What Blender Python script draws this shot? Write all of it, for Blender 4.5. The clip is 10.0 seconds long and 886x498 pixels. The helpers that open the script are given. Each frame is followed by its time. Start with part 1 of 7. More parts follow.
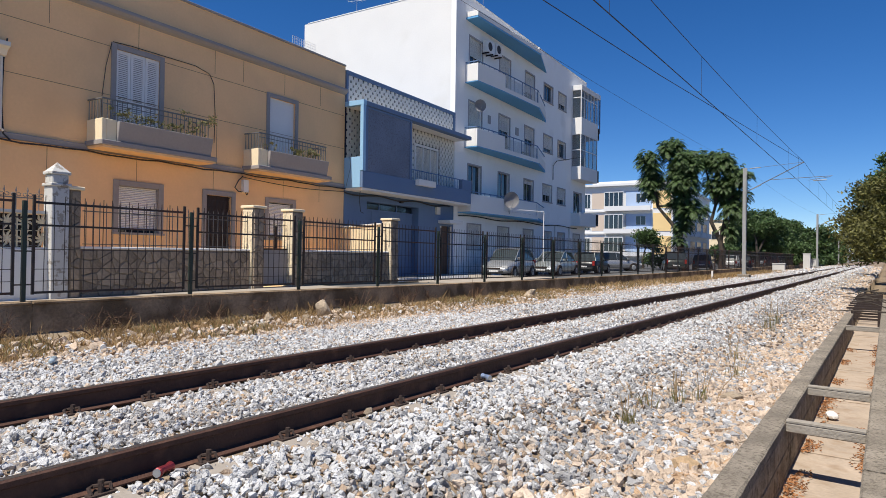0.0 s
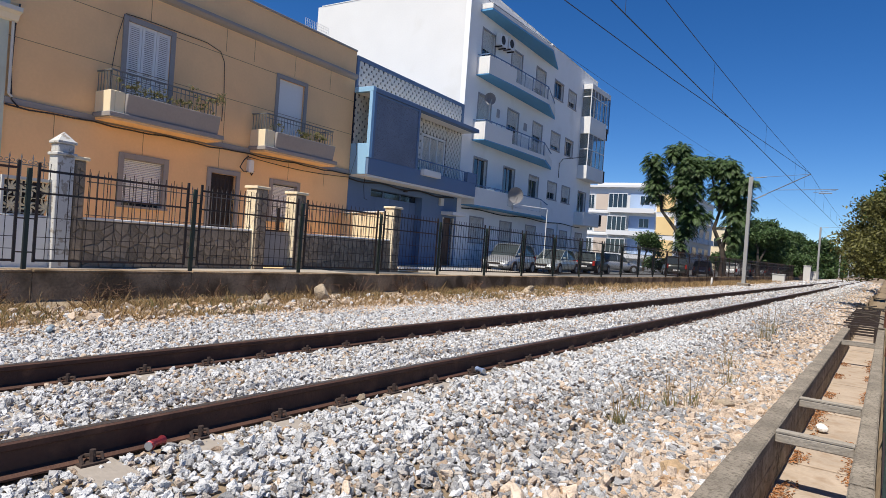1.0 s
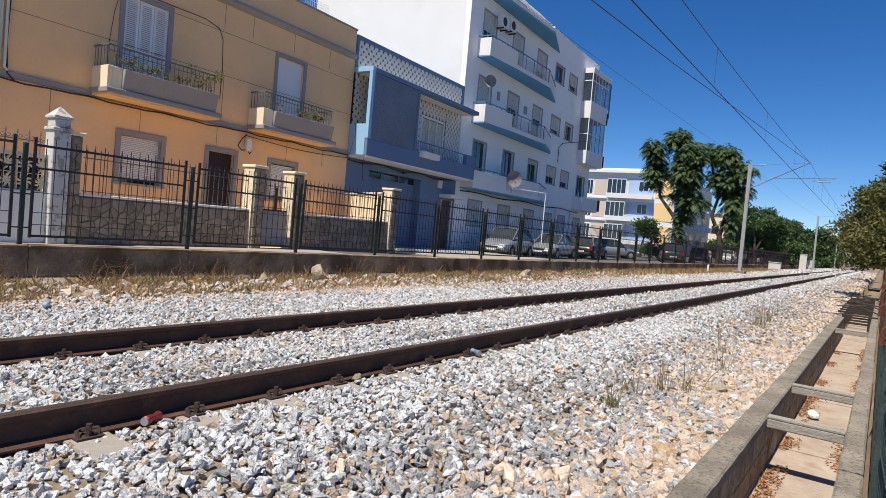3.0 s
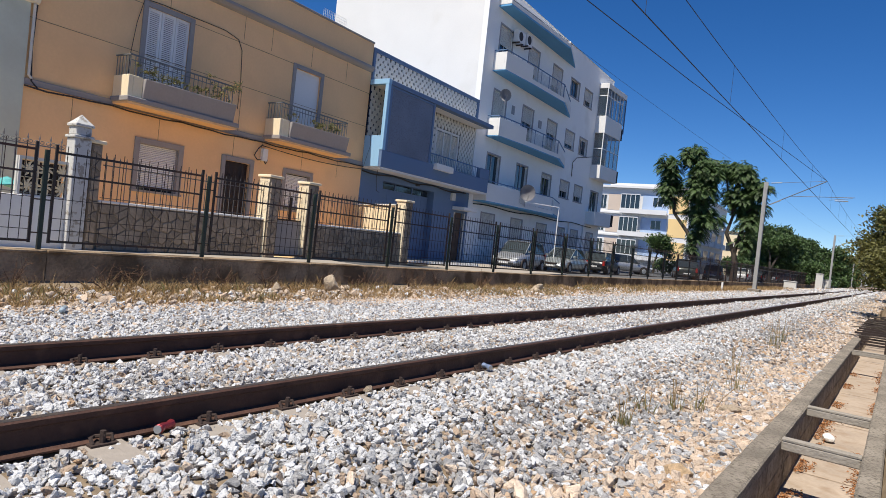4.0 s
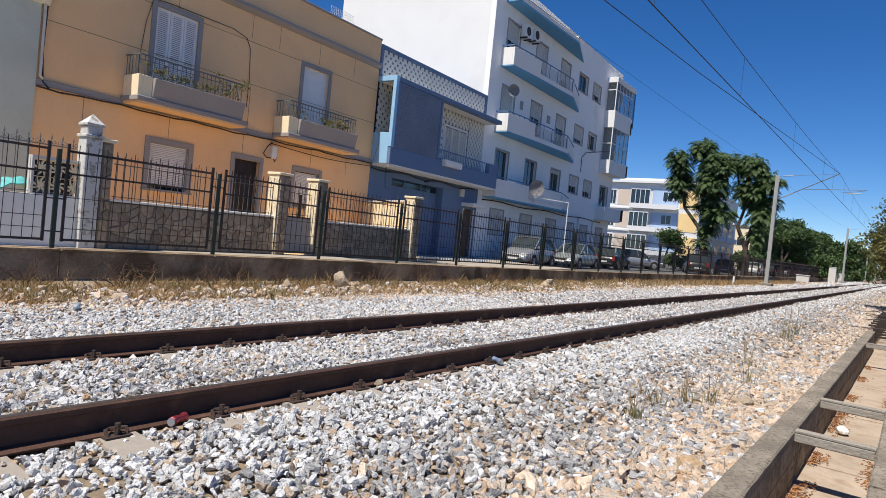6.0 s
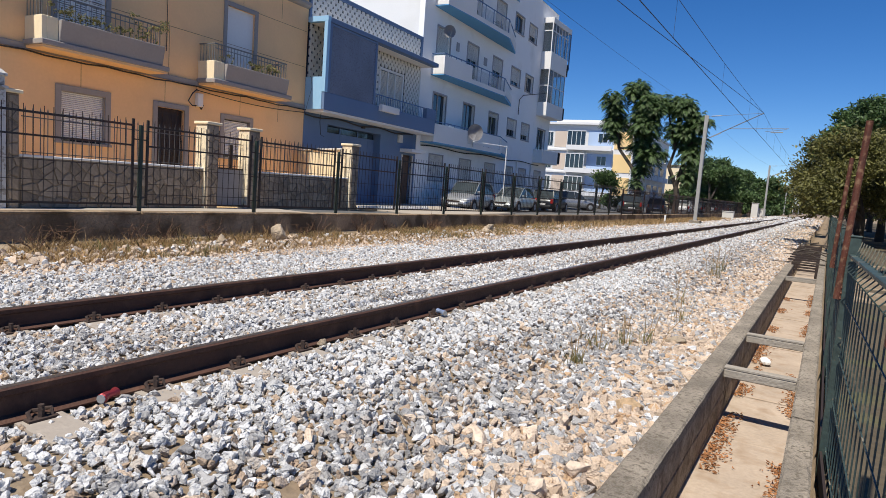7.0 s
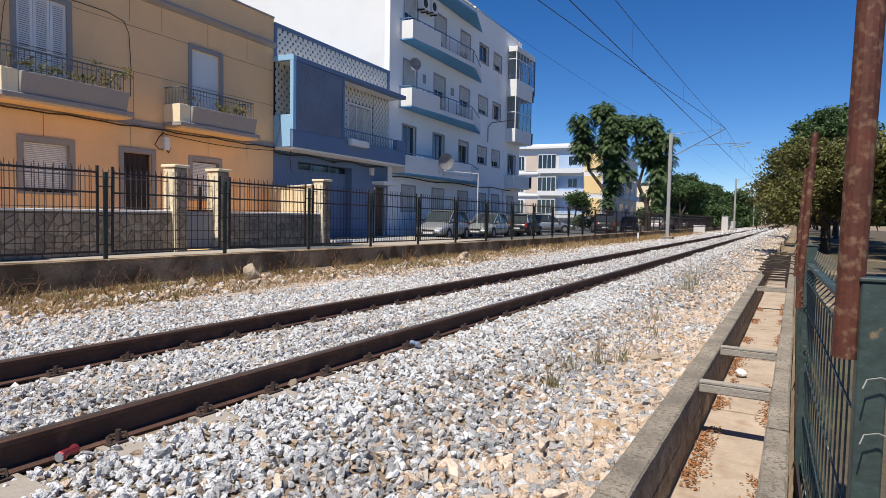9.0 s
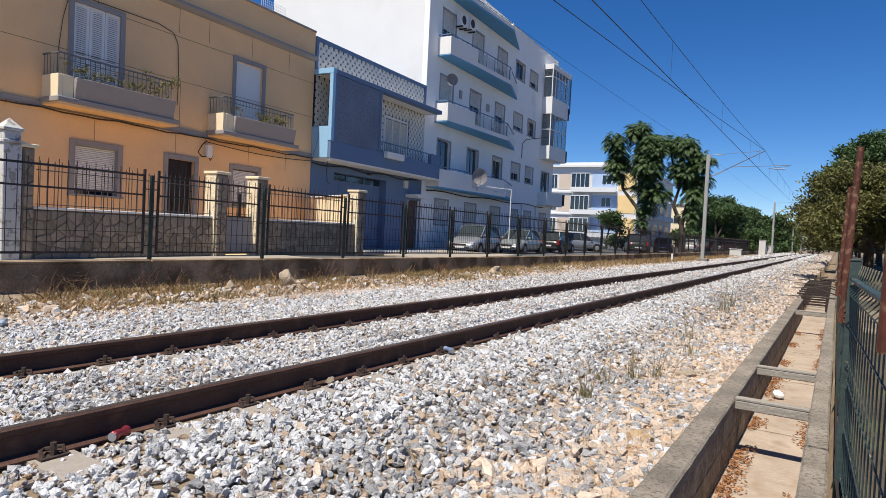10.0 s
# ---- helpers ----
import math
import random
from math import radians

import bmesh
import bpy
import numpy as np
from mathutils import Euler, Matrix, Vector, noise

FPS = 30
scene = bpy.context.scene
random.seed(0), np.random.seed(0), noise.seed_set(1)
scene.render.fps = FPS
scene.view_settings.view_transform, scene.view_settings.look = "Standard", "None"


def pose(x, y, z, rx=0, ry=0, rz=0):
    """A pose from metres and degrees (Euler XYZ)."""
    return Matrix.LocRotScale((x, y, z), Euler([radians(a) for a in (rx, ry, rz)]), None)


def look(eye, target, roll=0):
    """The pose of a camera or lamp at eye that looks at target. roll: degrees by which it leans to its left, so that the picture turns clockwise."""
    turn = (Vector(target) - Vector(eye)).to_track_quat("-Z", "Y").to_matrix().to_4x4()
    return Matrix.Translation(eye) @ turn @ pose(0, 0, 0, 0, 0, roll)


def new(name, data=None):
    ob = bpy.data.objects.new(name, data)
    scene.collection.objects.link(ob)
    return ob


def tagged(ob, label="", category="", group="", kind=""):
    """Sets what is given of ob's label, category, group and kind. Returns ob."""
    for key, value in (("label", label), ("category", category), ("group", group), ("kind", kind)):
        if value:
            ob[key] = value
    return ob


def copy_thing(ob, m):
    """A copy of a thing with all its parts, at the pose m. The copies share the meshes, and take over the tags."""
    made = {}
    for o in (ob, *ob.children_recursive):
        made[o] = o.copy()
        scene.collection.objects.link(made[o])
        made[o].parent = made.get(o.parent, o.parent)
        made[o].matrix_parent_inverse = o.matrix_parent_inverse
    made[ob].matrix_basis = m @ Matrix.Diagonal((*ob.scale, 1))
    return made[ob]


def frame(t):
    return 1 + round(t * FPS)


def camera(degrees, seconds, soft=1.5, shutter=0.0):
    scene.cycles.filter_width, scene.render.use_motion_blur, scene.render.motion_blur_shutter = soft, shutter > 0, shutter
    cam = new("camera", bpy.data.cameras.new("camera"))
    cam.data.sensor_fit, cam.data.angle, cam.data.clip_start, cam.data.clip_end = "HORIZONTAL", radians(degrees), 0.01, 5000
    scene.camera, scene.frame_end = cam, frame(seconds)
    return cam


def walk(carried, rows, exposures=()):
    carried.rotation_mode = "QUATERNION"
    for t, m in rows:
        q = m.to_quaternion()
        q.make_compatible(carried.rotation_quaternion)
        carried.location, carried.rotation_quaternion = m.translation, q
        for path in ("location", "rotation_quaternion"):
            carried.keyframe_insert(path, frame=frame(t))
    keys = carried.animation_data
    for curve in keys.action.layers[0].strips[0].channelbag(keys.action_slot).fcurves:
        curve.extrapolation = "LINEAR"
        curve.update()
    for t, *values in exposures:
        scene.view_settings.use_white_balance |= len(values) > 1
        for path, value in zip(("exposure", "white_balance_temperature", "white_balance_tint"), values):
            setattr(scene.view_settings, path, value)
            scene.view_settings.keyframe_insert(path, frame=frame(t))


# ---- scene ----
cam = camera(71.4, 10.0, soft=0.7)
PATH = [
    (0, (-0.139, -0.063, 1.093), (-1.309, 1.559, 1.107), 0.8),
    (0.2, (-0.140, -0.072, 1.091), (-1.305, 1.553, 1.105), 1.6),
    (0.5, (-0.14, -0.079, 1.09), (-1.323, 1.534, 1.112), 3.4),
    (0.7, (-0.139, -0.076, 1.091), (-1.321, 1.538, 1.102), 3.9),
    (1, (-0.138, -0.07, 1.092), (-1.31, 1.551, 1.078), 4.1),
    (1.5, (-0.144, -0.072, 1.089), (-1.305, 1.556, 1.081), 4.2),
    (2, (-0.141, -0.071, 1.09), (-1.296, 1.561, 1.084), 4.9),
    (2.5, (-0.139, -0.075, 1.088), (-1.328, 1.532, 1.031), 5.1),
    (2.7, (-0.139, -0.070, 1.084), (-1.304, 1.554, 1.016), 4.9),
    (3.8, (-0.148, -0.064, 1.083), (-1.318, 1.557, 1.029), 5.7),
    (4, (-0.144, -0.084, 1.097), (-1.34, 1.519, 1.063), 6.1),
    (4.2, (-0.144, -0.102, 1.089), (-1.359, 1.486, 1.081), 7.1),
    (4.5, (-0.148, -0.115, 1.066), (-1.405, 1.438, 1.14), 6.9),
    (4.8, (-0.169, -0.104, 1.055), (-1.439, 1.440, 1.033), 7.1),
    (5, (-0.179, -0.093, 1.054), (-1.457, 1.444, 1.002), 7.0),
    (5.2, (-0.161, -0.087, 1.064), (-1.453, 1.438, 1.001), 6.3),
    (6.3, (-0.138, -0.086, 1.07), (-1.336, 1.515, 1.023), 5.4),
    (6.5, (-0.136, -0.069, 1.058), (-1.314, 1.545, 0.977), 5.2),
    (6.8, (-0.182, -0.029, 1.105), (-1.202, 1.679, 0.899), 5.4),
    (7, (-0.207, -0.006, 1.135), (-1.251, 1.688, 0.928), 4.2),
    (7.2, (-0.203, 0.010, 1.139), (-1.236, 1.713, 0.961), 1.1),
    (7.5, (-0.183, 0.025, 1.142), (-1.202, 1.74, 0.995), 2.0),
    (7.7, (-0.162, 0.033, 1.153), (-1.228, 1.720, 1.027), 2.3),
    (8, (-0.142, 0.045, 1.166), (-1.21, 1.73, 1.022), 0.9),
    (8.2, (-0.145, 0.051, 1.163), (-1.170, 1.765, 1.045), -0.5),
    (8.5, (-0.152, 0.056, 1.153), (-1.116, 1.806, 1.06), 0.5),
    (8.7, (-0.147, 0.056, 1.150), (-1.137, 1.791, 1.056), 0.2),
    (9, (-0.139, 0.049, 1.149), (-1.13, 1.782, 1.039), 1.1),
    (9.2, (-0.152, 0.033, 1.149), (-1.133, 1.773, 1.041), 1.4),
    (9.5, (-0.177, -0.005, 1.142), (-1.19, 1.716, 1.032), -0.7),
    (9.7, (-0.171, -0.029, 1.123), (-1.197, 1.687, 1.099), -1.8),
    (10, (-0.147, -0.061, 1.07), (-1.224, 1.624, 1.007), 2.8),
]
walk(cam, [(t, look(eye, target, roll)) for t, eye, target, roll in PATH],
     [(0, 0.3), (10, 0.3)])

# world, sun
SUN_EL, SUN_AZ = radians(62), radians(3)   # azimuth: turned from -y towards -x
to_sun = Vector((-math.sin(SUN_AZ) * math.cos(SUN_EL), -math.cos(SUN_AZ) * math.cos(SUN_EL), math.sin(SUN_EL)))
world = bpy.data.worlds.new("world")
scene.world = world
world.use_nodes = True
wn = world.node_tree
wn.nodes.clear()
sky = wn.nodes.new("ShaderNodeTexSky")
sky.sky_type, sky.sun_disc = "NISHITA", False
sky.sun_elevation, sky.sun_rotation = SUN_EL, math.atan2(to_sun.x, to_sun.y)
sky.altitude, sky.air_density, sky.dust_density, sky.ozone_density = 2500, 1.0, 0.0, 5.0
bg = wn.nodes.new("ShaderNodeBackground")
bg.inputs["Strength"].default_value = 0.097
wo = wn.nodes.new("ShaderNodeOutputWorld")
hue = wn.nodes.new("ShaderNodeHueSaturation")
hue.inputs["Hue"].default_value, hue.inputs["Saturation"].default_value = 0.507, 1.27
wn.links.new(sky.outputs[0], hue.inputs["Color"])
wn.links.new(hue.outputs[0], bg.inputs[0])
wn.links.new(bg.outputs[0], wo.inputs[0])
sun_data = bpy.data.lights.new("sun", "SUN")
sun_data.energy, sun_data.angle, sun_data.color = 5.0, radians(0.5), (1.0, 0.93, 0.81)
sun = new("sun", sun_data)
sun.matrix_basis = look((0, 0, 40), Vector((0, 0, 40)) - to_sun)


# ---------------------------------------------------------------- materials
def mat(name, col, rough=0.8, metal=0.0, var=0.15, big=0.6, small=14.0, bump=0.15, bump_scale=30.0, island=0.0, rnd=0.0,
        tint=None, tint_share=0.15, stain=None, stain_scale=1.2, stain_lo=0.55, stain_hi=0.72, spec=0.5, coords="Object"):
    m = bpy.data.materials.new(name)
    m.use_nodes = True
    nt = m.node_tree
    L = nt.links.new
    b = nt.nodes["Principled BSDF"]
    b.inputs["Roughness"].default_value, b.inputs["Metallic"].default_value = rough, metal
    b.inputs["Specular IOR Level"].default_value = spec
    tc = nt.nodes.new("ShaderNodeTexCoord")

    def nz(scale, detail=4.0):
        n = nt.nodes.new("ShaderNodeTexNoise")
        n.inputs["Scale"].default_value, n.inputs["Detail"].default_value = scale, detail
        L(tc.outputs[coords], n.inputs["Vector"])
        return n.outputs["Fac"]

    def mth(op, a, bb):
        n = nt.nodes.new("ShaderNodeMath")
        n.operation = op
        for i, v in enumerate((a, bb)):
            if isinstance(v, (int, float)):
                n.inputs[i].default_value = v
            else:
                L(v, n.inputs[i])
        return n.outputs[0]

    f = mth("ADD", mth("MULTIPLY", nz(big), 1.2), mth("MULTIPLY", nz(small), 0.8))
    f = mth("MULTIPLY", mth("SUBTRACT", f, 1.0), 2.0 * var)
    if island:
        g = nt.nodes.new("ShaderNodeNewGeometry")
        f = mth("ADD", f, mth("MULTIPLY", mth("SUBTRACT", g.outputs["Random Per Island"], 0.5), 2 * island))
    if rnd:
        o = nt.nodes.new("ShaderNodeObjectInfo")
        f = mth("ADD", f, mth("MULTIPLY", mth("SUBTRACT", o.outputs["Random"], 0.5), 2 * rnd))
    f = mth("ADD", f, 1.0)
    hsv = nt.nodes.new("ShaderNodeHueSaturation")
    hsv.inputs["Color"].default_value = (*col, 1)
    L(f, hsv.inputs["Value"])
    out = hsv.outputs[0]
    if tint:
        g = nt.nodes.new("ShaderNodeNewGeometry")
        r = nt.nodes.new("ShaderNodeMapRange")
        r.inputs["From Min"].default_value, r.inputs["From Max"].default_value = 1 - tint_share, 1 - tint_share * 0.6
        L(g.outputs["Random Per Island"], r.inputs["Value"])
        mx = nt.nodes.new("ShaderNodeMix")
        mx.data_type = "RGBA"
        L(r.outputs[0], mx.inputs["Factor"])
        L(out, mx.inputs["A"])
        mx.inputs["B"].default_value = (*tint, 1)
        out = mx.outputs["Result"]
    if stain:
        r = nt.nodes.new("ShaderNodeMapRange")
        r.inputs["From Min"].default_value, r.inputs["From Max"].default_value = stain_lo, stain_hi
        L(nz(stain_scale, 8.0), r.inputs["Value"])
        mx = nt.nodes.new("ShaderNodeMix")
        mx.data_type = "RGBA"
        L(r.outputs[0], mx.inputs["Factor"])
        L(out, mx.inputs["A"])
        mx.inputs["B"].default_value = (*stain, 1)
        out = mx.outputs["Result"]
    L(out, b.inputs["Base Color"])
    if bump:
        bn = nt.nodes.new("ShaderNodeBump")
        bn.inputs["Strength"].default_value, bn.inputs["Distance"].default_value = bump, 0.02
        L(nz(bump_scale, 6.0), bn.inputs["Height"])
        L(bn.outputs[0], b.inputs["Normal"])
    return m


def glass(name, col=(0.02, 0.03, 0.04), rough=0.05):
    m = mat(name, col, rough, 0.0, 0.3, 0.5, 3.0, 0.0, spec=0.8)
    return m


def clear_glass(name):
    m = bpy.data.materials.new(name)
    m.use_nodes = True
    b = m.node_tree.nodes["Principled BSDF"]
    b.inputs["Base Color"].default_value, b.inputs["Roughness"].default_value = (0.03, 0.05, 0.07, 1), 0.04
    b.inputs["Alpha"].default_value = 0.35
    return m


def leafy(m, share=0.3, tint=1.6):
    """Lets some light through a leaf."""
    nt = m.node_tree
    b = nt.nodes["Principled BSDF"]
    t = nt.nodes.new("ShaderNodeBsdfTranslucent")
    mx = nt.nodes.new("ShaderNodeMixShader")
    mx.inputs[0].default_value = share
    nt.links.new(b.inputs["Base Color"].links[0].from_socket, t.inputs["Color"])
    nt.links.new(b.outputs[0], mx.inputs[1])
    nt.links.new(t.outputs[0], mx.inputs[2])
    nt.links.new(mx.outputs[0], nt.nodes["Material Output"].inputs["Surface"])
    return m


M = {}
M["yellow"] = mat("ochre_render", (0.86, 0.555, 0.295), 0.9, var=0.07, bump=0.12, stain=(0.75, 0.48, 0.26), stain_scale=0.7, stain_lo=0.5, stain_hi=0.85)
M["band"] = mat("grey_paint", (0.30, 0.28, 0.275), 0.8, var=0.12, bump=0.15)
M["shutter"] = mat("white_lacquer", (0.76, 0.755, 0.745), 0.5, var=0.05, bump=0.0)
M["white"] = mat("white_render", (0.775, 0.765, 0.74), 0.9, var=0.05, bump=0.12, stain=(0.68, 0.66, 0.61), stain_scale=0.5, stain_lo=0.6, stain_hi=0.9)
M["greywhite"] = mat("pale_grey_render", (0.88, 0.875, 0.865), 0.9, var=0.05, bump=0.12, stain=(0.70, 0.69, 0.665), stain_scale=0.6, stain_lo=0.55, stain_hi=0.85)
M["oldwhite"] = mat("dull_white_render", (0.62, 0.61, 0.58), 0.9, var=0.08, bump=0.12)
M["greenwhite"] = mat("pale_green_grey_render", (0.53, 0.58, 0.51), 0.9, var=0.08, bump=0.12, stain=(0.46, 0.49, 0.43), stain_scale=0.8, stain_lo=0.5, stain_hi=0.8)
M["flaky"] = mat("flaking_whitewash", (0.574, 0.566, 0.541), 0.9, var=0.1, bump=0.3, stain=(0.34, 0.31, 0.27), stain_scale=9.0, stain_lo=0.56, stain_hi=0.62)
M["joint"] = mat("scored_joint", (0.20, 0.14, 0.09), 0.95, bump=0.0)
M["farwhite"] = mat("far_pale_render", (0.72, 0.725, 0.735), 0.9, var=0.05, bump=0.05)
# leaf soil with the tree shade put into its dark colour
M["parksoil"] = mat("leaf_soil_painted_shade", (0.085, 0.066, 0.042), 0.95, var=0.5, big=0.9, small=14, bump=0.8, bump_scale=20, stain=(0.10, 0.105, 0.04), stain_scale=1.3)
M["blue"] = mat("blue_paint", (0.125, 0.195, 0.325), 0.75, var=0.08, bump=0.08, stain=(0.12, 0.20, 0.33), stain_scale=0.8, stain_lo=0.5, stain_hi=0.75)
M["lightblue"] = mat("light_blue_paint", (0.28, 0.50, 0.72), 0.75, var=0.06, bump=0.08)
M["skyblue"] = mat("sky_blue_soffit", (0.12, 0.36, 0.62), 0.8, var=0.06, bump=0.05)
M["purple"] = mat("dark_mosaic", (0.165, 0.195, 0.265), 0.6, var=0.45, small=38, bump=0.9, bump_scale=30, stain=(0.08, 0.09, 0.13), stain_scale=22, stain_lo=0.54, stain_hi=0.64)
M["tile_w"] = mat("cream_tile", (0.72, 0.685, 0.62), 0.4, var=0.06, bump=0.0, rnd=0.05)
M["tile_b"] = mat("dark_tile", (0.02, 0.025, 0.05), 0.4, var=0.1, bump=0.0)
# near-black that puts the shade of unlit rooms into the colour
M["dark"] = mat("unlit_room_black", (0.015, 0.015, 0.017), 0.6, bump=0.0)
M["glass"] = glass("window_glass")
M["conc"] = mat("weathered_concrete", (0.29, 0.25, 0.20), 0.95, var=0.6, big=2.5, small=90, bump=1.0, bump_scale=90, stain=(0.15, 0.125, 0.095), stain_scale=38.0, stain_lo=0.50, stain_hi=0.66)
M["wallconc"] = mat("stained_wall_concrete", (0.35, 0.25, 0.155), 0.95, var=0.65, big=1.6, small=22, bump=1.0, bump_scale=26, stain=(0.15, 0.10, 0.055), stain_scale=1.3, stain_lo=0.45, stain_hi=0.58)
M["pave"] = mat("pale_paving", (0.352, 0.308, 0.255), 0.9, var=0.12, bump=0.3)
M["asphalt"] = mat("asphalt", (0.10, 0.10, 0.10), 0.95, var=0.15, bump=0.3, bump_scale=90)
M["rail"] = mat("rusted_rail_steel", (0.075, 0.034, 0.023), 0.75, 0.05, var=0.3, big=3, small=30, bump=0.3, bump_scale=60, stain=(0.135, 0.066, 0.042), stain_scale=5)
M["railtop"] = mat("worn_rail_head", (0.20, 0.17, 0.15), 0.35, 0.8, var=0.15, big=2, small=30, bump=0.05)
M["clip"] = mat("rusty_clip", (0.055, 0.036, 0.03), 0.8, 0.2, var=0.3, bump=0.4)
M["sleeper"] = mat("concrete_sleeper", (0.33, 0.29, 0.25), 0.95, var=0.2, bump=0.4)
M["ballast"] = mat("grey_ballast_stone", (0.605, 0.608, 0.617), 0.9, var=0.28, big=9, small=70, bump=1.0, bump_scale=70, island=0.16, tint=(0.47, 0.42, 0.37), tint_share=0.14)
# dusty stone, its dark tone also used as painted shade on the slope
M["dusty"] = mat("dusty_and_shade_ballast_stone", (0.365, 0.36, 0.362), 0.95, var=0.32, big=9, small=70, bump=1.0, bump_scale=70, island=0.24, tint=(0.40, 0.30, 0.22), tint_share=0.25)
M["tan"] = mat("tan_rubble_stone", (0.56, 0.445, 0.345), 0.95, var=0.28, big=9, small=70, bump=1.0, bump_scale=70, island=0.2, tint=(0.50, 0.34, 0.21), tint_share=0.13)
# bed colour kept dark to paint the shade in gaps between stones
M["bed"] = mat("ballast_bed", (0.15, 0.142, 0.135), 0.95, var=0.45, big=2, small=22, bump=1.0, bump_scale=22)
M["soil"] = mat("dry_soil", (0.22, 0.165, 0.11), 0.95, var=0.35, big=0.8, small=16, bump=0.8, bump_scale=25, stain=(0.36, 0.29, 0.21), stain_scale=2.0)
M["straw"] = mat("dry_grass", (0.40, 0.275, 0.135), 0.9, var=0.1, island=0.55, bump=0.0)
M["weed"] = mat("green_weed", (0.20, 0.185, 0.072), 0.8, var=0.1, island=0.4, bump=0.0)
M["leaf"] = mat("dark_foliage", (0.068, 0.118, 0.036), 0.6, var=0.15, big=0.5, island=0.55, bump=0.0)
M["leaf2"] = mat("olive_foliage", (0.135, 0.132, 0.036), 0.6, var=0.2, big=0.5, island=0.6, bump=0.0)
for k in ("leaf", "leaf2", "weed", "straw"):
    leafy(M[k])
M["clear"] = clear_glass("clear_bay_glass")
M["carglass"] = mat("car_glass", (0.04, 0.05, 0.055), 0.1, bump=0.0, spec=0.5)
M["terra"] = mat("terracotta_paving", (0.68, 0.47, 0.24), 0.85, var=0.12, bump=0.2)
M["greyframe"] = mat("grey_window_surround", (0.36, 0.35, 0.36), 0.8, var=0.08)
M["bark"] = mat("bark", (0.06, 0.048, 0.038), 0.95, var=0.3, big=2, small=12, bump=0.8, bump_scale=18)
M["fence"] = mat("dark_green_fence_paint", (0.034, 0.026, 0.023), 0.5, 0.0, var=0.3, big=1, small=20, bump=0.1, stain=(0.075, 0.033, 0.020), stain_scale=1.1, stain_lo=0.47, stain_hi=0.60)
M["post"] = mat("green_fence_post", (0.022, 0.04, 0.030), 0.5, var=0.2, bump=0.1)
M["greenfence"] = mat("faded_green_coating", (0.035, 0.058, 0.055), 0.5, var=0.5, big=3, small=30, bump=0.25, stain=(0.24, 0.22, 0.16), stain_scale=9, stain_lo=0.6, stain_hi=0.66)
M["rust"] = mat("rusted_tube", (0.10, 0.030, 0.016), 0.62, 0.05, var=0.6, big=9, small=110, bump=0.06, bump_scale=180, stain=(0.21, 0.115, 0.065), stain_scale=34, stain_lo=0.52, stain_hi=0.66)
M["galv"] = mat("galvanised_steel", (0.42, 0.43, 0.44), 0.5, 0.6, var=0.12, bump=0.05)
M["armgrey"] = mat("weathered_arm_steel", (0.17, 0.18, 0.2), 0.6, 0.3, bump=0.0)
M["polegrey"] = mat("pole_grey", (0.36, 0.36, 0.35), 0.7, 0.2, var=0.12, bump=0.1)
M["wire"] = mat("wire", (0.04, 0.04, 0.045), 0.6, 0.4, bump=0.0)
M["iron"] = mat("dark_iron", (0.045, 0.032, 0.028), 0.6, 0.3, bump=0.0)
M["palerail"] = mat("pale_grey_iron", (0.21, 0.21, 0.203), 0.6, 0.1, bump=0.0)
M["twig"] = mat("dead_twig_bark", (0.13, 0.072, 0.042), 0.9, bump=0.0)
M["greyiron"] = mat("grey_iron", (0.18, 0.18, 0.18), 0.6, 0.3, bump=0.0)
M["stone"] = mat("grey_cladding_stone", (0.299, 0.236, 0.172), 0.9, var=0.4, big=3, small=25, bump=0.7, bump_scale=25, rnd=0.28, island=0.0)
M["pstone"] = mat("cream_cladding_stone", (0.60, 0.52, 0.38), 0.9, var=0.15, bump=0.4, rnd=0.15)
M["trough_floor"] = mat("sandy_trough_slab", (0.41, 0.33, 0.26), 0.9, var=0.22, big=2, small=30, bump=0.4, stain=(0.33, 0.245, 0.175), stain_scale=5, stain_lo=0.5, stain_hi=0.7)
M["blockwall"] = mat("rough_block_concrete", (0.36, 0.30, 0.235), 0.95, var=0.7, big=4, small=60, bump=1.0, bump_scale=70, stain=(0.20, 0.155, 0.11), stain_scale=12, stain_lo=0.5, stain_hi=0.64)
M["postpaint"] = mat("flaking_teal_paint", (0.038, 0.058, 0.052), 0.5, var=0.5, big=5, small=40, bump=0.2, stain=(0.20, 0.15, 0.09), stain_scale=14, stain_lo=0.62, stain_hi=0.68)
M["tiewire"] = mat("dull_tie_wire", (0.22, 0.22, 0.21), 0.7, 0.2, bump=0.0)
M["mortar"] = mat("mortar", (0.27, 0.215, 0.155), 0.95, var=0.25, bump=0.4)
M["railgrey"] = mat("weathered_grey_iron", (0.132, 0.129, 0.127), 0.6, 0.3, var=0.3, big=2, small=30, bump=0.1)
M["creamstone"] = mat("cream_stone_cladding", (0.76, 0.65, 0.46), 0.9, var=0.2, big=3, small=30, bump=0.6, bump_scale=14, stain=(0.52, 0.44, 0.33), stain_scale=9, stain_lo=0.54, stain_hi=0.60)
M["cream"] = mat("cream_render", (0.82, 0.70, 0.49), 0.9, var=0.08, bump=0.15)
M["pot"] = mat("soil_pot", (0.35, 0.33, 0.30), 0.9)
M["wood"] = mat("grey_timber", (0.30, 0.27, 0.23), 0.95, var=0.25, big=2, small=30, bump=0.5, bump_scale=40)


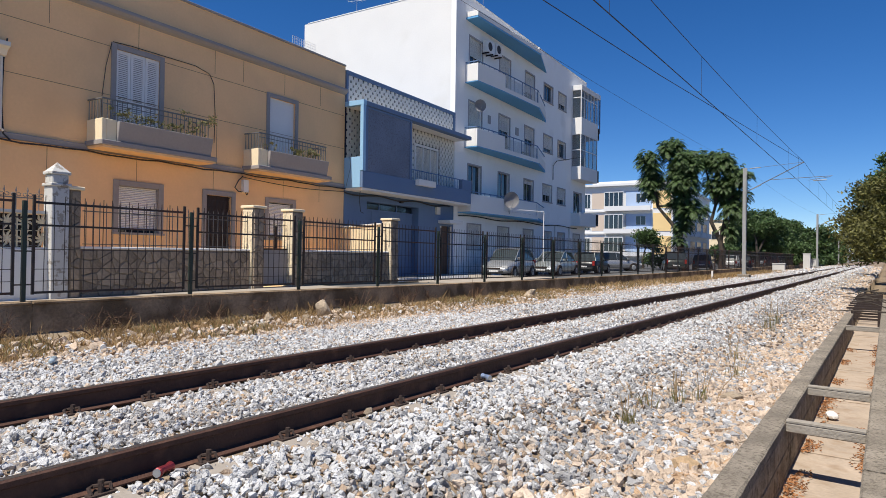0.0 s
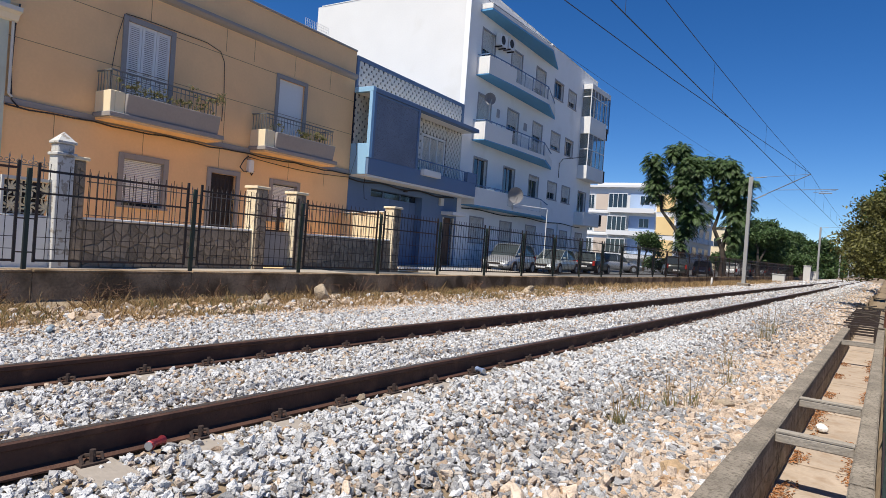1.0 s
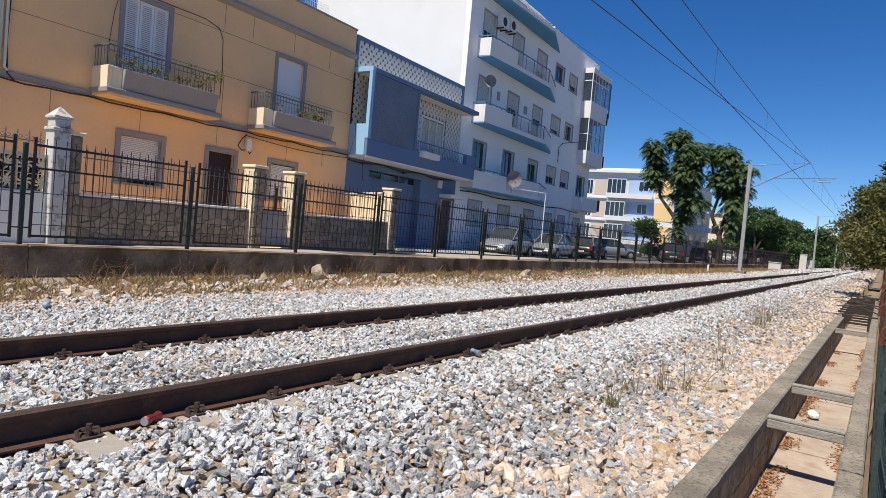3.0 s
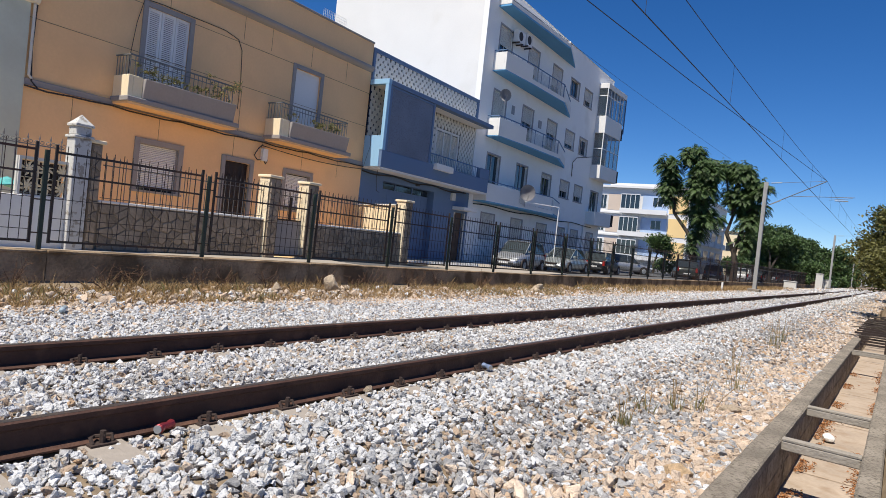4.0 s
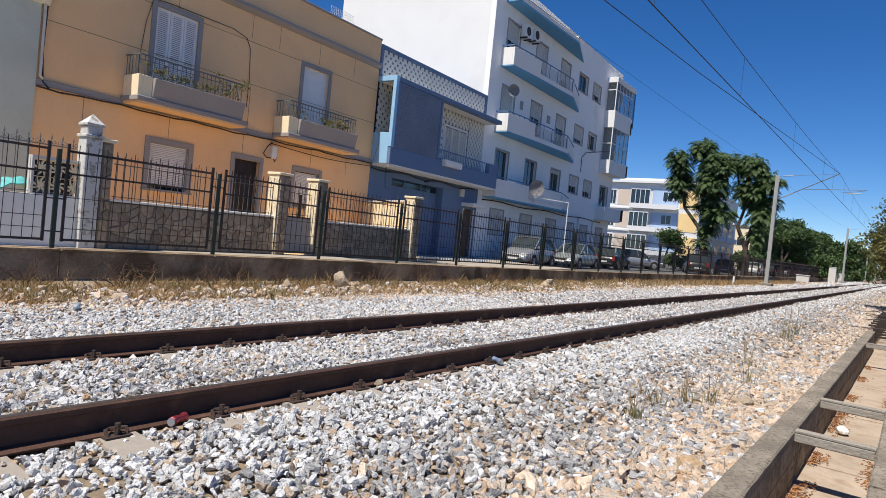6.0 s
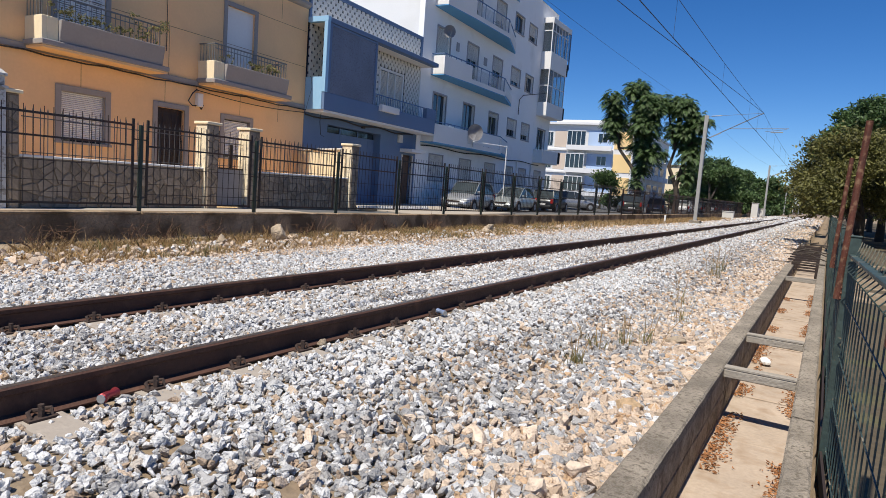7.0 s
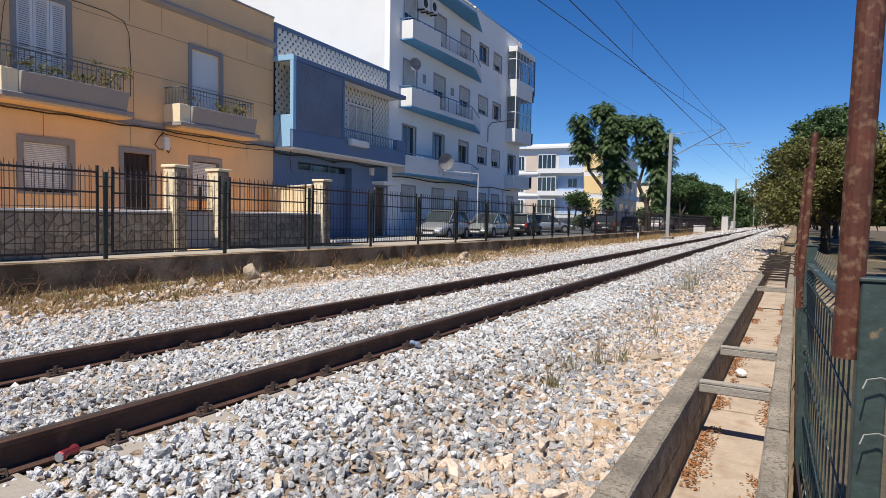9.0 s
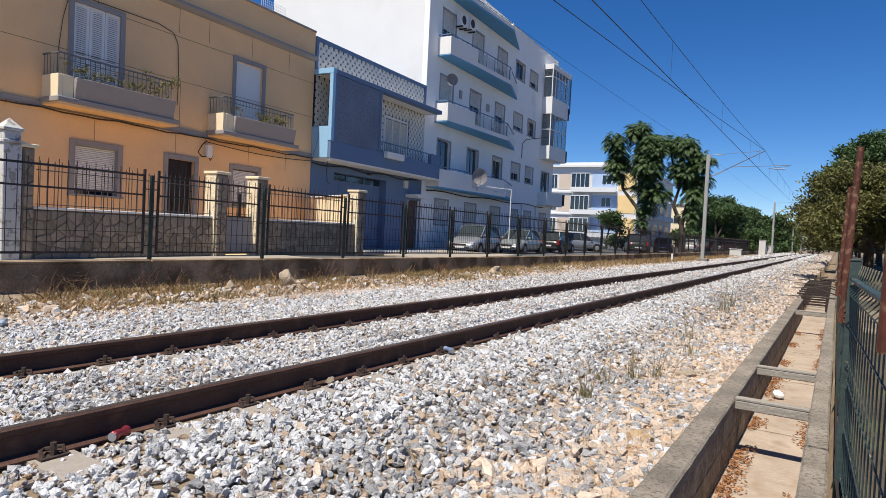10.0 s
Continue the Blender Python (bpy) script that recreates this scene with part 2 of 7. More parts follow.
# ---------------------------------------------------------------- building helpers
def boxv(bm, x0, x1, y0, y1, z0, z1, m=None):
    vs = [bm.verts.new(((m @ Vector(p)) if m else p)) for p in
          ((x0, y0, z0), (x1, y0, z0), (x1, y1, z0), (x0, y1, z0), (x0, y0, z1), (x1, y0, z1), (x1, y1, z1), (x0, y1, z1))]
    for f in ((0, 3, 2, 1), (4, 5, 6, 7), (0, 1, 5, 4), (1, 2, 6, 5), (2, 3, 7, 6), (3, 0, 4, 7)):
        bm.faces.new([vs[i] for i in f])
    return vs


def tube(bm, pts, radii, n=8, cap=True):
    rings = []
    pts = [Vector(p) for p in pts]
    for i, p in enumerate(pts):
        d = (pts[min(i + 1, len(pts) - 1)] - pts[max(i - 1, 0)]).normalized()
        a = d.orthogonal().normalized() if i == 0 else (a - d * a.dot(d)).normalized()
        b = d.cross(a)
        r = radii[i] if hasattr(radii, "__len__") else radii
        rings.append([bm.verts.new(p + (a * math.cos(2 * math.pi * k / n) + b * math.sin(2 * math.pi * k / n)) * r) for k in range(n)])
    for r0, r1 in zip(rings, rings[1:]):
        for k in range(n):
            bm.faces.new((r0[k], r0[(k + 1) % n], r1[(k + 1) % n], r1[k]))
    if cap:
        bm.faces.new(rings[0][::-1])
        bm.faces.new(rings[-1])
    return rings


def prism(bm, poly, axis, a0, a1):
    """A polygon in the two other axes, drawn out along axis from a0 to a1."""
    def at(p, a):
        return {"x": (a, p[0], p[1]), "y": (p[0], a, p[1]), "z": (p[0], p[1], a)}[axis]
    v0, v1 = [bm.verts.new(at(p, a0)) for p in poly], [bm.verts.new(at(p, a1)) for p in poly]
    n = len(poly)
    bm.faces.new(v0)
    bm.faces.new(v1[::-1])
    for i in range(n):
        bm.faces.new((v0[i], v1[i], v1[(i + 1) % n], v0[(i + 1) % n]))


def bevel(bm, w, seg=1):
    bmesh.ops.bevel(bm, geom=bm.edges[:], offset=w, segments=seg, affect="EDGES", profile=0.5)


def mesh_of(name, bm, material, smooth=False):
    bmesh.ops.recalc_face_normals(bm, faces=bm.faces[:])
    me = bpy.data.meshes.new(name)
    bm.to_mesh(me)
    bm.free()
    me.materials.append(material)
    if smooth:
        me.shade_smooth()
    return me


def part(name, bm, material, parent=None, label="", smooth=False):
    ob = new(name, mesh_of(name, bm, material, smooth))
    ob.parent = parent
    if label:
        ob["label"] = label
    return ob


def bx(name, parent, material, *boxes, bev=0.0, label=""):
    bm = bmesh.new()
    for q in boxes:
        boxv(bm, *q)
    if bev:
        bevel(bm, bev)
    return part(name, bm, material, parent, label)


def empty(name, m, label, category, group="", kind=""):
    e = new(name)
    e.matrix_basis = m
    return tagged(e, label, category, group, kind)


def holed(bm, x0, x1, y0, y1, z0, z1, holes):
    """A wall in the yz plane between x0 and x1 with rectangular openings (y0, y1, z0, z1)."""
    ys = sorted({y0, y1, *[v for q in holes for v in q[:2]]})
    zs = sorted({z0, z1, *[v for q in holes for v in q[2:]]})
    vert, faces = {}, []

    def vv(y, z):
        if (y, z) not in vert:
            vert[y, z] = bm.verts.new((x1, y, z))
        return vert[y, z]
    for a, b in zip(ys, ys[1:]):
        for c, d in zip(zs, zs[1:]):
            if not any(q[0] < (a + b) / 2 < q[1] and q[2] < (c + d) / 2 < q[3] for q in holes):
                faces.append(bm.faces.new((vv(a, c), vv(b, c), vv(b, d), vv(a, d))))
    ret = bmesh.ops.extrude_face_region(bm, geom=faces)
    for g in ret["geom"]:
        if isinstance(g, bmesh.types.BMVert):
            g.co.x = x0


def from_arrays(name, verts, faces, material, parent=None, label=""):
    me = bpy.data.meshes.new(name)
    nf, k = faces.shape
    me.vertices.add(len(verts))
    me.vertices.foreach_set("co", verts.astype(np.float32).ravel())
    me.loops.add(nf * k)
    me.loops.foreach_set("vertex_index", faces.astype(np.int32).ravel())
    me.polygons.add(nf)
    me.polygons.foreach_set("loop_start", np.arange(0, nf * k, k, dtype=np.int32))
    me.update(calc_edges=True)
    me.validate()
    me.shade_flat()
    me.materials.append(material)
    ob = new(name, me)
    ob.parent = parent
    if label:
        ob["label"] = label
    return ob


rng = np.random.default_rng(7)


def rock_templates(count, pts=13, flat=0.8):
    out = []
    for i in range(count):
        bm = bmesh.new()
        ax = np.array((1.0 + 0.35 * rng.random(), 0.75 + 0.3 * rng.random(), flat * (0.6 + 0.5 * rng.random())))
        for p in rng.random((pts, 3)) * 2 - 1:
            p = (p / np.linalg.norm(p) * (0.88 + 0.22 * rng.random()) if i % 3 else p / np.abs(p).max() ** 0.8) * ax
            bm.verts.new(p)
        r = bmesh.ops.convex_hull(bm, input=bm.verts[:])
        junk = [g for g in r["geom_interior"] if isinstance(g, bmesh.types.BMVert)]
        bmesh.ops.delete(bm, geom=junk, context="VERTS")
        bmesh.ops.triangulate(bm, faces=bm.faces[:])
        bmesh.ops.recalc_face_normals(bm, faces=bm.faces[:])
        bm.verts.index_update()
        v = np.array([q.co[:] for q in bm.verts])
        f = np.array([[q.index for q in g.verts] for g in bm.faces])
        bm.free()
        out.append((v, f))
    return out


ROCKS = rock_templates(28, 14)
FAR_ROCKS = rock_templates(16, 8)


def random_turns(n):
    q = rng.normal(size=(n, 4))
    q /= np.linalg.norm(q, axis=1)[:, None]
    w, x, y, z = q.T
    return np.stack([np.stack([1 - 2 * (y * y + z * z), 2 * (x * y - z * w), 2 * (x * z + y * w)], -1),
                     np.stack([2 * (x * y + z * w), 1 - 2 * (x * x + z * z), 2 * (y * z - x * w)], -1),
                     np.stack([2 * (x * z - y * w), 2 * (y * z + x * w), 1 - 2 * (x * x + y * y)], -1)], 1)


def scatter_rocks(name, places, sizes, material, kinds=None):
    kinds = kinds or ROCKS
    vs, fs, base = [], [], 0
    n = len(places)
    kind = rng.integers(0, len(kinds), n)
    turn = random_turns(n)
    for k, (v, f) in enumerate(kinds):
        i = np.where(kind == k)[0]
        if not len(i):
            continue
        w = np.einsum("nij,vj->nvi", turn[i], v) * sizes[i][:, None, None] + places[i][:, None, :]
        vs.append(w.reshape(-1, 3))
        fs.append((f[None] + (np.arange(len(i)) * len(v))[:, None, None] + base).reshape(-1, 3))
        base += len(i) * len(v)
    return from_arrays(name, np.concatenate(vs), np.concatenate(fs), material)


def leaves(name, centres, radii, count, size, material, parent, shell=0.55, long=1.6, droop=0.0):
    """Many small leaf blades round clump centres."""
    centres, radii = np.array(centres, float), np.array(radii, float)
    w = radii ** 2
    k = rng.choice(len(centres), count, p=w / w.sum())
    d = rng.normal(size=(count, 3))
    d /= np.linalg.norm(d, axis=1)[:, None]
    r = radii[k] * (shell + (1 - shell) * rng.random(count)) * (0.75 + 0.5 * rng.random(count))
    c = centres[k] + d * r[:, None] * np.array((1, 1, 0.75))
    turn = random_turns(count)
    s = size * (0.6 + 0.8 * rng.random(count))
    quad = np.array(((-0.5, 0, 0), (0, -0.5 / long * 1.6, 0.06), (0.5, 0, -0.05), (0, 0.5 / long * 1.6, 0.06)))
    quad[:, 0] *= long
    v = np.einsum("nij,vj->nvi", turn, quad) * s[:, None, None] + c[:, None, :]
    return from_arrays(name, v.reshape(-1, 3), np.arange(count * 4).reshape(-1, 4), material, parent)


def blades(name, places, heights, material, width=0.006, lean=0.4):
    n = len(places)
    a = rng.random(n) * 6.283
    b = rng.random(n) * 6.283
    l = lean * rng.random(n) * heights
    side = np.stack([np.cos(a), np.sin(a), 0 * a], -1) * width
    top = places + np.stack([np.cos(b) * l, np.sin(b) * l, heights], -1)
    mid = places + np.stack([np.cos(b) * l * 0.3, np.sin(b) * l * 0.3, heights * 0.55], -1)
    v = np.stack([places - side, places + side, mid + side * 0.8, top, mid - side * 0.8], 1)
    me_f = np.arange(n * 5).reshape(-1, 5)
    return from_arrays(name, v.reshape(-1, 3), me_f, material)


def ground_z(x, y=0.0):
    """Height of the railway ground across the track."""
    xs = (-12, -10.4, -8.9, -8.2, -7.4, -6.3, -5.6, -3.1, -2.6, -1.8, -1.0, -0.95)
    zs = (-0.30, -0.30, -0.27, -0.26, -0.24, -0.20, -0.175, -0.175, -0.20, -0.36, -0.40, -0.40)
    return np.interp(x, xs, zs)


def street_z(y):
    return float(np.interp(y, (12, 26), (0.13, -0.13)))


# ---------------------------------------------------------------- ground, track bed, street
def ground_sheet():
    xs = [-900, -300, -60, -30, -10.6] + list(np.linspace(-10.5, -1.0, 39)) + [-0.95, -0.62, -0.5, -0.2, -0.02, 0.3, 6, 40, 300, 900]
    ys = [-300, -60, -20, -8] + list(np.linspace(-2, 40, 61)) + [50, 70, 100, 160, 260, 500, 1200, 2500]
    bm = bmesh.new()
    grid = []
    for y in ys:
        row = []
        for x in xs:
            if x < -10.45:
                z = street_z(y) - 0.25
            elif x < -0.96:
                z = float(ground_z(x)) + (0.025 * noise.noise((x * 1.7, y * 1.7, 0)) if -2 < y < 41 else 0) - 0.015
            elif x < -0.15:
                z = -0.95
            elif x < 0.2:
                z = -0.42
            else:
                z = -0.30 + 0.06 * noise.noise((x * 0.5, y * 0.5, 3))
            row.append(bm.verts.new((x, y, z)))
        grid.append(row)
    for r0, r1 in zip(grid, grid[1:]):
        for a, b, c, d in zip(r0, r0[1:], r1[1:], r1):
            bm.faces.new((a, b, c, d))
    me = mesh_of("ground", bm, M["soil"], True)
    return tagged(new("ground", me), "dry sandy soil beside the railway line", "ground", kind="structure")


ground_sheet()

RAIL_N, RAIL_F = -3.51, -5.245


def bed():
    bm = bmesh.new()
    xs = np.linspace(-8.1, -1.9, 32)
    ys = list(np.linspace(-4, 40, 111)) + [60, 100, 200, 400, 900]
    g = [[bm.verts.new((x, y, float(ground_z(x)) - 0.03 + (0.02 * noise.noise((x * 6, y * 6, 1)) if y < 41 else 0.0))) for x in xs] for y in ys]
    for r0, r1 in zip(g, g[1:]):
        for a, b, c, d in zip(r0, r0[1:], r1[1:], r1):
            bm.faces.new((a, b, c, d))
    ob = new("ballast_bed", mesh_of("ballast_bed", bm, M["bed"], True))
    tagged(ob, "stone bed under the track, dark for the shade between the stones", "ballast", kind="structure")


bed()


def rail(x):
    prof = [(-0.07, -0.172), (0.07, -0.172), (0.07, -0.162), (0.012, -0.142), (0.009, -0.05), (0.034, -0.036), (0.036, -0.008), (0.026, 0.0),
            (-0.026, 0.0), (-0.036, -0.008), (-0.034, -0.036), (-0.009, -0.05), (-0.012, -0.142), (-0.07, -0.162)]
    e = empty("rail", pose(x, 0, 0), "rusted brown steel railway rail clipped to sleepers", "rail", "rails")
    bm = bmesh.new()
    prism(bm, prof, "y", -6, 900)
    part("rail_profile", bm, M["rail"], e)
    bx("running_band", e, M["railtop"], (-0.020, 0.022, -6, 900, 0.0, 0.002), label="worn steel running band")


rail(RAIL_N)
rail(RAIL_F)


def clip_mesh():
    out = []
    for s in (-1, 1):
        bm = bmesh.new()
        boxv(bm, -0.03 + s * 0.105, 0.03 + s * 0.105, -0.07, 0.07, -0.172, -0.158)
        tube(bm, [(s * 0.105, -0.05, -0.16), (s * 0.085, -0.055, -0.13), (s * 0.055, -0.02, -0.135), (s * 0.11, 0.0, -0.12), (s * 0.055, 0.02, -0.135), (s * 0.085, 0.055, -0.13), (s * 0.105, 0.05, -0.16)], 0.011, 6)
        tube(bm, [(s * 0.1, 0, -0.16), (s * 0.1, 0, -0.095)], 0.016, 6)
        out.append(mesh_of("rail_clip", bm, M["clip"]))
    return out


def sleepers():
    bm = bmesh.new()
    prism(bm, [(-0.13, -0.3), (0.13, -0.3), (0.11, -0.170), (-0.11, -0.170)], "x", -1.3, 1.3)
    sm = mesh_of("sleeper_block", bm, M["sleeper"])
    cm = clip_mesh()
    xm = (RAIL_N + RAIL_F) / 2
    for i in range(70):
        y = -1.5 + 0.6 * i + rng.normal() * 0.01
        e = empty("sleeper", pose(xm, y, 0), "concrete railway sleeper half buried in ballast", "sleeper", "sleepers under the track")
        o = new("sleeper_block", sm)
        o.parent = e
        for x in (RAIL_N - xm, RAIL_F - xm):
            for one in cm:
                c = new("rail_clip", one)
                c.parent, c.location = e, (x, rng.normal() * 0.01, 0)
                c["label"] = "rusty spring rail clip"


sleepers()


# retaining wall under the far fence, street behind
def kerb_wall():
    e = empty("fence_wall", pose(0, 0, 0), "low stained concrete wall carrying the railway fence", "wall", kind="structure")
    bm = bmesh.new()
    ys = [-12, 3.8] + [6.39 + 2.545 * i for i in range(30)] + [130, 300]
    for a, b in zip(ys, ys[1:]):
        za, zb = (float(np.interp(q, (5, 20, 30), (0.24, 0.13, 0.10))) for q in (a, b))
        vs = boxv(bm, -10.62, -10.42, a + 0.004, b - 0.004, -0.6, 0)
        for v in vs[4:]:
            v.co.z = za if v.co.y < (a + b) / 2 else zb
    part("wall_segment", bm, M["wallconc"], e)
    bm = bmesh.new()
    for a, b in zip(ys, ys[1:]):
        za, zb = (float(np.interp(q, (5, 20, 30), (0.24, 0.13, 0.10))) for q in (a, b))
        vs = boxv(bm, -10.66, -10.40, a + 0.006, b - 0.006, 0, 0)
        for v in vs:
            z = za if v.co.y < (a + b) / 2 else zb
            v.co.z = z + (0.004 if v in vs[:4] else 0.05)
    bevel(bm, 0.012)
    part("coping", bm, M["wallconc"], e, "worn concrete coping")


kerb_wall()


def street():
    bm = bmesh.new()
    ys = [-40, 0, 12, 16, 20, 24, 26, 40, 80, 160, 400]
    rows = [[bm.verts.new((x, y, street_z(y) + dz)) for x, dz in ((-10.63, 0), (-12.2, 0), (-60, 0.0))] for y in ys]
    for r0, r1 in zip(rows, rows[1:]):
        for a, b, c, d in zip(r0, r0[1:], r1[1:], r1):
            bm.faces.new((a, b, c, d))
    tagged(new("road", mesh_of("road", bm, M["asphalt"])), "grey asphalt street behind the railway fence", "road", kind="structure")
    bm = bmesh.new()
    boxv(bm, -13.35, -10.64, -30, 12, 0.0, 0.145)
    tagged(new("pavement", mesh_of("pavement", bm, M["pave"])), "pale concrete path along the garden walls", "pavement", kind="structure")


street()


# far railway fence
def fence_panel_meshes():
    W = 2.285
    d = {}
    def bar(name, boxes, mt):
        bm = bmesh.new()
        for q in boxes:
            boxv(bm, *q)
        d[name] = mesh_of(name, bm, mt)
    bar("end_bar", [(-0.018, 0.018, -0.018, 0.018, 0.10, 1.60)], M["fence"])
    bar("top_rail", [(-0.018, 0.018, 0, W, 1.47, 1.505)], M["fence"])
    bar("mid_rail", [(-0.018, 0.018, 0, W, 1.13, 1.16)], M["fence"])
    bar("bottom_rail", [(-0.018, 0.018, 0, W, 0.11, 0.145)], M["fence"])
    bar("cross_wire", [(-0.012, -0.004, 0, W, -0.005, 0.005)], M["fence"])
    bar("wire", [(-0.004, 0.004, -0.0045, 0.0045, 0.12, 1.60)], M["fence"])
    bar("post", [(-0.028, 0.028, -0.028, 0.028, -0.05, 1.50)], M["post"])
    bar("bracket", [(-0.012, 0.012, -0.13, 0.13, -0.01, 0.01)], M["fence"])
    return d, W


def far_fence():
    d, W = fence_panel_meshes()
    ys = [-6.6, -4.0, -1.42, 1.15, 3.71, 6.41, 8.98, 11.55, 14.09] + [16.6 + 2.475 * i for i in range(8)]
    rest = bmesh.new()

    def kid(name, e, loc):
        o = new(name, d[name])
        o.parent, o.location = e, loc
        return o
    for y, y1 in zip(ys, ys[1:] + [ys[-1] + 2.475]):
        z = float(np.interp(y, (5, 20, 30), (0.29, 0.18, 0.15)))
        wide = (y1 - y - 0.265) / W
        dz = float(np.interp(y1, (5, 20, 30), (0.29, 0.18, 0.15))) - z
        e = empty("fence_panel", pose(-10.52, y, z, math.degrees(math.atan2(dz, y1 - y)), 0, 0), "dark green steel mesh fence panel with rust marks on the wall", "fence", "railway fence panels")
        kid("post", e, (0, 0, 0))
        for q in (0.125, 0.125 + W * wide):
            kid("end_bar", e, (0, q, 0))
        for n in ("top_rail", "mid_rail", "bottom_rail"):
            kid(n, e, (0, 0.125, 0)).scale.y = wide
        for q in (0.30, 0.48, 0.78):
            kid("cross_wire", e, (0, 0.125, q)).scale.y = wide
        for q in (0.25, 0.75, 1.25):
            kid("bracket", e, (0, 0, q))
        for k in range(16):
            o = kid("wire", e, (0, 0.125 + W * wide * (k + 1) / 17, 0))
            o.rotation_euler.x = rng.normal() * 0.006
    for i in range(34):
        y = ys[-1] + 2.475 * (i + 1)
        z = 0.14
        boxv(rest, -10.555, -10.485, y - 0.035, y + 0.035, z - 0.05, z + 1.5)
        for q in (1.44, 1.15, 0.05):
            boxv(rest, -10.535, -10.505, y + 0.05, y + 2.43, z + q, z + q + 0.035)
        for k in range(16):
            boxv(rest, -10.527, -10.513, y + 0.1 + k * 0.15, y + 0.112 + k * 0.15, z + 0.06, z + 1.55)
    tagged(new("distant_fence", mesh_of("distant_fence", rest, M["fence"])), "dark green steel fence running on along the line", "fence", kind="stuff")


far_fence()


# ---------------------------------------------------------------- houses (local axes: x out to the track, y along the street)
FRONT = Matrix.Translation((-17.5, 17.28, 0)) @ Matrix.Rotation(radians(4.2), 4, "Z")


def shutter_window(parent, y0, y1, z0, z1, rolled=1.0, frame_mat="band", t=0.15):
    """Painted surround and a roller shutter let down to a part of the height."""
    w = empty("window", Matrix(), "", "")
    w.parent = parent
    for k in list(w.keys()):
        del w[k]
    bx("frame", w, M[frame_mat], (-0.02, 0.035, y0, y0 + t, z0, z1), (-0.02, 0.035, y1 - t, y1, z0, z1),
       (-0.02, 0.036, y0 + t, y1 - t, z1 - t, z1), bev=0.006)
    bx("reveal", w, M[frame_mat], (-0.155, -0.021, y1 - t - 0.012, y1 - t - 0.001, z0, z1 - t - 0.013), (-0.155, -0.021, y0 + t + 0.001, y0 + t + 0.012, z0, z1 - t - 0.013), (-0.155, -0.021, y0 + t + 0.001, y1 - t - 0.001, z1 - t - 0.012, z1 - t - 0.001))
    bx("sill", w, M[frame_mat], (-0.02, 0.07, y0 - 0.02, y1 + 0.02, z0 - 0.06, z0))
    zb = z1 - t - (z1 - t - z0) * rolled
    bm = bmesh.new()
    prism(bm, [(-0.10, 0.002), (-0.088, 0.02), (-0.10, 0.043), (-0.12, 0.043), (-0.12, 0.002)], "y", y0 + t + 0.014, y1 - t - 0.014)
    me = mesh_of("shutter_slat", bm, M["shutter"])
    z = zb
    while z < z1 - t - 0.04:
        o = new("shutter_slat", me)
        o.parent, o.location = w, (0, 0, z)
        z += 0.048
    bx("pane", w, M["glass"], (-0.17, -0.16, y0 + t, y1 - t, z0, z1 - t))
    return w


def spindle_rail(parent, d, y0, y1, z0, z1, mt, step=0.12):
    """Balcony railing on three sides."""
    bx("handrail", parent, mt, (d - 0.03, d + 0.01, y0, y1, z1 - 0.035, z1), (0, d - 0.03, y0, y0 + 0.04, z1 - 0.035, z1), (0, d - 0.03, y1 - 0.04, y1, z1 - 0.035, z1))
    bx("lower_bar", parent, mt, (d - 0.02, d, y0 + 0.04, y1 - 0.04, z1 - 0.16, z1 - 0.14))
    bm = bmesh.new()
    boxv(bm, -0.007, 0.007, -0.0065, 0.0065, z0, z1 - 0.036)
    me = mesh_of("spindle", bm, mt)
    places = []
    q = y0 + 0.02
    while q < y1:
        places.append((d - 0.011, q))
        q += step
    for s in (y0 + 0.02, y1 - 0.02):
        q = 0.05
        while q < d - 0.05:
            places.append((q, s))
            q += step
    for x, y in places:
        o = new("spindle", me)
        o.parent, o.location = parent, (x, y, 0)


def plant(parent, d, y, z, r, n, mt="weed"):
    c = [(d + rng.normal() * r * 0.3, y + rng.normal() * r * 0.8, z + min(abs(rng.normal()), 1.1) * r) for _ in range(6)]
    leaves("plant", c, [r * 0.5] * 6, n, 0.04, M[mt], parent, 0.1)["kind"] = "stuff"


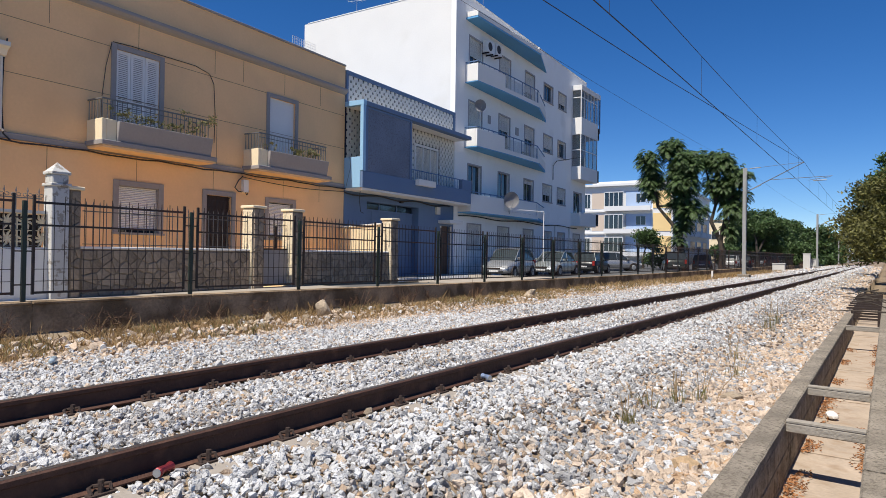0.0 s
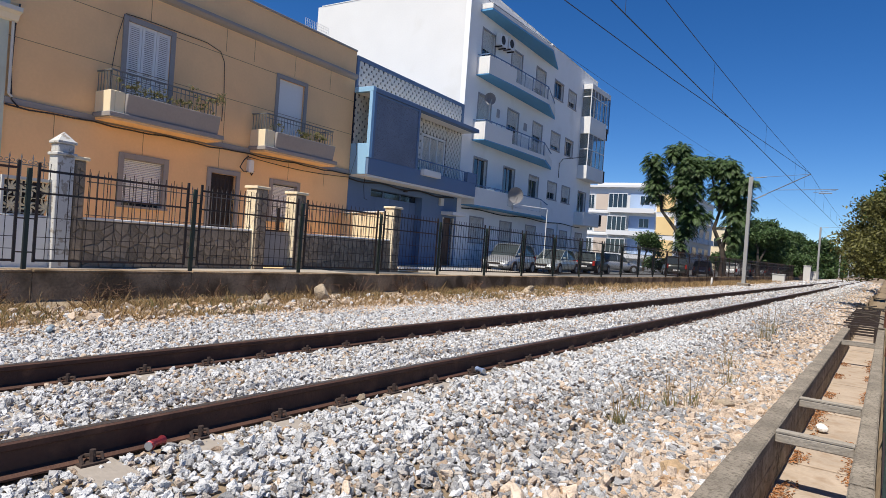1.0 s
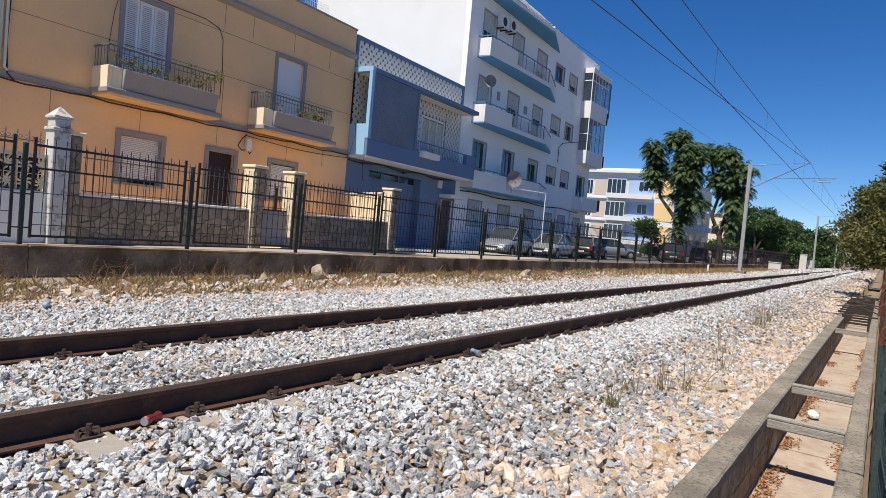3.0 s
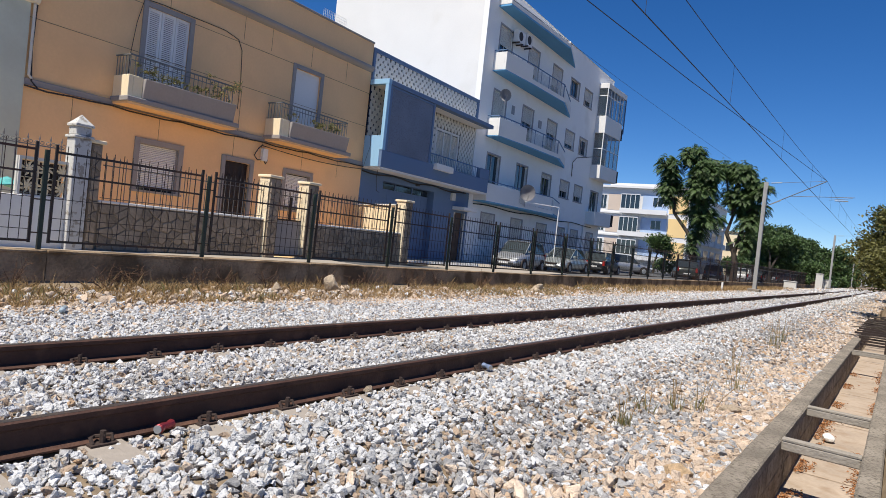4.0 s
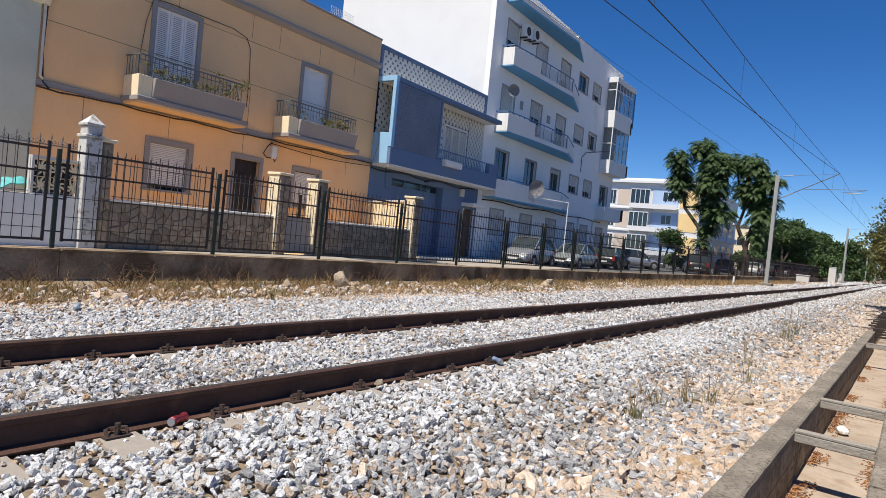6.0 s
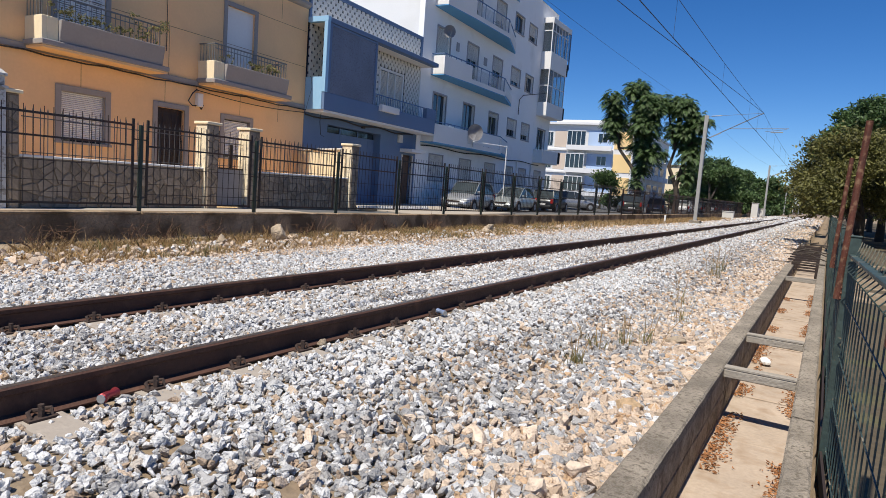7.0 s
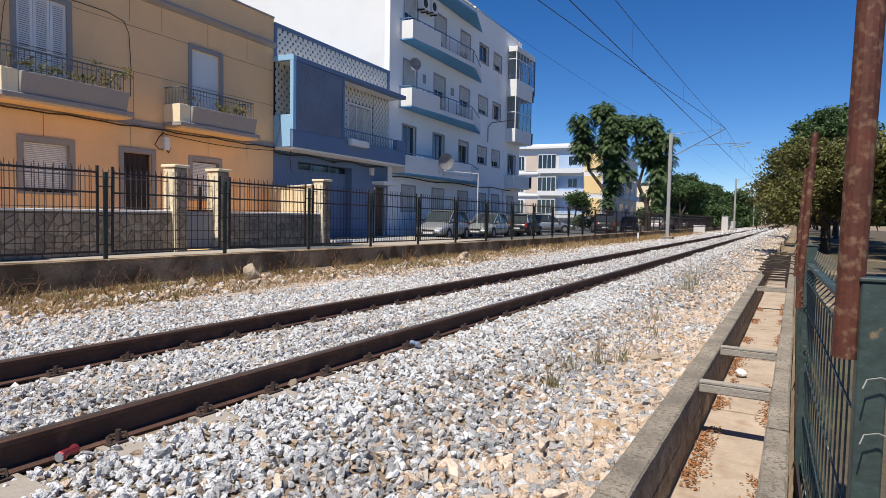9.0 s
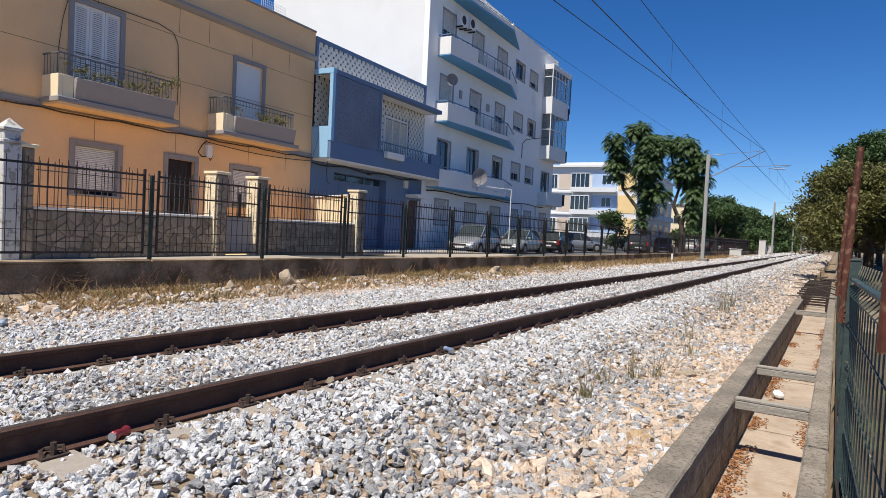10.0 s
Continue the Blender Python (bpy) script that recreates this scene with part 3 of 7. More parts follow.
def yellow_house():
    e = empty("yellow_house", FRONT, "ochre yellow two-storey house with grey trim and balconies", "house")
    y0, y1, top = -12.0, 0.0, 8.38
    ups = [(-9.22, -7.96, 3.78, 6.41), (-3.87, -2.68, 3.78, 6.33)]
    lows = [(-9.11, -7.92, 1.54, 2.80), (-3.87, -2.73, 1.52, 2.77)]
    door = (-6.34, -5.40, 0.30, 2.79)
    bm = bmesh.new()
    holed(bm, -0.3, 0.0, y0, y1, -0.4, top, ups + lows + [door])
    part("front_wall", bm, M["yellow"], e)
    bx("side_wall", e, M["yellow"], (-9, -0.302, y1 - 0.3, y1, -0.4, top), (-9, -0.302, y0, y0 + 0.3, -0.4, top), (-9.3, -9.0, y0, y1, -0.4, top))
    bx("roof", e, M["conc"], (-9, -0.3, y0 + 0.3, y1 - 0.3, 7.6, 7.8))
    # floor and back wall painted near-black to stand in for room shade
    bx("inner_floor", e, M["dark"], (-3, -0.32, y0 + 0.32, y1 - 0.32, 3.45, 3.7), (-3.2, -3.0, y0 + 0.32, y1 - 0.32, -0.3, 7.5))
    bx("parapet_cap", e, M["band"], (-0.35, 0.05, y0, y1, top, top + 0.07), bev=0.01)
    bm = bmesh.new()
    prism(bm, [(0.0, 7.26), (0.10, 7.30), (0.17, 7.38), (0.17, 7.47), (0.0, 7.50)], "y", y0, y1 - 0.02)
    part("cornice", bm, M["band"], e, "grey moulded cornice")
    bx("storey_band", e, M["band"], (-0.01, 0.05, y0, y1 - 0.01, 3.60, 3.75), bev=0.008)
    # scored render joints
    bm = bmesh.new()
    for z in (6.43, 5.14):
        boxv(bm, 0.0005, 0.004, y0 + 0.02, y1 - 0.02, z, z + 0.013)
    for yy in (-10.9, -8.6, -6.1, -5.0, -3.2, -1.4):
        boxv(bm, 0.0005, 0.004, yy, yy + 0.012, 6.55, 7.26)
        boxv(bm, 0.0005, 0.004, yy, yy + 0.012, 2.95, 3.59)
    boxv(bm, 0.0005, 0.004, -6.0, -5.985, 3.7, 5.14)
    part("render_joint", bm, M["joint"], e)
    # tall upper windows
    for k, (a, b, c, d) in enumerate(ups):
        w = new("window")
        w.parent = e
        t = 0.14
        bx("frame", w, M["band"], (-0.02, 0.04, a - t, a, c, d + t), (-0.02, 0.04, b, b + t, c, d + t), (-0.02, 0.041, a, b, d, d + t), bev=0.008)
        if k == 0:
            n, wd = 3, (b - a) / 3
            for i in range(n):
                s = new("shutter_leaf")
                s.parent = w
                q0, q1 = a + i * wd + 0.006, a + (i + 1) * wd - 0.006
                bm = bmesh.new()
                for q in ((q0, q0 + 0.07), (q1 - 0.07, q1)):
                    boxv(bm, -0.06, -0.02, *q, c, d)
                for z in (c, c + 0.9, d - 0.09):
                    boxv(bm, -0.06, -0.022, q0 + 0.07, q1 - 0.07, z, z + 0.09)
                z = c + 0.1
                while z < d - 0.1:
                    boxv(bm, -0.055, -0.03, q0 + 0.07, q1 - 0.07, z, z + 0.035)
                    z += 0.052
                o = part("louvres", bm, M["shutter"], w, "white louvred shutter leaf")
                bpy.data.objects.remove(s)
            # black sheet in place of the shade behind the louvres
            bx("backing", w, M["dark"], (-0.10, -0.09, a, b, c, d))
        else:
            bx("blind", w, M["shutter"], (-0.09, -0.07, a, b, c + 0.75, d), bev=0.004, label="closed white blind")
            bx("pane", w, M["glass"], (-0.14, -0.13, a, b, c, d))
    for a, b, c, d in lows:
        shutter_window(e, a - 0.14, b + 0.14, c, d + 0.14, 0.92)
    dr = new("door")
    dr.parent = e
    a, b, c, d = door
    bx("door_frame", dr, M["band"], (-0.02, 0.04, a - 0.15, a, c, d + 0.15), (-0.02, 0.04, b, b + 0.15, c, d + 0.15), (-0.02, 0.041, a, b, d, d + 0.15), bev=0.008)
    bx("door_leaf", dr, mat("dark_brown_door", (0.035, 0.022, 0.018), 0.5), (-0.16, -0.11, a, b, c, d), (-0.11, -0.095, a + 0.1, b - 0.1, c + 0.2, c + 0.9), (-0.11, -0.095, a + 0.1, b - 0.1, c + 1.1, d - 0.15), bev=0.006)
    gr = bmesh.new()
    for i in range(6):
        boxv(gr, -0.06, -0.045, a + 0.07 + i * (b - a - 0.14) / 5 - 0.008, a + 0.07 + i * (b - a - 0.14) / 5 + 0.008, c + 0.05, d - 0.03)
    for z in (c + 0.05, c + 0.95, c + 1.55, d - 0.06):
        boxv(gr, -0.058, -0.047, a + 0.02, b - 0.02, z, z + 0.025)
    for i in range(5):
        for z in (c + 1.25, c + 1.95):
            y = a + 0.07 + (i + 0.5) * (b - a - 0.14) / 5
            tube(gr, [(-0.052, y + 0.07 * math.cos(k * 0.785), z + 0.17 * math.sin(k * 0.785)) for k in range(9)], 0.008, 5)
    part("door_grille", gr, M["iron"], dr, "wrought iron door grille")
    # balconies
    for (s0, s1), (pl0, pl1), (r0, r1) in (((-9.96, -6.62), (-9.58, -6.76), (-9.95, -6.72)), ((-4.95, -1.62), (-4.55, -1.78), (-4.92, -1.76))):
        bl = new("balcony")
        bl.parent = e
        bx("slab", bl, M["band"], (-0.05, 0.78, s0 - 0.04, s1 + 0.06, 3.70, 3.83), bev=0.015)
        bx("soffit", bl, M["yellow"], (0.052, 0.74, s0, s1, 3.64, 3.697))
        bx("side_panel", bl, M["cream"], (0.001, 0.70, s0, s0 + 0.12, 3.832, 4.37), (0.60, 0.70, s0 + 0.122, pl0, 3.832, 4.37), bev=0.008, label="cream painted side panel")
        bm = bmesh.new()
        prism(bm, [(0.56, 3.834), (0.74, 3.834), (0.84, 4.34), (0.56, 4.34)], "y", pl0, pl1)
        bevel(bm, 0.012)
        part("planter", bm, M["band"], bl, "grey concrete planter box")
        bx("planter_soil", bl, M["soil"], (0.60, 0.81, pl0 + 0.04, pl1 - 0.04, 4.3, 4.346))
        spindle_rail(bl, 0.66, r0, r1, 4.36, 4.90, M["greyiron"], 0.13)
        for _ in range(9):
            plant(bl, 0.7, pl0 + 0.2 + rng.random() * (pl1 - pl0 - 0.4), 4.38, 0.12 + 0.12 * rng.random(), 60)
        if s0 < -9:
            plant(bl, 0.72, -7.1, 4.55, 0.36, 190)
            plant(bl, 0.72, -9.35, 4.5, 0.22, 110)
    bx("meter_box", e, M["shutter"], (0.0, 0.14, -5.02, -4.82, 2.98, 3.38), bev=0.01, label="grey junction box")
    bm = bmesh.new()
    tube(bm, [(0.06, -5.0, 3.5), (0.1, -5.2, 3.35), (0.1, -5.35, 3.1), (0.1, -5.2, 2.98), (0.1, -5.05, 3.0)], 0.018, 6)
    tube(bm, [(0.06, -4.9, 3.0), (0.08, -4.85, 2.9), (0.06, -4.75, 3.05)], 0.018, 6)
    tube(bm, [(0.075, y0 + i * 0.5, 3.57 - 0.018 * math.sin(i * 1.3) - 0.02 * (i % 2)) for i in range(25)], 0.022, 6)
    tube(bm, [(0.06, -5.0 + i * 0.5, 3.47 - 0.10 * math.sin(i * math.pi / 10)) for i in range(11)], 0.014, 6)
    tube(bm, [(0.03, -11.8, 5.9), (0.03, -11.87, 5.4), (0.04, -11.9, 4.4), (0.05, -11.86, 3.7), (0.06, -11.7, 3.55)], 0.02, 6)
    part("facade_cable", bm, M["wire"], e)
    bm = bmesh.new()
    tube(bm, [(0.07, -11.93, 5.45), (0.07, -11.93, 3.82), (0.07, -11.86, 3.76)], 0.032, 8)
    part("drain_pipe", bm, M["oldwhite"], e, "thin white drain pipe")
    bm = bmesh.new()
    tube(bm, [(0.02, -9.32, 6.57), (0.02, -8.8, 6.60), (0.02, -7.6, 6.60), (0.02, -6.8, 6.60), (0.02, -6.3, 6.48), (0.02, -6.14, 6.2), (0.02, -6.08, 5.3), (0.02, -6.1, 4.4)], 0.010, 6)
    tube(bm, [(0.02, -9.35, 6.55), (0.02, -9.5, 5.9), (0.02, -9.6, 5.0), (0.02, -9.6, 4.4)], 0.008, 6)
    part("thin_cable", bm, M["wire"], e)
    return e


yellow_house()


def left_house():
    e = empty("white_house", FRONT, "dull white rendered house with a moulded ledge beside the yellow one", "house")
    bx("front_wall", e, M["greenwhite"], (-8, 0.05, -24, -12.004, -0.4, 9.2))
    bm = bmesh.new()
    prism(bm, [(0.05, 5.45), (0.12, 5.48), (0.2, 5.6), (0.32, 5.65), (0.32, 5.75), (0.05, 5.82)], "y", -24, -11.85)
    part("ledge", bm, M["oldwhite"], e, "moulded white ledge")


left_house()


# sheet over the soil, coloured dark for the shade the crowns leave out
bx("park_ground", empty("park_floor", pose(0, 0, 0), "leaf-littered soil under the park trees, their shade painted into its dark colour", "ground", kind="structure"), M["parksoil"], (0.0, 14.0, -8.0, 150.0, -0.6, -0.29))


def lattice(name, parent, plane, a0, a1, z0, z1, fixed, cell=0.30, tile=M["tile_w"], lim=999):
    """Pierced screen: dark backing and pale octagonal tiles with pale small diamonds left dark."""
    tiles = bmesh.new()
    n, m = max(1, round((a1 - a0) / cell)), max(2, round((z1 - z0) / (cell / 2)))
    ca, cz = (a1 - a0) / n, (z1 - z0) / m
    for j in range(m):
        for i in range(n + j % 2):
            ac, zc = a0 + (i + 0.5 - 0.5 * (j % 2)) * ca, z0 + (j + 0.5) * cz
            r = 0.375 * min(ca, 2 * cz)
            poly = [(min(max(ac + r * math.cos(math.pi * k / 5 + 0.1), a0), a1), zc + r * math.sin(math.pi * k / 5 + 0.1)) for k in range(10)]
            if i in (0, n) and j % 2:
                poly = [p for k, p in enumerate(poly) if p not in poly[:k]]
            lift = 0.02 + 0.005 * (j % 2)
            if plane == "x":
                prism(tiles, poly, "x", fixed - 0.02, fixed + lift)
            else:
                prism(tiles, poly, "y", fixed - lift, fixed + 0.02)
    part(name, tiles, tile, parent, "pale pierced lattice tiles")


def blue_house():
    e = empty("blue_house", FRONT, "blue house with pierced lattice parapet and projecting upper floor", "house")
    y1 = 8.46
    bm = bmesh.new()
    garage = (1.45, 5.29, -0.2, 3.2)
    door = (7.28, 8.15, -0.2, 2.45)
    holed(bm, -0.3, 0, 0.02, y1, -0.4, 3.55, [garage, door])
    part("front_wall", bm, M["blue"], e)
    bx("side_wall", e, M["blue"], (-9, -0.301, 0.02, 0.3, -0.4, 7.2), (-9, -0.301, y1 - 0.3, y1, -0.4, 7.2), (-9.3, -9, 0.02, y1, -0.4, 7.2), (-9, -0.301, 0.3, y1 - 0.3, 7.0, 7.2))
    # garage recess
    bx("garage_reveal", e, M["blue"], (-0.5, -0.301, 1.25, 1.45, -0.3, 3.3), (-0.5, -0.301, 5.29, 5.5, -0.3, 3.3), (-0.5, -0.301, 1.45, 5.29, 3.2, 3.3))
    for q in [(-0.40, -0.35 + 0.008 * (i % 2), 1.45 + i * 0.256, 1.702 + i * 0.256, -0.2, 2.86) for i in range(15)]:
        bx("garage_panel", e, M["blue"], q, label="blue garage door panel")
    bx("transom_pane", e, M["glass"], *[(-0.40, -0.37, 1.50 + i * 1.27, 2.70 + i * 1.27, 2.92, 3.17) for i in range(3)], label="dark transom window")
    bx("transom_bar", e, M["blue"], (-0.40, -0.33, 1.45, 5.29, 2.86, 2.92), *[(-0.38, -0.34, 2.70 + i * 1.27, 2.77 + i * 1.27, 2.92, 3.19) for i in range(2)])
    dr = new("door")
    dr.parent = e
    bx("door_frame", dr, M["oldwhite"], (-0.1, 0.03, 7.18, 7.28, -0.2, 2.45), (-0.1, 0.03, 8.15, 8.25, -0.2, 2.45))
    bx("door_leaf", dr, mat("brown_door", (0.10, 0.06, 0.04), 0.5), (-0.2, -0.15, 7.28, 8.15, -0.2, 2.45), (-0.15, -0.13, 7.38, 8.05, 0.0, 0.9), (-0.15, -0.13, 7.38, 8.05, 1.1, 2.3), bev=0.006)
    bx("canopy", dr, M["white"], (0.001, 0.70, 7.0, 8.25, 2.56, 2.72), bev=0.01, label="white door canopy")
    bx("lamp", e, M["iron"], (0.0, 0.14, 3.7, 3.9, 3.30, 3.38), bev=0.02, label="small wall lamp")
    bx("meter_box", e, M["oldwhite"], (0.0, 0.13, 6.72, 7.02, 2.98, 3.34), bev=0.01, label="grey meter box")
    # upper floor: slab with parapet
    bx("upper_slab", e, M["white"], (-0.3, 0.88, 0.06, 8.62, 3.52, 3.60))
    bx("balcony_parapet", e, M["blue"], (0.80, 0.92, 0.02, 8.64, 3.60, 4.25), (0.0, 0.798, 8.52, 8.64, 3.60, 4.25), bev=0.01)
    bx("balcony_end_post", e, M["blue"], (0.72, 0.93, 7.75, 8.66, 4.252, 4.75), bev=0.01)
    bx("left_cheek", e, M["lightblue"], (0.0, 0.80, 0.0, 0.12, 3.602, 4.80), bev=0.008, label="light blue side panel")
    bx("frame_post", e, M["lightblue"], (0.78, 0.94, 0.0, 0.17, 4.252, 6.80), bev=0.008, label="light blue frame post")
    bx("frame_top", e, M["lightblue"], (0.0, 0.95, 0.0, 0.18, 6.802, 7.0), bev=0.008, label="light blue frame head")
    bx("canopy_slab", e, M["blue"], (0.62, 0.96, 0.182, 8.55, 6.80, 6.98), bev=0.01)
    bx("canopy_soffit", e, M["white"], (0.0, 0.61, 0.182, 8.5, 6.80, 6.96))
    bm = bmesh.new()
    boxv(bm, 0.84, 0.90, 0.30, 3.2, 4.252, 6.78)
    part("mosaic_screen", bm, M["purple"], e, "dark mottled mosaic screen")
    bx("screen_frame", e, M["blue"], (0.80, 0.94, 0.175, 0.298, 4.252, 6.79), (0.80, 0.94, 3.202, 3.32, 4.252, 6.79), (0.82, 0.93, 0.3, 3.2, 6.70, 6.78), bev=0.006)
    # added white reflector behind the screen, brightens the loggia tiles
    bx("screen_lining", e, M["white"], (0.815, 0.838, 0.30, 3.2, 4.252, 6.69))
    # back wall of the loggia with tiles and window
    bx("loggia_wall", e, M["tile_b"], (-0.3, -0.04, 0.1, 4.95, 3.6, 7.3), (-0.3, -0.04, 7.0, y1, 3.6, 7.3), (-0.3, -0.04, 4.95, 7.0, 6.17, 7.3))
    lattice("lattice_tiles", e, "x", 0.12, 4.92, 3.65, 6.78, 0.0, 0.31)
    lattice("lattice_tiles", e, "x", 7.03, y1 - 0.02, 3.65, 6.78, 0.0, 0.31)
    lattice("lattice_tiles", e, "x", 4.95, 7.0, 6.20, 6.78, 0.0, 0.31)
    w = new("window")
    w.parent = e
    bx("frame", w, M["shutter"], (-0.12, -0.02, 4.95, 5.05, 3.6, 6.17), (-0.12, -0.02, 6.9, 7.0, 3.6, 6.17), (-0.12, -0.021, 5.05, 6.9, 6.07, 6.17), (-0.12, -0.03, 5.62, 5.69, 3.6, 6.07), (-0.12, -0.03, 6.26, 6.33, 3.6, 6.07))
    for a, b in ((5.05, 5.62), (5.69, 6.26), (6.33, 6.9)):
        bm = bmesh.new()
        z = 3.65
        while z < 6.03:
            prism(bm, [(-0.10, z), (-0.085, z + 0.02), (-0.10, z + 0.045), (-0.12, z + 0.02)], "y", a, b)
            z += 0.05
        part("shutter_leaf", bm, M["tile_w"], w, "pale slatted shutter")
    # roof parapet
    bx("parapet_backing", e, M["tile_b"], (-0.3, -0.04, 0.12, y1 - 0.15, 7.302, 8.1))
    lattice("parapet_lattice", e, "x", 0.16, y1 - 0.2, 7.02, 8.10, 0.0, 0.31)
    bx("parapet_frame", e, M["blue"], (-0.3, 0.06, 0.02, y1, 8.10, 8.27), (-0.3, 0.06, 0.02, 0.14, 7.0, 8.098), (-0.3, 0.06, y1 - 0.18, y1, 7.0, 8.098), bev=0.01)
    # balcony rail and small white box
    bm = bmesh.new()
    boxv(bm, 0.84, 0.87, 3.33, 7.74, 4.70, 4.74)
    for i in range(30):
        boxv(bm, 0.85, 0.862, 3.45 + i * 0.145, 3.462 + i * 0.145, 4.25, 4.70)
    part("balcony_rail", bm, M["blue"], e)
    bx("sign_box", e, M["white"], (0.925, 1.12, 3.62, 5.0, 4.05, 4.32), bev=0.01, label="small white box on the parapet")
    bm = bmesh.new()
    tube(bm, [(0.06, i * 0.5, 3.42 - 0.05 * math.sin(i * 1.1)) for i in range(17)], 0.03, 6)
    tube(bm, [(0.5, 0.4, 3.5), (0.45, 0.42, 3.2), (0.45, 0.5, 2.7), (0.45, 0.7, 2.65)], 0.012, 6)
    tube(bm, [(0.3, -0.02, 4.8), (0.35, -0.02, 4.4), (0.2, -0.02, 3.9), (0.1, -0.02, 3.55)], 0.006, 5)
    part("facade_cable", bm, M["wire"], e)


blue_house()


def white_block():
    e = empty("white_apartment_block", FRONT, "white four-storey apartment block with light blue balcony soffits", "apartment building")
    a0, a1, top = 8.5, 28.9, 14.72
    deep = -10.3
    wins = []
    for k, z in enumerate((3.36, 6.80, 10.22)):
        head = (5.83, 9.20, 12.65)[k]
        for (p, q) in ((9.92, 11.35), (13.5, 14.92), (17.12, 18.55)):
            wins.append((p, q, z, head, "door", k))
        for (p, q) in ((20.2, 21.75), (22.85, 24.35)):
            wins.append((p, q, head - 1.12, head, "win", k))
    for (p, q) in ((9.93, 11.38), (13.5, 14.95), (17.1, 18.6), (20.55, 21.75), (23.0, 24.35), (26.2, 27.6)):
        wins.append((p, q, 1.35, 2.65, "win", -1))
    wins.append((26.2, 27.9, 3.45, 5.83, "door", 0))
    bm = bmesh.new()
    holed(bm, -0.3, 0, a0, a1, -0.6, top, [w[:4] for w in wins])
    part("front_wall", bm, M["greywhite"], e)
    bx("gable_wall", e, M["white"], (deep, -0.301, a0, a0 + 0.3, -0.6, top), label="bright white blank gable")
    bx("gable_cap", e, M["white"], (deep - 0.02, 0.02, a0 - 0.02, a0 + 0.32, top + 0.002, top + 0.06), bev=0.01)
    bx("back_wall", e, M["white"], (deep, -0.301, a1 - 0.3, a1, -0.6, top), (deep - 0.3, deep - 0.001, a0, a1, -0.6, top))
    bx("roof", e, M["conc"], (deep, -0.301, a0 + 0.301, a1 - 0.301, 14.2, 14.4))
    # added black sheet that paints the rooms' shade behind the windows
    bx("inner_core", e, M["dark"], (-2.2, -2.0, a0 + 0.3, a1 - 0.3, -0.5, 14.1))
    for z in (3.05, 6.48, 9.9, 13.3):
        bx("inner_floor", e, M["oldwhite"], (-2.0, -0.31, a0 + 0.32, a1 - 0.32, z - 0.1, z + 0.1))
    rolls = ((0.0, 0.0, 0.1, 0.6, 0.68), (1.0, 0.35, 0.32, 0.76, 0.12), (0.4, 1.0, 0.5, 0.0, 0.65))
    for i, (p, q, c, d, kind, k) in enumerate(wins):
        w = new("window")
        w.parent = e
        bx("frame", w, M["greyframe"], (-0.02, 0.03, p - 0.08, p, c, d + 0.08), (-0.02, 0.03, q, q + 0.08, c, d + 0.08), (-0.02, 0.031, p, q, d, d + 0.08))
        if kind == "win":
            bx("sill", w, M["greyframe"], (-0.02, 0.06, p - 0.1, q + 0.1, c - 0.07, c - 0.001))
        roll = 1.0 if k == -1 else rolls[k][i % 5] if i < 15 else 0.0
        if roll > 0:
            bm = bmesh.new()
            z = d - (d - c) * roll
            while z < d - 0.01:
                prism(bm, [(-0.09, z), (-0.08, z + 0.025), (-0.09, z + 0.055), (-0.11, z + 0.03)], "y", p, q)
                z += 0.06
            part("roller_shutter", bm, M["oldwhite"], w)["kind"] = "stuff"
        bx("pane", w, M["glass"], (-0.16, -0.15, p, q, c, d))
        bx("sash", w, M["greyframe"], (-0.15, -0.12, (p + q) / 2 - 0.03, (p + q) / 2 + 0.03, c, d), (-0.15, -0.121, p, q, c, c + 0.06))
    # long balconies: a solid part, a railing, and a pointed end; they widen along the front
    d0, d1, d2, s1, s2, s3 = 0.75, 1.0, 1.2, 12.25, 16.45, 20.6
    for k, z in enumerate((3.20, 6.65, 10.06)):
        s0 = 8.9 if k == 0 else 9.5
        bl = new("balcony")
        bl.parent = e
        bm = bmesh.new()
        prism(bm, [(0.001, s0), (d0, s0), (d1, s1), (d2, s2), (0.001, s3)], "z", z, z + 0.16)
        part("slab", bm, M["skyblue"], bl, "light blue balcony soffit")
        bm = bmesh.new()
        prism(bm, [(d0 - 0.1, s0 - 0.01), (d0 + 0.012, s0 - 0.01), (d1 + 0.012, s1), (d1 - 0.1, s1)], "z", z + 0.05, z + 0.96)
        boxv(bm, 0.001, d0 - 0.101, s0 - 0.01, s0 + 0.09, z + 0.05, z + 0.96)
        bevel(bm, 0.008)
        part("solid_parapet", bm, M["white"], bl)
        bm = bmesh.new()
        prism(bm, [(d1 - 0.08, s1 + 0.002), (d1 + 0.01, s1 + 0.002), (d2 + 0.01, s2), (d2 - 0.08, s2)], "z", z + 0.05, z + 0.28)
        part("low_upstand", bm, M["white"], bl)
        bx("end_pier", bl, M["white"], (d2 - 0.12, d2 + 0.012, s2 + 0.002, s2 + 0.16, z + 0.05, z + 0.93))
        bm = bmesh.new()
        prism(bm, [(d2 - 0.10, s2 + 0.162), (d2 - 0.01, s2 + 0.162), (0.07, s3 - 0.15), (0.001, s3 - 0.15)], "z", z + 0.162, z + 0.62)
        part("pointed_end", bm, M["white"], bl)
        bm = bmesh.new()
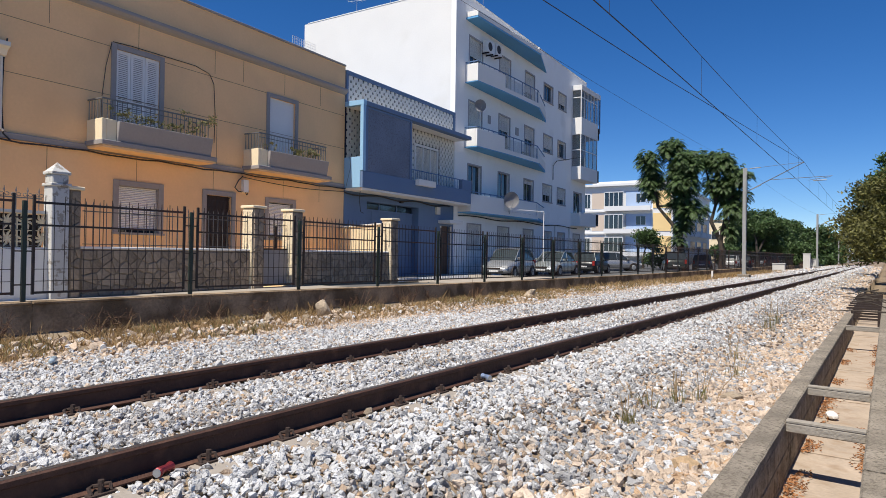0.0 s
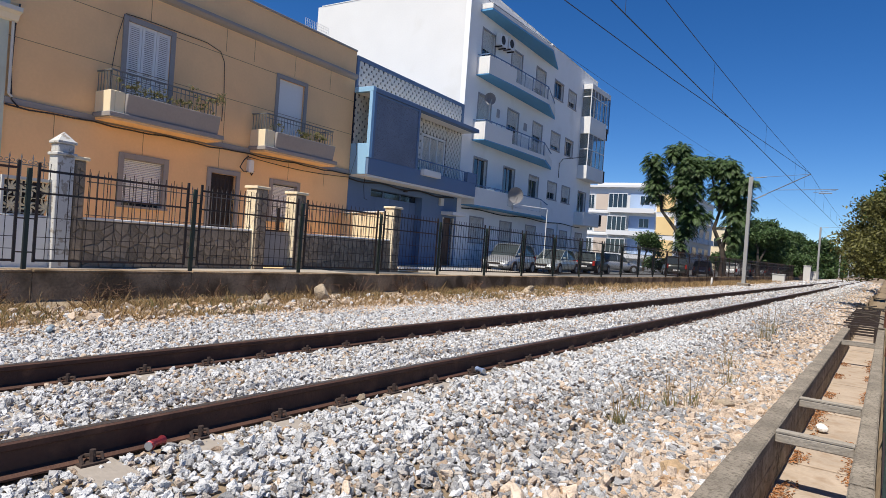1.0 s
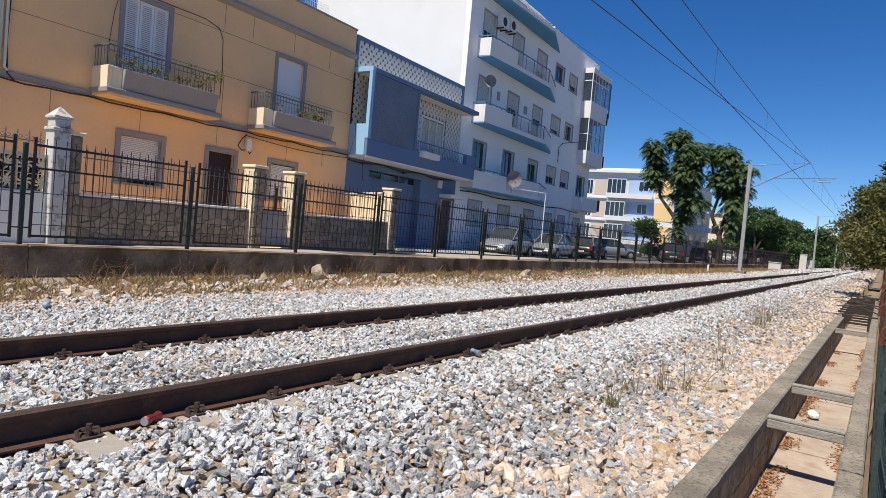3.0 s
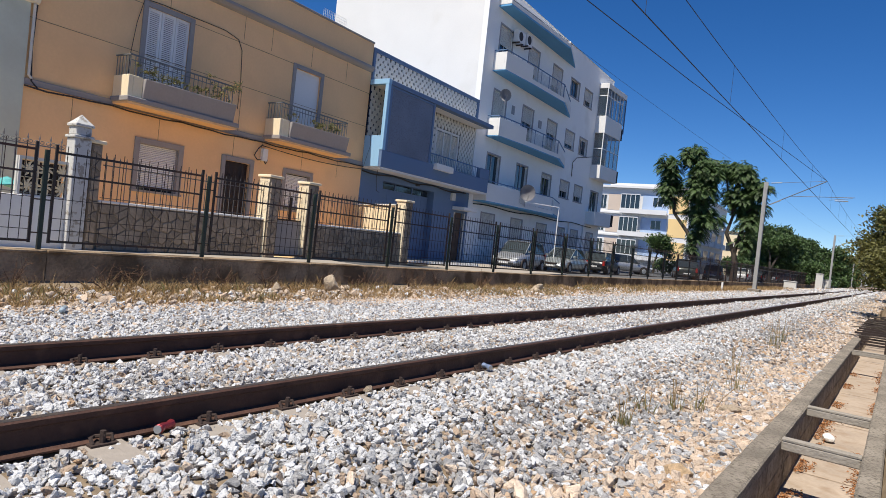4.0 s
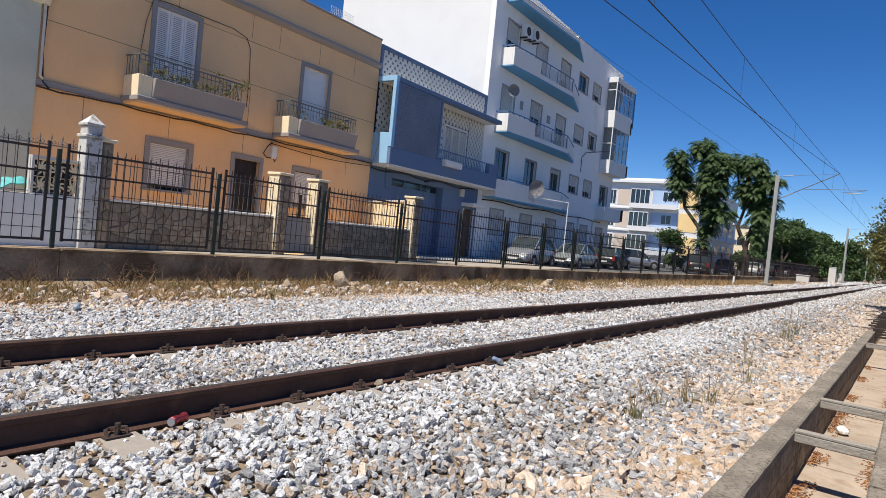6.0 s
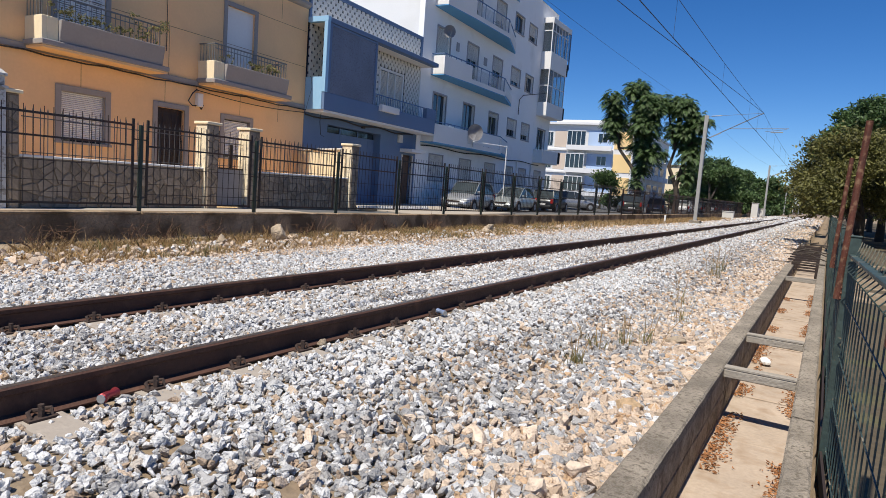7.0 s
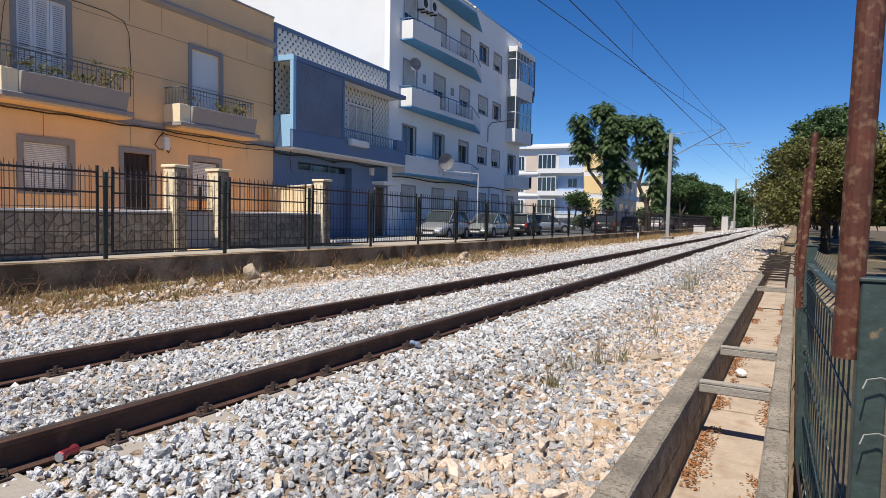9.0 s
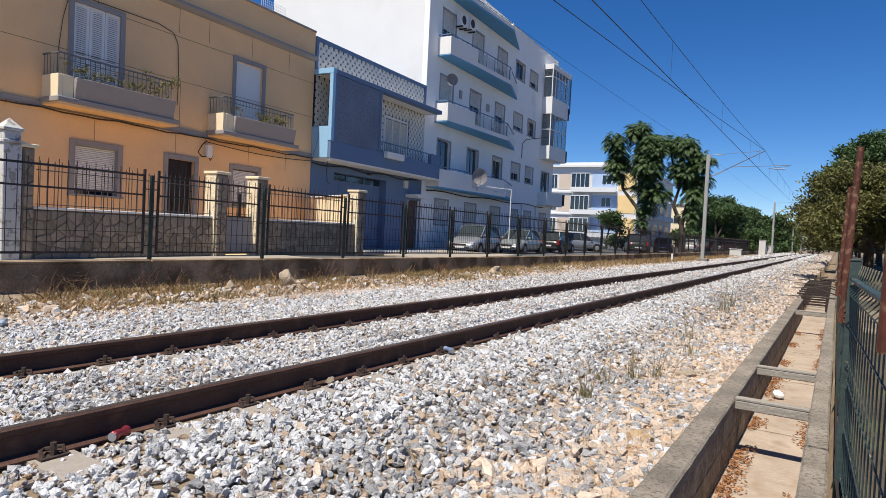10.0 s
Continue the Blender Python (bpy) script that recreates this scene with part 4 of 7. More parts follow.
        for (p, a), (q, b) in (((d0, s0), (d1, s1)), ((d1, s1), (d2, s2)), ((d2, s2), (0.05, s3 - 0.2))):
            prism(bm, [(p - 0.06, a), (p - 0.02, a), (q - 0.02, b), (q - 0.06, b)], "z", z + 1.05, z + 1.095)
        boxv(bm, 0.0, d0 - 0.06, s0, s0 + 0.04, z + 1.05, z + 1.095)
        for i in range(6):
            y = s0 + 0.15 + (s1 - s0 - 0.3) * i / 5
            d = d0 + (d1 - d0) * (y - s0) / (s1 - s0)
            boxv(bm, d - 0.05, d - 0.03, y, y + 0.02, z + 0.96, z + 1.05)
        for i in range(5):
            y = s1 + 0.05 + (s2 - s1 - 0.1) * i / 4
            d = d1 + (d2 - d1) * (y - s1) / (s2 - s1)
            boxv(bm, d - 0.055, d - 0.025, y, y + 0.03, z + 0.28, z + 1.05)
        part("railing", bm, M["blue"], bl, "thin dark blue railing")
        pb = bmesh.new()
        boxv(pb, -0.047, -0.033, 0, 0.03, 0.282, 0.93)
        pm = mesh_of("baluster", pb, M["oldwhite"])
        for i in range(42):
            y = s1 + 0.08 + (s2 - s1 - 0.15) * i / 42
            o = new("baluster", pm)
            o.parent, o.location = bl, (d1 + (d2 - d1) * (y - s1) / (s2 - s1), y, z)
        if k:
            for y in (12.8, 15.4, 15.9):
                plant(bl, 0.75, y, z + 0.35, 0.22, 130, "leaf")
        else:
            bm = bmesh.new()
            prism(bm, [(d1 - 0.028, s1 + 0.1), (d1 - 0.022, s1 + 0.1), (d2 - 0.022, s2 - 0.05), (d2 - 0.028, s2 - 0.05)], "z", z + 0.3, z + 1.04)
            part("rail_screen", bm, M["shutter"], bl, "pale balcony screen")
    # roof canopy
    bm = bmesh.new()
    prism(bm, [(0.001, 9.5), (0.72, 9.5), (0.92, 12.9), (1.15, 16.8), (0.001, 20.6)], "z", 13.40, 13.50)
    part("canopy_soffit", bm, M["skyblue"], e, "light blue canopy soffit")
    bm = bmesh.new()
    prism(bm, [(0.001, 9.49), (0.73, 9.49), (0.93, 12.9), (0.001, 12.9)], "z", 13.502, 13.78)
    prism(bm, [(0.001, 12.902), (0.93, 12.902), (1.16, 16.8), (0.001, 20.5)], "z", 13.502, 13.70)
    bevel(bm, 0.008)
    part("canopy_edge", bm, M["white"], e)
    bx("end_block", e, M["white"], (0.98, 1.17, 16.6, 16.82, 13.702, 13.82), bev=0.008)
    bx("roof_cap", e, M["white"], (-0.3, 0.025, a0 + 0.33, a1, top + 0.002, top + 0.05))
    # glazed bay at the far end
    by = new("bay")
    by.parent = e
    p, q, d, dq = 25.6, 28.85, 0.78, 0.98
    for z0, z1, far in ((3.27, 4.25, 28.6), (6.73, 7.72, q), (10.08, 11.34, q), (13.38, 13.76, q + 0.6)):
        bm = bmesh.new()
        prism(bm, [(0.001, p), (d, p), (dq, far), (0.001, far)], "z", z0, z1)
        bevel(bm, 0.01)
        part("bay_parapet", bm, M["white"], by)
    for z0, z1, far in ((7.722, 10.078, q), (11.342, 13.378, q + 0.55)):
        bm = bmesh.new()
        n = 4 if z0 < 9 else 6
        for i in range(n + 1):
            y = p + (far - p - 0.05) * i / n
            x = d + (dq - d) * (y - p) / (q - p)
            boxv(bm, x - 0.09, x - 0.03, y, y + 0.05, z0, z1)
        boxv(bm, 0.02, 0.07, p, p + 0.05, z0, z1)
        boxv(bm, 0.071, d - 0.091, p + 0.002, p + 0.045, z0 + (z1 - z0) * (0.72 if z0 > 9 else 0.5), z0 + (z1 - z0) * (0.72 if z0 > 9 else 0.5) + 0.06)
        prism(bm, [(d - 0.08, p + 0.051), (d - 0.035, p + 0.051), (dq - 0.035, q - 0.06), (dq - 0.08, q - 0.06)], "z", z0 + (z1 - z0) * (0.72 if z0 > 9 else 0.5), z0 + (z1 - z0) * (0.72 if z0 > 9 else 0.5) + 0.06)
        part("bay_frame", bm, M["shutter"], by, "pale window bars")
        bm = bmesh.new()
        boxv(bm, 0.07, d - 0.09, p + 0.02, p + 0.03, z0, z1)
        prism(bm, [(d - 0.062, p + 0.06), (d - 0.056, p + 0.06), (dq - 0.056, far - 0.06), (dq - 0.062, far - 0.06)], "z", z0, z1)
        part("pane", bm, M["clear"], by)
    bx("corner_bar", by, M["blue"], (0.92, 0.99, 29.32, 29.40, 10.7, 13.378), (0.5, 0.56, 29.34, 29.40, 10.7, 13.378), label="dark blue corner bar")
    for z in (3.4, 6.85, 10.2):
        bm = bmesh.new()
        boxv(bm, 0.1, 0.9, a1 + 0.01, a1 + 0.55, z, z + 0.12)
        for i in range(8):
            boxv(bm, 0.88, 0.90, a1 + 0.03 + i * 0.07, a1 + 0.045 + i * 0.07, z + 0.12, z + 0.85)
            boxv(bm, 0.1 + i * 0.1, 0.115 + i * 0.1, a1 + 0.53, a1 + 0.55, z + 0.12, z + 0.85)
        boxv(bm, 0.86, 0.91, a1 + 0.01, a1 + 0.56, z + 0.85, z + 0.89)
        part("side_balcony", bm, M["iron"], by, "dark railing balcony at the end wall")
    # air conditioners
    for yy, zz, w in ((11.2, 12.15, 0.85), (12.25, 12.28, 0.72)):
        ac = new("air_conditioner")
        ac.parent = e
        bx("casing", ac, M["shutter"], (0.10, 0.42, yy, yy + w, zz, zz + 0.66), bev=0.02)
        bm = bmesh.new()
        tube(bm, [(0.42, yy + 0.3, zz + 0.33), (0.43, yy + 0.3, zz + 0.33)], 0.24, 14)
        part("fan_grille", bm, M["iron"], ac)
        bx("bracket", ac, M["iron"], (0.0, 0.45, yy + 0.1, yy + 0.14, zz - 0.07, zz - 0.001), (0.0, 0.45, yy + 0.56, yy + 0.6, zz - 0.07, zz - 0.001))
    # dishes, vents, cable, drain pipe
    for yy, z, r, d in ((12.6, 4.10, 0.46, 1.25), (10.3, 8.95, 0.33, 0.45)):
        ds = new("satellite_dish")
        ds.parent = e
        ds.matrix_basis = Matrix.Translation((d, yy, z)) @ Matrix.Rotation(radians(-48), 4, "Z")
        bm = bmesh.new()
        rings = []
        for i in range(5):
            rr = r * i / 4
            rings.append([bm.verts.new((0.16 * (i / 4) ** 2, rr * math.cos(k * math.pi / 8) * 0.95, rr * math.sin(k * math.pi / 8))) for k in range(16)])
        for r0, r1 in zip(rings[1:], rings[2:]):
            for k in range(16):
                bm.faces.new((r0[k], r0[(k + 1) % 16], r1[(k + 1) % 16], r1[k]))
        bm.faces.new(rings[1])
        bmesh.ops.solidify(bm, geom=bm.faces[:], thickness=0.01)
        part("dish", bm, M["greyframe"], ds)
        bm = bmesh.new()
        tube(bm, [(0.01, 0, 0), (-0.2, 0, -0.2), (-0.25, 0, -r - 0.3)], 0.025, 6)
        tube(bm, [(0.15, 0, -r), (0.55, 0, -0.1)], 0.012, 6)
        part("dish_arm", bm, M["galv"], ds)
    bx("wall_vent", e, M["greyframe"], (0.0, 0.05, 12.1, 12.4, 8.42, 8.88))
    bx("wall_vent", e, M["greyframe"], (0.0, 0.05, 15.75, 16.15, 8.4, 8.85))
    bm = bmesh.new()
    tube(bm, [(0.05, 8.9 + i * 1.0, 3.05 + 0.05 * math.sin(i) + 0.006 * i) for i in range(19)], 0.03, 6)
    part("wall_cable", bm, M["wire"], e)
    bm = bmesh.new()
    tube(bm, [(0.05, 21.9, 6.3), (0.05, 21.9, 7.3), (0.3, 21.9, 7.6), (0.75, 25.4, 8.3)], 0.025, 6)
    part("wall_cable", bm, M["wire"], e)
    for y in (22.35, 25.2):
        bm = bmesh.new()
        tube(bm, [(0.06, y, -0.1), (0.06, y, 3.1)], 0.04, 8)
        part("drain_pipe", bm, M["oldwhite"], e)
    # drying frame on the ground
    bm = bmesh.new()
    tube(bm, [(2.2, 15.09, -0.13), (2.2, 15.09, 3.59)], 0.03, 6)
    tube(bm, [(2.2, 15.09, 3.59), (1.3, 12.38, 3.59)], 0.025, 6)
    part("pipe_frame", bm, M["shutter"], e, "white pipe frame")
    # antennas on the roof
    for yy, xx, h in ((8.8, -0.3, 0.9), (9.0, -4.6, 0.9), (12.3, -0.5, 1.3), (9.0, -7.0, 0.9)):
        bm = bmesh.new()
        tube(bm, [(xx, yy, 14.3), (xx, yy, 14.75 + h)], 0.012, 5)
        tube(bm, [(xx - 0.5, yy - 0.2, 14.7 + h), (xx + 0.5, yy + 0.2, 14.75 + h)], 0.008, 5)
        for i in range(5):
            tube(bm, [(xx - 0.4 + i * 0.2, yy - 0.45, 14.72 + h), (xx - 0.4 + i * 0.2, yy + 0.3, 14.72 + h)], 0.005, 5)
        part("antenna", bm, M["galv"], e)


white_block()




# ---------------------------------------------------------------- overhead line
MASTS = [(-7.75, -6), (-7.75, 44.2), (-7.7, 95), (-9.1, 165), (-9.5, 215), (-9.8, 265), (-10.2, 320)]


def cat_mast(x, y, top=7.05):
    e = empty("catenary_mast", pose(x, y, -0.1), "grey steel overhead line mast with cantilever arm", "mast", "overhead line masts")
    r = -4.4 - x
    bm = bmesh.new()
    boxv(bm, -0.11, 0.11, -0.13, -0.11, -0.4, top)
    boxv(bm, -0.11, 0.11, 0.11, 0.13, -0.4, top)
    boxv(bm, -0.014, 0.014, -0.11, 0.11, -0.4, top)
    part("mast_column", bm, M["polegrey"], e)
    bx("base", e, M["conc"], (-0.35, 0.35, -0.35, 0.35, -0.5, 0.10), bev=0.02)
    bm = bmesh.new()
    tube(bm, [(0.1, 0, 5.5), (r, 0, 7.2)], 0.028, 6)
    part("strut", bm, M["armgrey"], e)
    bm = bmesh.new()
    tube(bm, [(0, 0, 6.98), (r, 0, 7.2)], 0.011, 6)
    part("tie", bm, M["armgrey"], e)
    bm = bmesh.new()
    tube(bm, [(r * 0.42, 0, 6.2), (r + 1.5, 0, 6.25)], 0.018, 6)
    tube(bm, [(r + 0.2, 0, 6.05), (r + 1.4, 0, 6.2)], 0.014, 6)
    part("registration_arm", bm, M["armgrey"], e)
    for p, q in (((0.35, 0, 5.62), (0.95, 0, 5.91)), ((0.3, 0, 7.0), (0.9, 0, 7.04)), ((r + 0.5, 0, 6.02), (r + 1.2, 0, 6.02))):
        bm = bmesh.new()
        tube(bm, [p, q], 0.03, 8)
        part("insulator", bm, M["polegrey"], e, "pale ribbed insulator")


for x, y in MASTS:
    cat_mast(x, y)


def lines():
    spec = (("messenger_wire", "thin overhead messenger cable", -4.4, 7.1, 0.40, 0.009), ("contact_wire", "copper contact wire over the track", -4.4, 5.62, 0.0, 0.012),
            ("feeder_wire", "thin feeder cable between the mast tops", None, 6.95, 0.35, 0.005))
    obs = {}
    for name, label, x, z, sag, r in spec:
        run = []
        for (xa, a), (xb, b) in zip(MASTS, MASTS[1:]):
            n = 12
            run += [((xa + (xb - xa) * i / n) if x is None else x, a + (b - a) * i / n, z - sag * 4 * (i / n) * (1 - i / n)) for i in range(n)]
        bm = bmesh.new()
        tube(bm, run, r, 5, cap=False)
        obs[name] = tagged(new(name, mesh_of(name, bm, M["wire"])), label, "wire", "overhead wires")
    for (xa, a), (xb, b) in zip(MASTS[:3], MASTS[1:]):
        for f in (0.07, 0.2, 0.34, 0.48, 0.66, 0.85, 0.94):
            bm = bmesh.new()
            tube(bm, [(-4.4, a + (b - a) * f, 7.1 - 0.4 * 4 * f * (1 - f)), (-4.4, a + (b - a) * f, 5.62)], 0.005, 4)
            part("dropper", bm, M["wire"], obs["messenger_wire"])
    bm = bmesh.new()
    tube(bm, [(-7.75, -6, 6.95), (-6.1, 20, 6.9), (-4.4, 44.2, 7.1)], 0.012, 5)
    tagged(new("anchor_wire", mesh_of("anchor_wire", bm, M["wire"])), "thin wire running slantwise to the mast arm", "wire", "overhead wires")


lines()


# ---------------------------------------------------------------- cable trough beside the camera
def rough_slab(name, parent, x0, x1, y0, y1, z0, z1, step=0.05):
    """A slab whose long upper edges are chipped and uneven."""
    bm = bmesh.new()
    rings = []
    n = int((y1 - y0) / step)
    for i in range(n + 1):
        y = y0 + (y1 - y0) * i / n
        a, b = (0.012 + 0.02 * max(0.0, noise.noise((x0 * 9, y * 5, 1)) + 0.5 * noise.noise((x0, y * 19, 6))), 0.012 + 0.02 * max(0.0, noise.noise((x1 * 9, y * 5, 3)) + 0.5 * noise.noise((x1, y * 19, 8))))
        u = 0.004 * noise.noise((x0, y * 3, 9))
        rings.append([bm.verts.new(p) for p in ((x0, y, z0), (x1, y, z0), (x1, y, z1 - b * 0.9), (x1 - b, y, z1 + u), (x0 + a, y, z1 + u), (x0, y, z1 - a * 0.9))])
    for r0, r1 in zip(rings, rings[1:]):
        for k in range(6):
            bm.faces.new((r0[k], r0[(k + 1) % 6], r1[(k + 1) % 6], r1[k]))
    bm.faces.new(rings[0][::-1])
    bm.faces.new(rings[-1])
    bmesh.ops.recalc_face_normals(bm, faces=bm.faces)
    part(name, bm, M["conc"], parent)


def trough():
    e = empty("cable_trough", pose(-0.05, -0.1, 0), "open weathered concrete cable trough beside the ballast", "trough", kind="structure")
    for a in np.arange(-3, 19.0, 2.0):
        rough_slab("left_coping", e, -0.965, -0.785, a + 0.004, a + 1.996, -0.38, -0.30)
    bm = bmesh.new()
    for row in range(3):
        z1 = -0.384 - row * 0.19
        q = -3 + 0.2 * (row % 2)
        while q < 19:
            boxv(bm, -0.95, -0.79 + 0.006 * rng.random(), q + 0.005, q + 0.395, z1 - 0.186, z1)
            q += 0.4
    bevel(bm, 0.006)
    part("block", bm, M["blockwall"], e, "stained concrete blocks")["kind"] = "stuff"
    for a in np.arange(-3, 27, 2.0):
        rough_slab("right_side", e, -0.215, -0.065 + 0.004 * rng.normal(), a + 0.004, a + 1.996, -0.9, -0.30 + 0.004 * rng.normal())
    for i, a in enumerate(np.arange(-4.14, 30, 1.4)):
        bx("floor_slab", e, M["trough_floor"], (-0.80, -0.20, a + 0.012, a + 1.388, -0.95, -0.80 - 0.01 * (i % 2)), bev=0.008)
    for y in (5.99, 7.76, 15.3):
        t = empty("cross_beam", pose(-0.55, y, -0.30), "grey weathered beam across the cable trough", "beam", "beams across the trough")
        bx("beam_body", t, M["wood"], (-0.285, 0.285, -0.055, 0.055, -0.09, -0.012), bev=0.008)
        bx("beam_ridge", t, M["wood"], (-0.285, 0.285, -0.055, -0.015, -0.011, 0.012), (-0.285, 0.285, 0.015, 0.055, -0.011, 0.008), bev=0.004)
    for i in range(9):
        y = 19.6 + i * 1.0
        t = empty("cable_rack", pose(-0.60, y, -0.35), "dark steel cable rack frame over the trough", "rack", "cable racks")
        bx("rack_bar", t, M["iron"], (-0.42, 0.34, -0.025, 0.025, 0.12, 0.17))
        bx("rack_leg", t, M["iron"], (-0.32, -0.26, -0.04, 0.04, -0.4, 0.098))
        bx("rack_leg", t, M["iron"], (0.26, 0.32, -0.04, 0.04, -0.4, 0.098))
        bx("rack_bar", t, M["iron"], (-0.32, 0.32, -0.035, 0.035, -0.16, -0.11))
    # dark branch shapes over the racks, in place of the park tree's cast shadow
    bp = empty("branch_pile", pose(-0.9, 22.5, -0.25), "dark branch shapes standing for the park tree's shadow by the cable racks", "branches")
    for k in range(12):
        bm = bmesh.new()
        a = Vector((0.2 + rng.normal() * 0.25, rng.normal() * 1.8, 0.05 + 0.3 * rng.random()))
        d = Vector((-0.6 - rng.random() * 0.5, rng.normal() * 0.4, 0.1 * rng.normal()))
        tube(bm, [a - d * 0.5, a + Vector((0, 0, 0.05 * rng.normal())), a + d * 0.6], [0.022, 0.016, 0.006], 5)
        part("branch", bm, M["bark"], bp)
    n = 5200
    p = np.stack([np.where(rng.random(n) < 0.6, -0.76 + np.abs(rng.normal(size=n)) * 0.07, -0.22 - np.abs(rng.normal(size=n)) * 0.05), 2.5 + rng.random(n) ** 1.2 * 14, -0.795 + rng.random(n) * 0.02], -1)
    p[:, 0] = np.clip(p[:, 0], -0.775, -0.23) - 0.05
    p = p[np.array([noise.noise((a * 2, b * 1.3, 4)) > -0.05 for a, b in p[:, :2]])]
    n = len(p)
    turn = random_turns(n)
    quad = np.array(((-0.022, 0, 0), (0, -0.010, 0.008), (0.022, 0, -0.003), (0, 0.010, 0.008)))
    v = np.einsum("nij,vj->nvi", turn, quad)
    v[:, :, 2] *= 0.6
    ob = from_arrays("leaf_litter", (v + p[:, None]).reshape(-1, 3), np.arange(n * 4).reshape(-1, 4), mat("brown_leaf", (0.30, 0.135, 0.055), 0.9, island=0.45, bump=0))
    tagged(ob, "dry brown leaf litter lying in the trough", "leaves", kind="stuff")
    bm = bmesh.new()
    bmesh.ops.create_icosphere(bm, subdivisions=2, radius=0.07)
    for q in bm.verts:
        q.co *= 1 + 0.35 * noise.noise(q.co * 14)
        q.co.z *= 0.7
    o = new("plastic_bag", mesh_of("plastic_bag", bm, M["shutter"]))
    o.location = (-0.66, 8.55, -0.75)
    tagged(o, "crumpled white plastic bag in the trough", "litter")


trough()


# ---------------------------------------------------------------- green fence and rusty tubes beside the camera
def near_fence():
    wm = bmesh.new()
    tube(wm, [(0, 0, -0.35), (0, 0, 0.78), (-0.035, 0, 0.82), (0, 0, 0.86), (0.03, 0, 0.98)], 0.0036, 6)
    wire = mesh_of("wire", wm, M["greenfence"])
    rest = bmesh.new()
    for i in range(9):
        y = 1.95 + 2.5 * i
        x, slant = (0.04, 2.2) if i == 0 else (-0.055, 0.0)
        e = empty("mesh_fence_panel", pose(x, y, 0, 0, 0, slant), "faded green welded mesh fence panel with post", "fence", "near fence panels")
        bx("post", e, M["postpaint"], (-0.032, 0.034, -0.03, 0.03, -0.5, 1.0), bev=0.004)
        bx("post_cap", e, M["postpaint"], (-0.036, 0.038, -0.034, 0.034, 1.001, 1.012), bev=0.003)
        for z in (-0.3, 0.0, 0.28, 0.60):
            bx("cross_wire", e, M["greenfence"], (-0.006, 0.0, 0.06, 2.44, z, z + 0.006))
        bx("top_rail", e, M["greenfence"], (-0.02, 0.02, 0.05, 2.45, 0.88, 0.90), bev=0.003)
        for k in range(17):
            if i < 5:
                o = new("wire", wire)
                o.parent, o.location = e, (0, 0.12 + k * 0.14, 0)
            else:
                boxv(rest, x - 0.003, x + 0.003, y + 0.12 + k * 0.14, y + 0.127 + k * 0.14, -0.35, 0.96)
        bx("base_plate", e, M["iron"], (-0.03, -0.015, -0.02, 2.45, -0.44, -0.33), label="dark rusty base strip")
    for i in range(16):
        y = 24.45 + 2.5 * i
        boxv(rest, -0.085, -0.025, y - 0.03, y + 0.03, -0.5, 1.0)
        boxv(rest, -0.065, -0.045, y, y + 2.5, 0.88, 0.9)
        for k in range(20):
            boxv(rest, -0.059, -0.051, y + k * 0.125, y + k * 0.125 + 0.008, -0.35, 0.95)
    tagged(new("mesh_fence_rest", mesh_of("mesh_fence_rest", rest, M["greenfence"])), "faded green mesh fence running on beside the park", "fence", kind="stuff")
    for y, x, z0, z1, r in ((1.95, -0.014, 0.80, 3.6, 0.032), (4.43, -0.108, 0.62, 1.69, 0.019), (6.93, -0.125, 0.62, 1.66, 0.019)):
        e = empty("rusty_tube_post", pose(x, y, 0), "rust-brown steel tube post fixed to the green fence", "post", "rusty tube posts")
        bm = bmesh.new()
        tube(bm, [(0.0, 0, z0), (0.022, 0, (z0 + z1) / 2), (0.044, 0, z1)], r, 14)
        part("rusty_tube", bm, M["rust"], e)
        bm = bmesh.new()
        for k in range(9):
            c = Vector((r * 0.92, -r * 0.35 + 0.003 * (k % 3), z0 + 0.005 + k * 0.011))
            bmesh.ops.create_icosphere(bm, subdivisions=2, radius=0.0085, matrix=Matrix.Translation(c))
        part("weld", bm, M["rust"], e, "lumpy weld")
    e = empty("tie_wire", pose(0.02, 1.93, 0), "thick pale wire hooked round the fence post", "wire", "tie wires")
    for z in (0.76, 0.62):
        bm = bmesh.new()
        tube(bm, [(0.0, -0.06, z - 0.02), (0.01, -0.04, z), (0.04, -0.035, z + 0.008), (0.10, -0.03, z - 0.012)], 0.0022, 6)
        part("wire_loop", bm, M["tiewire"], e)


near_fence()


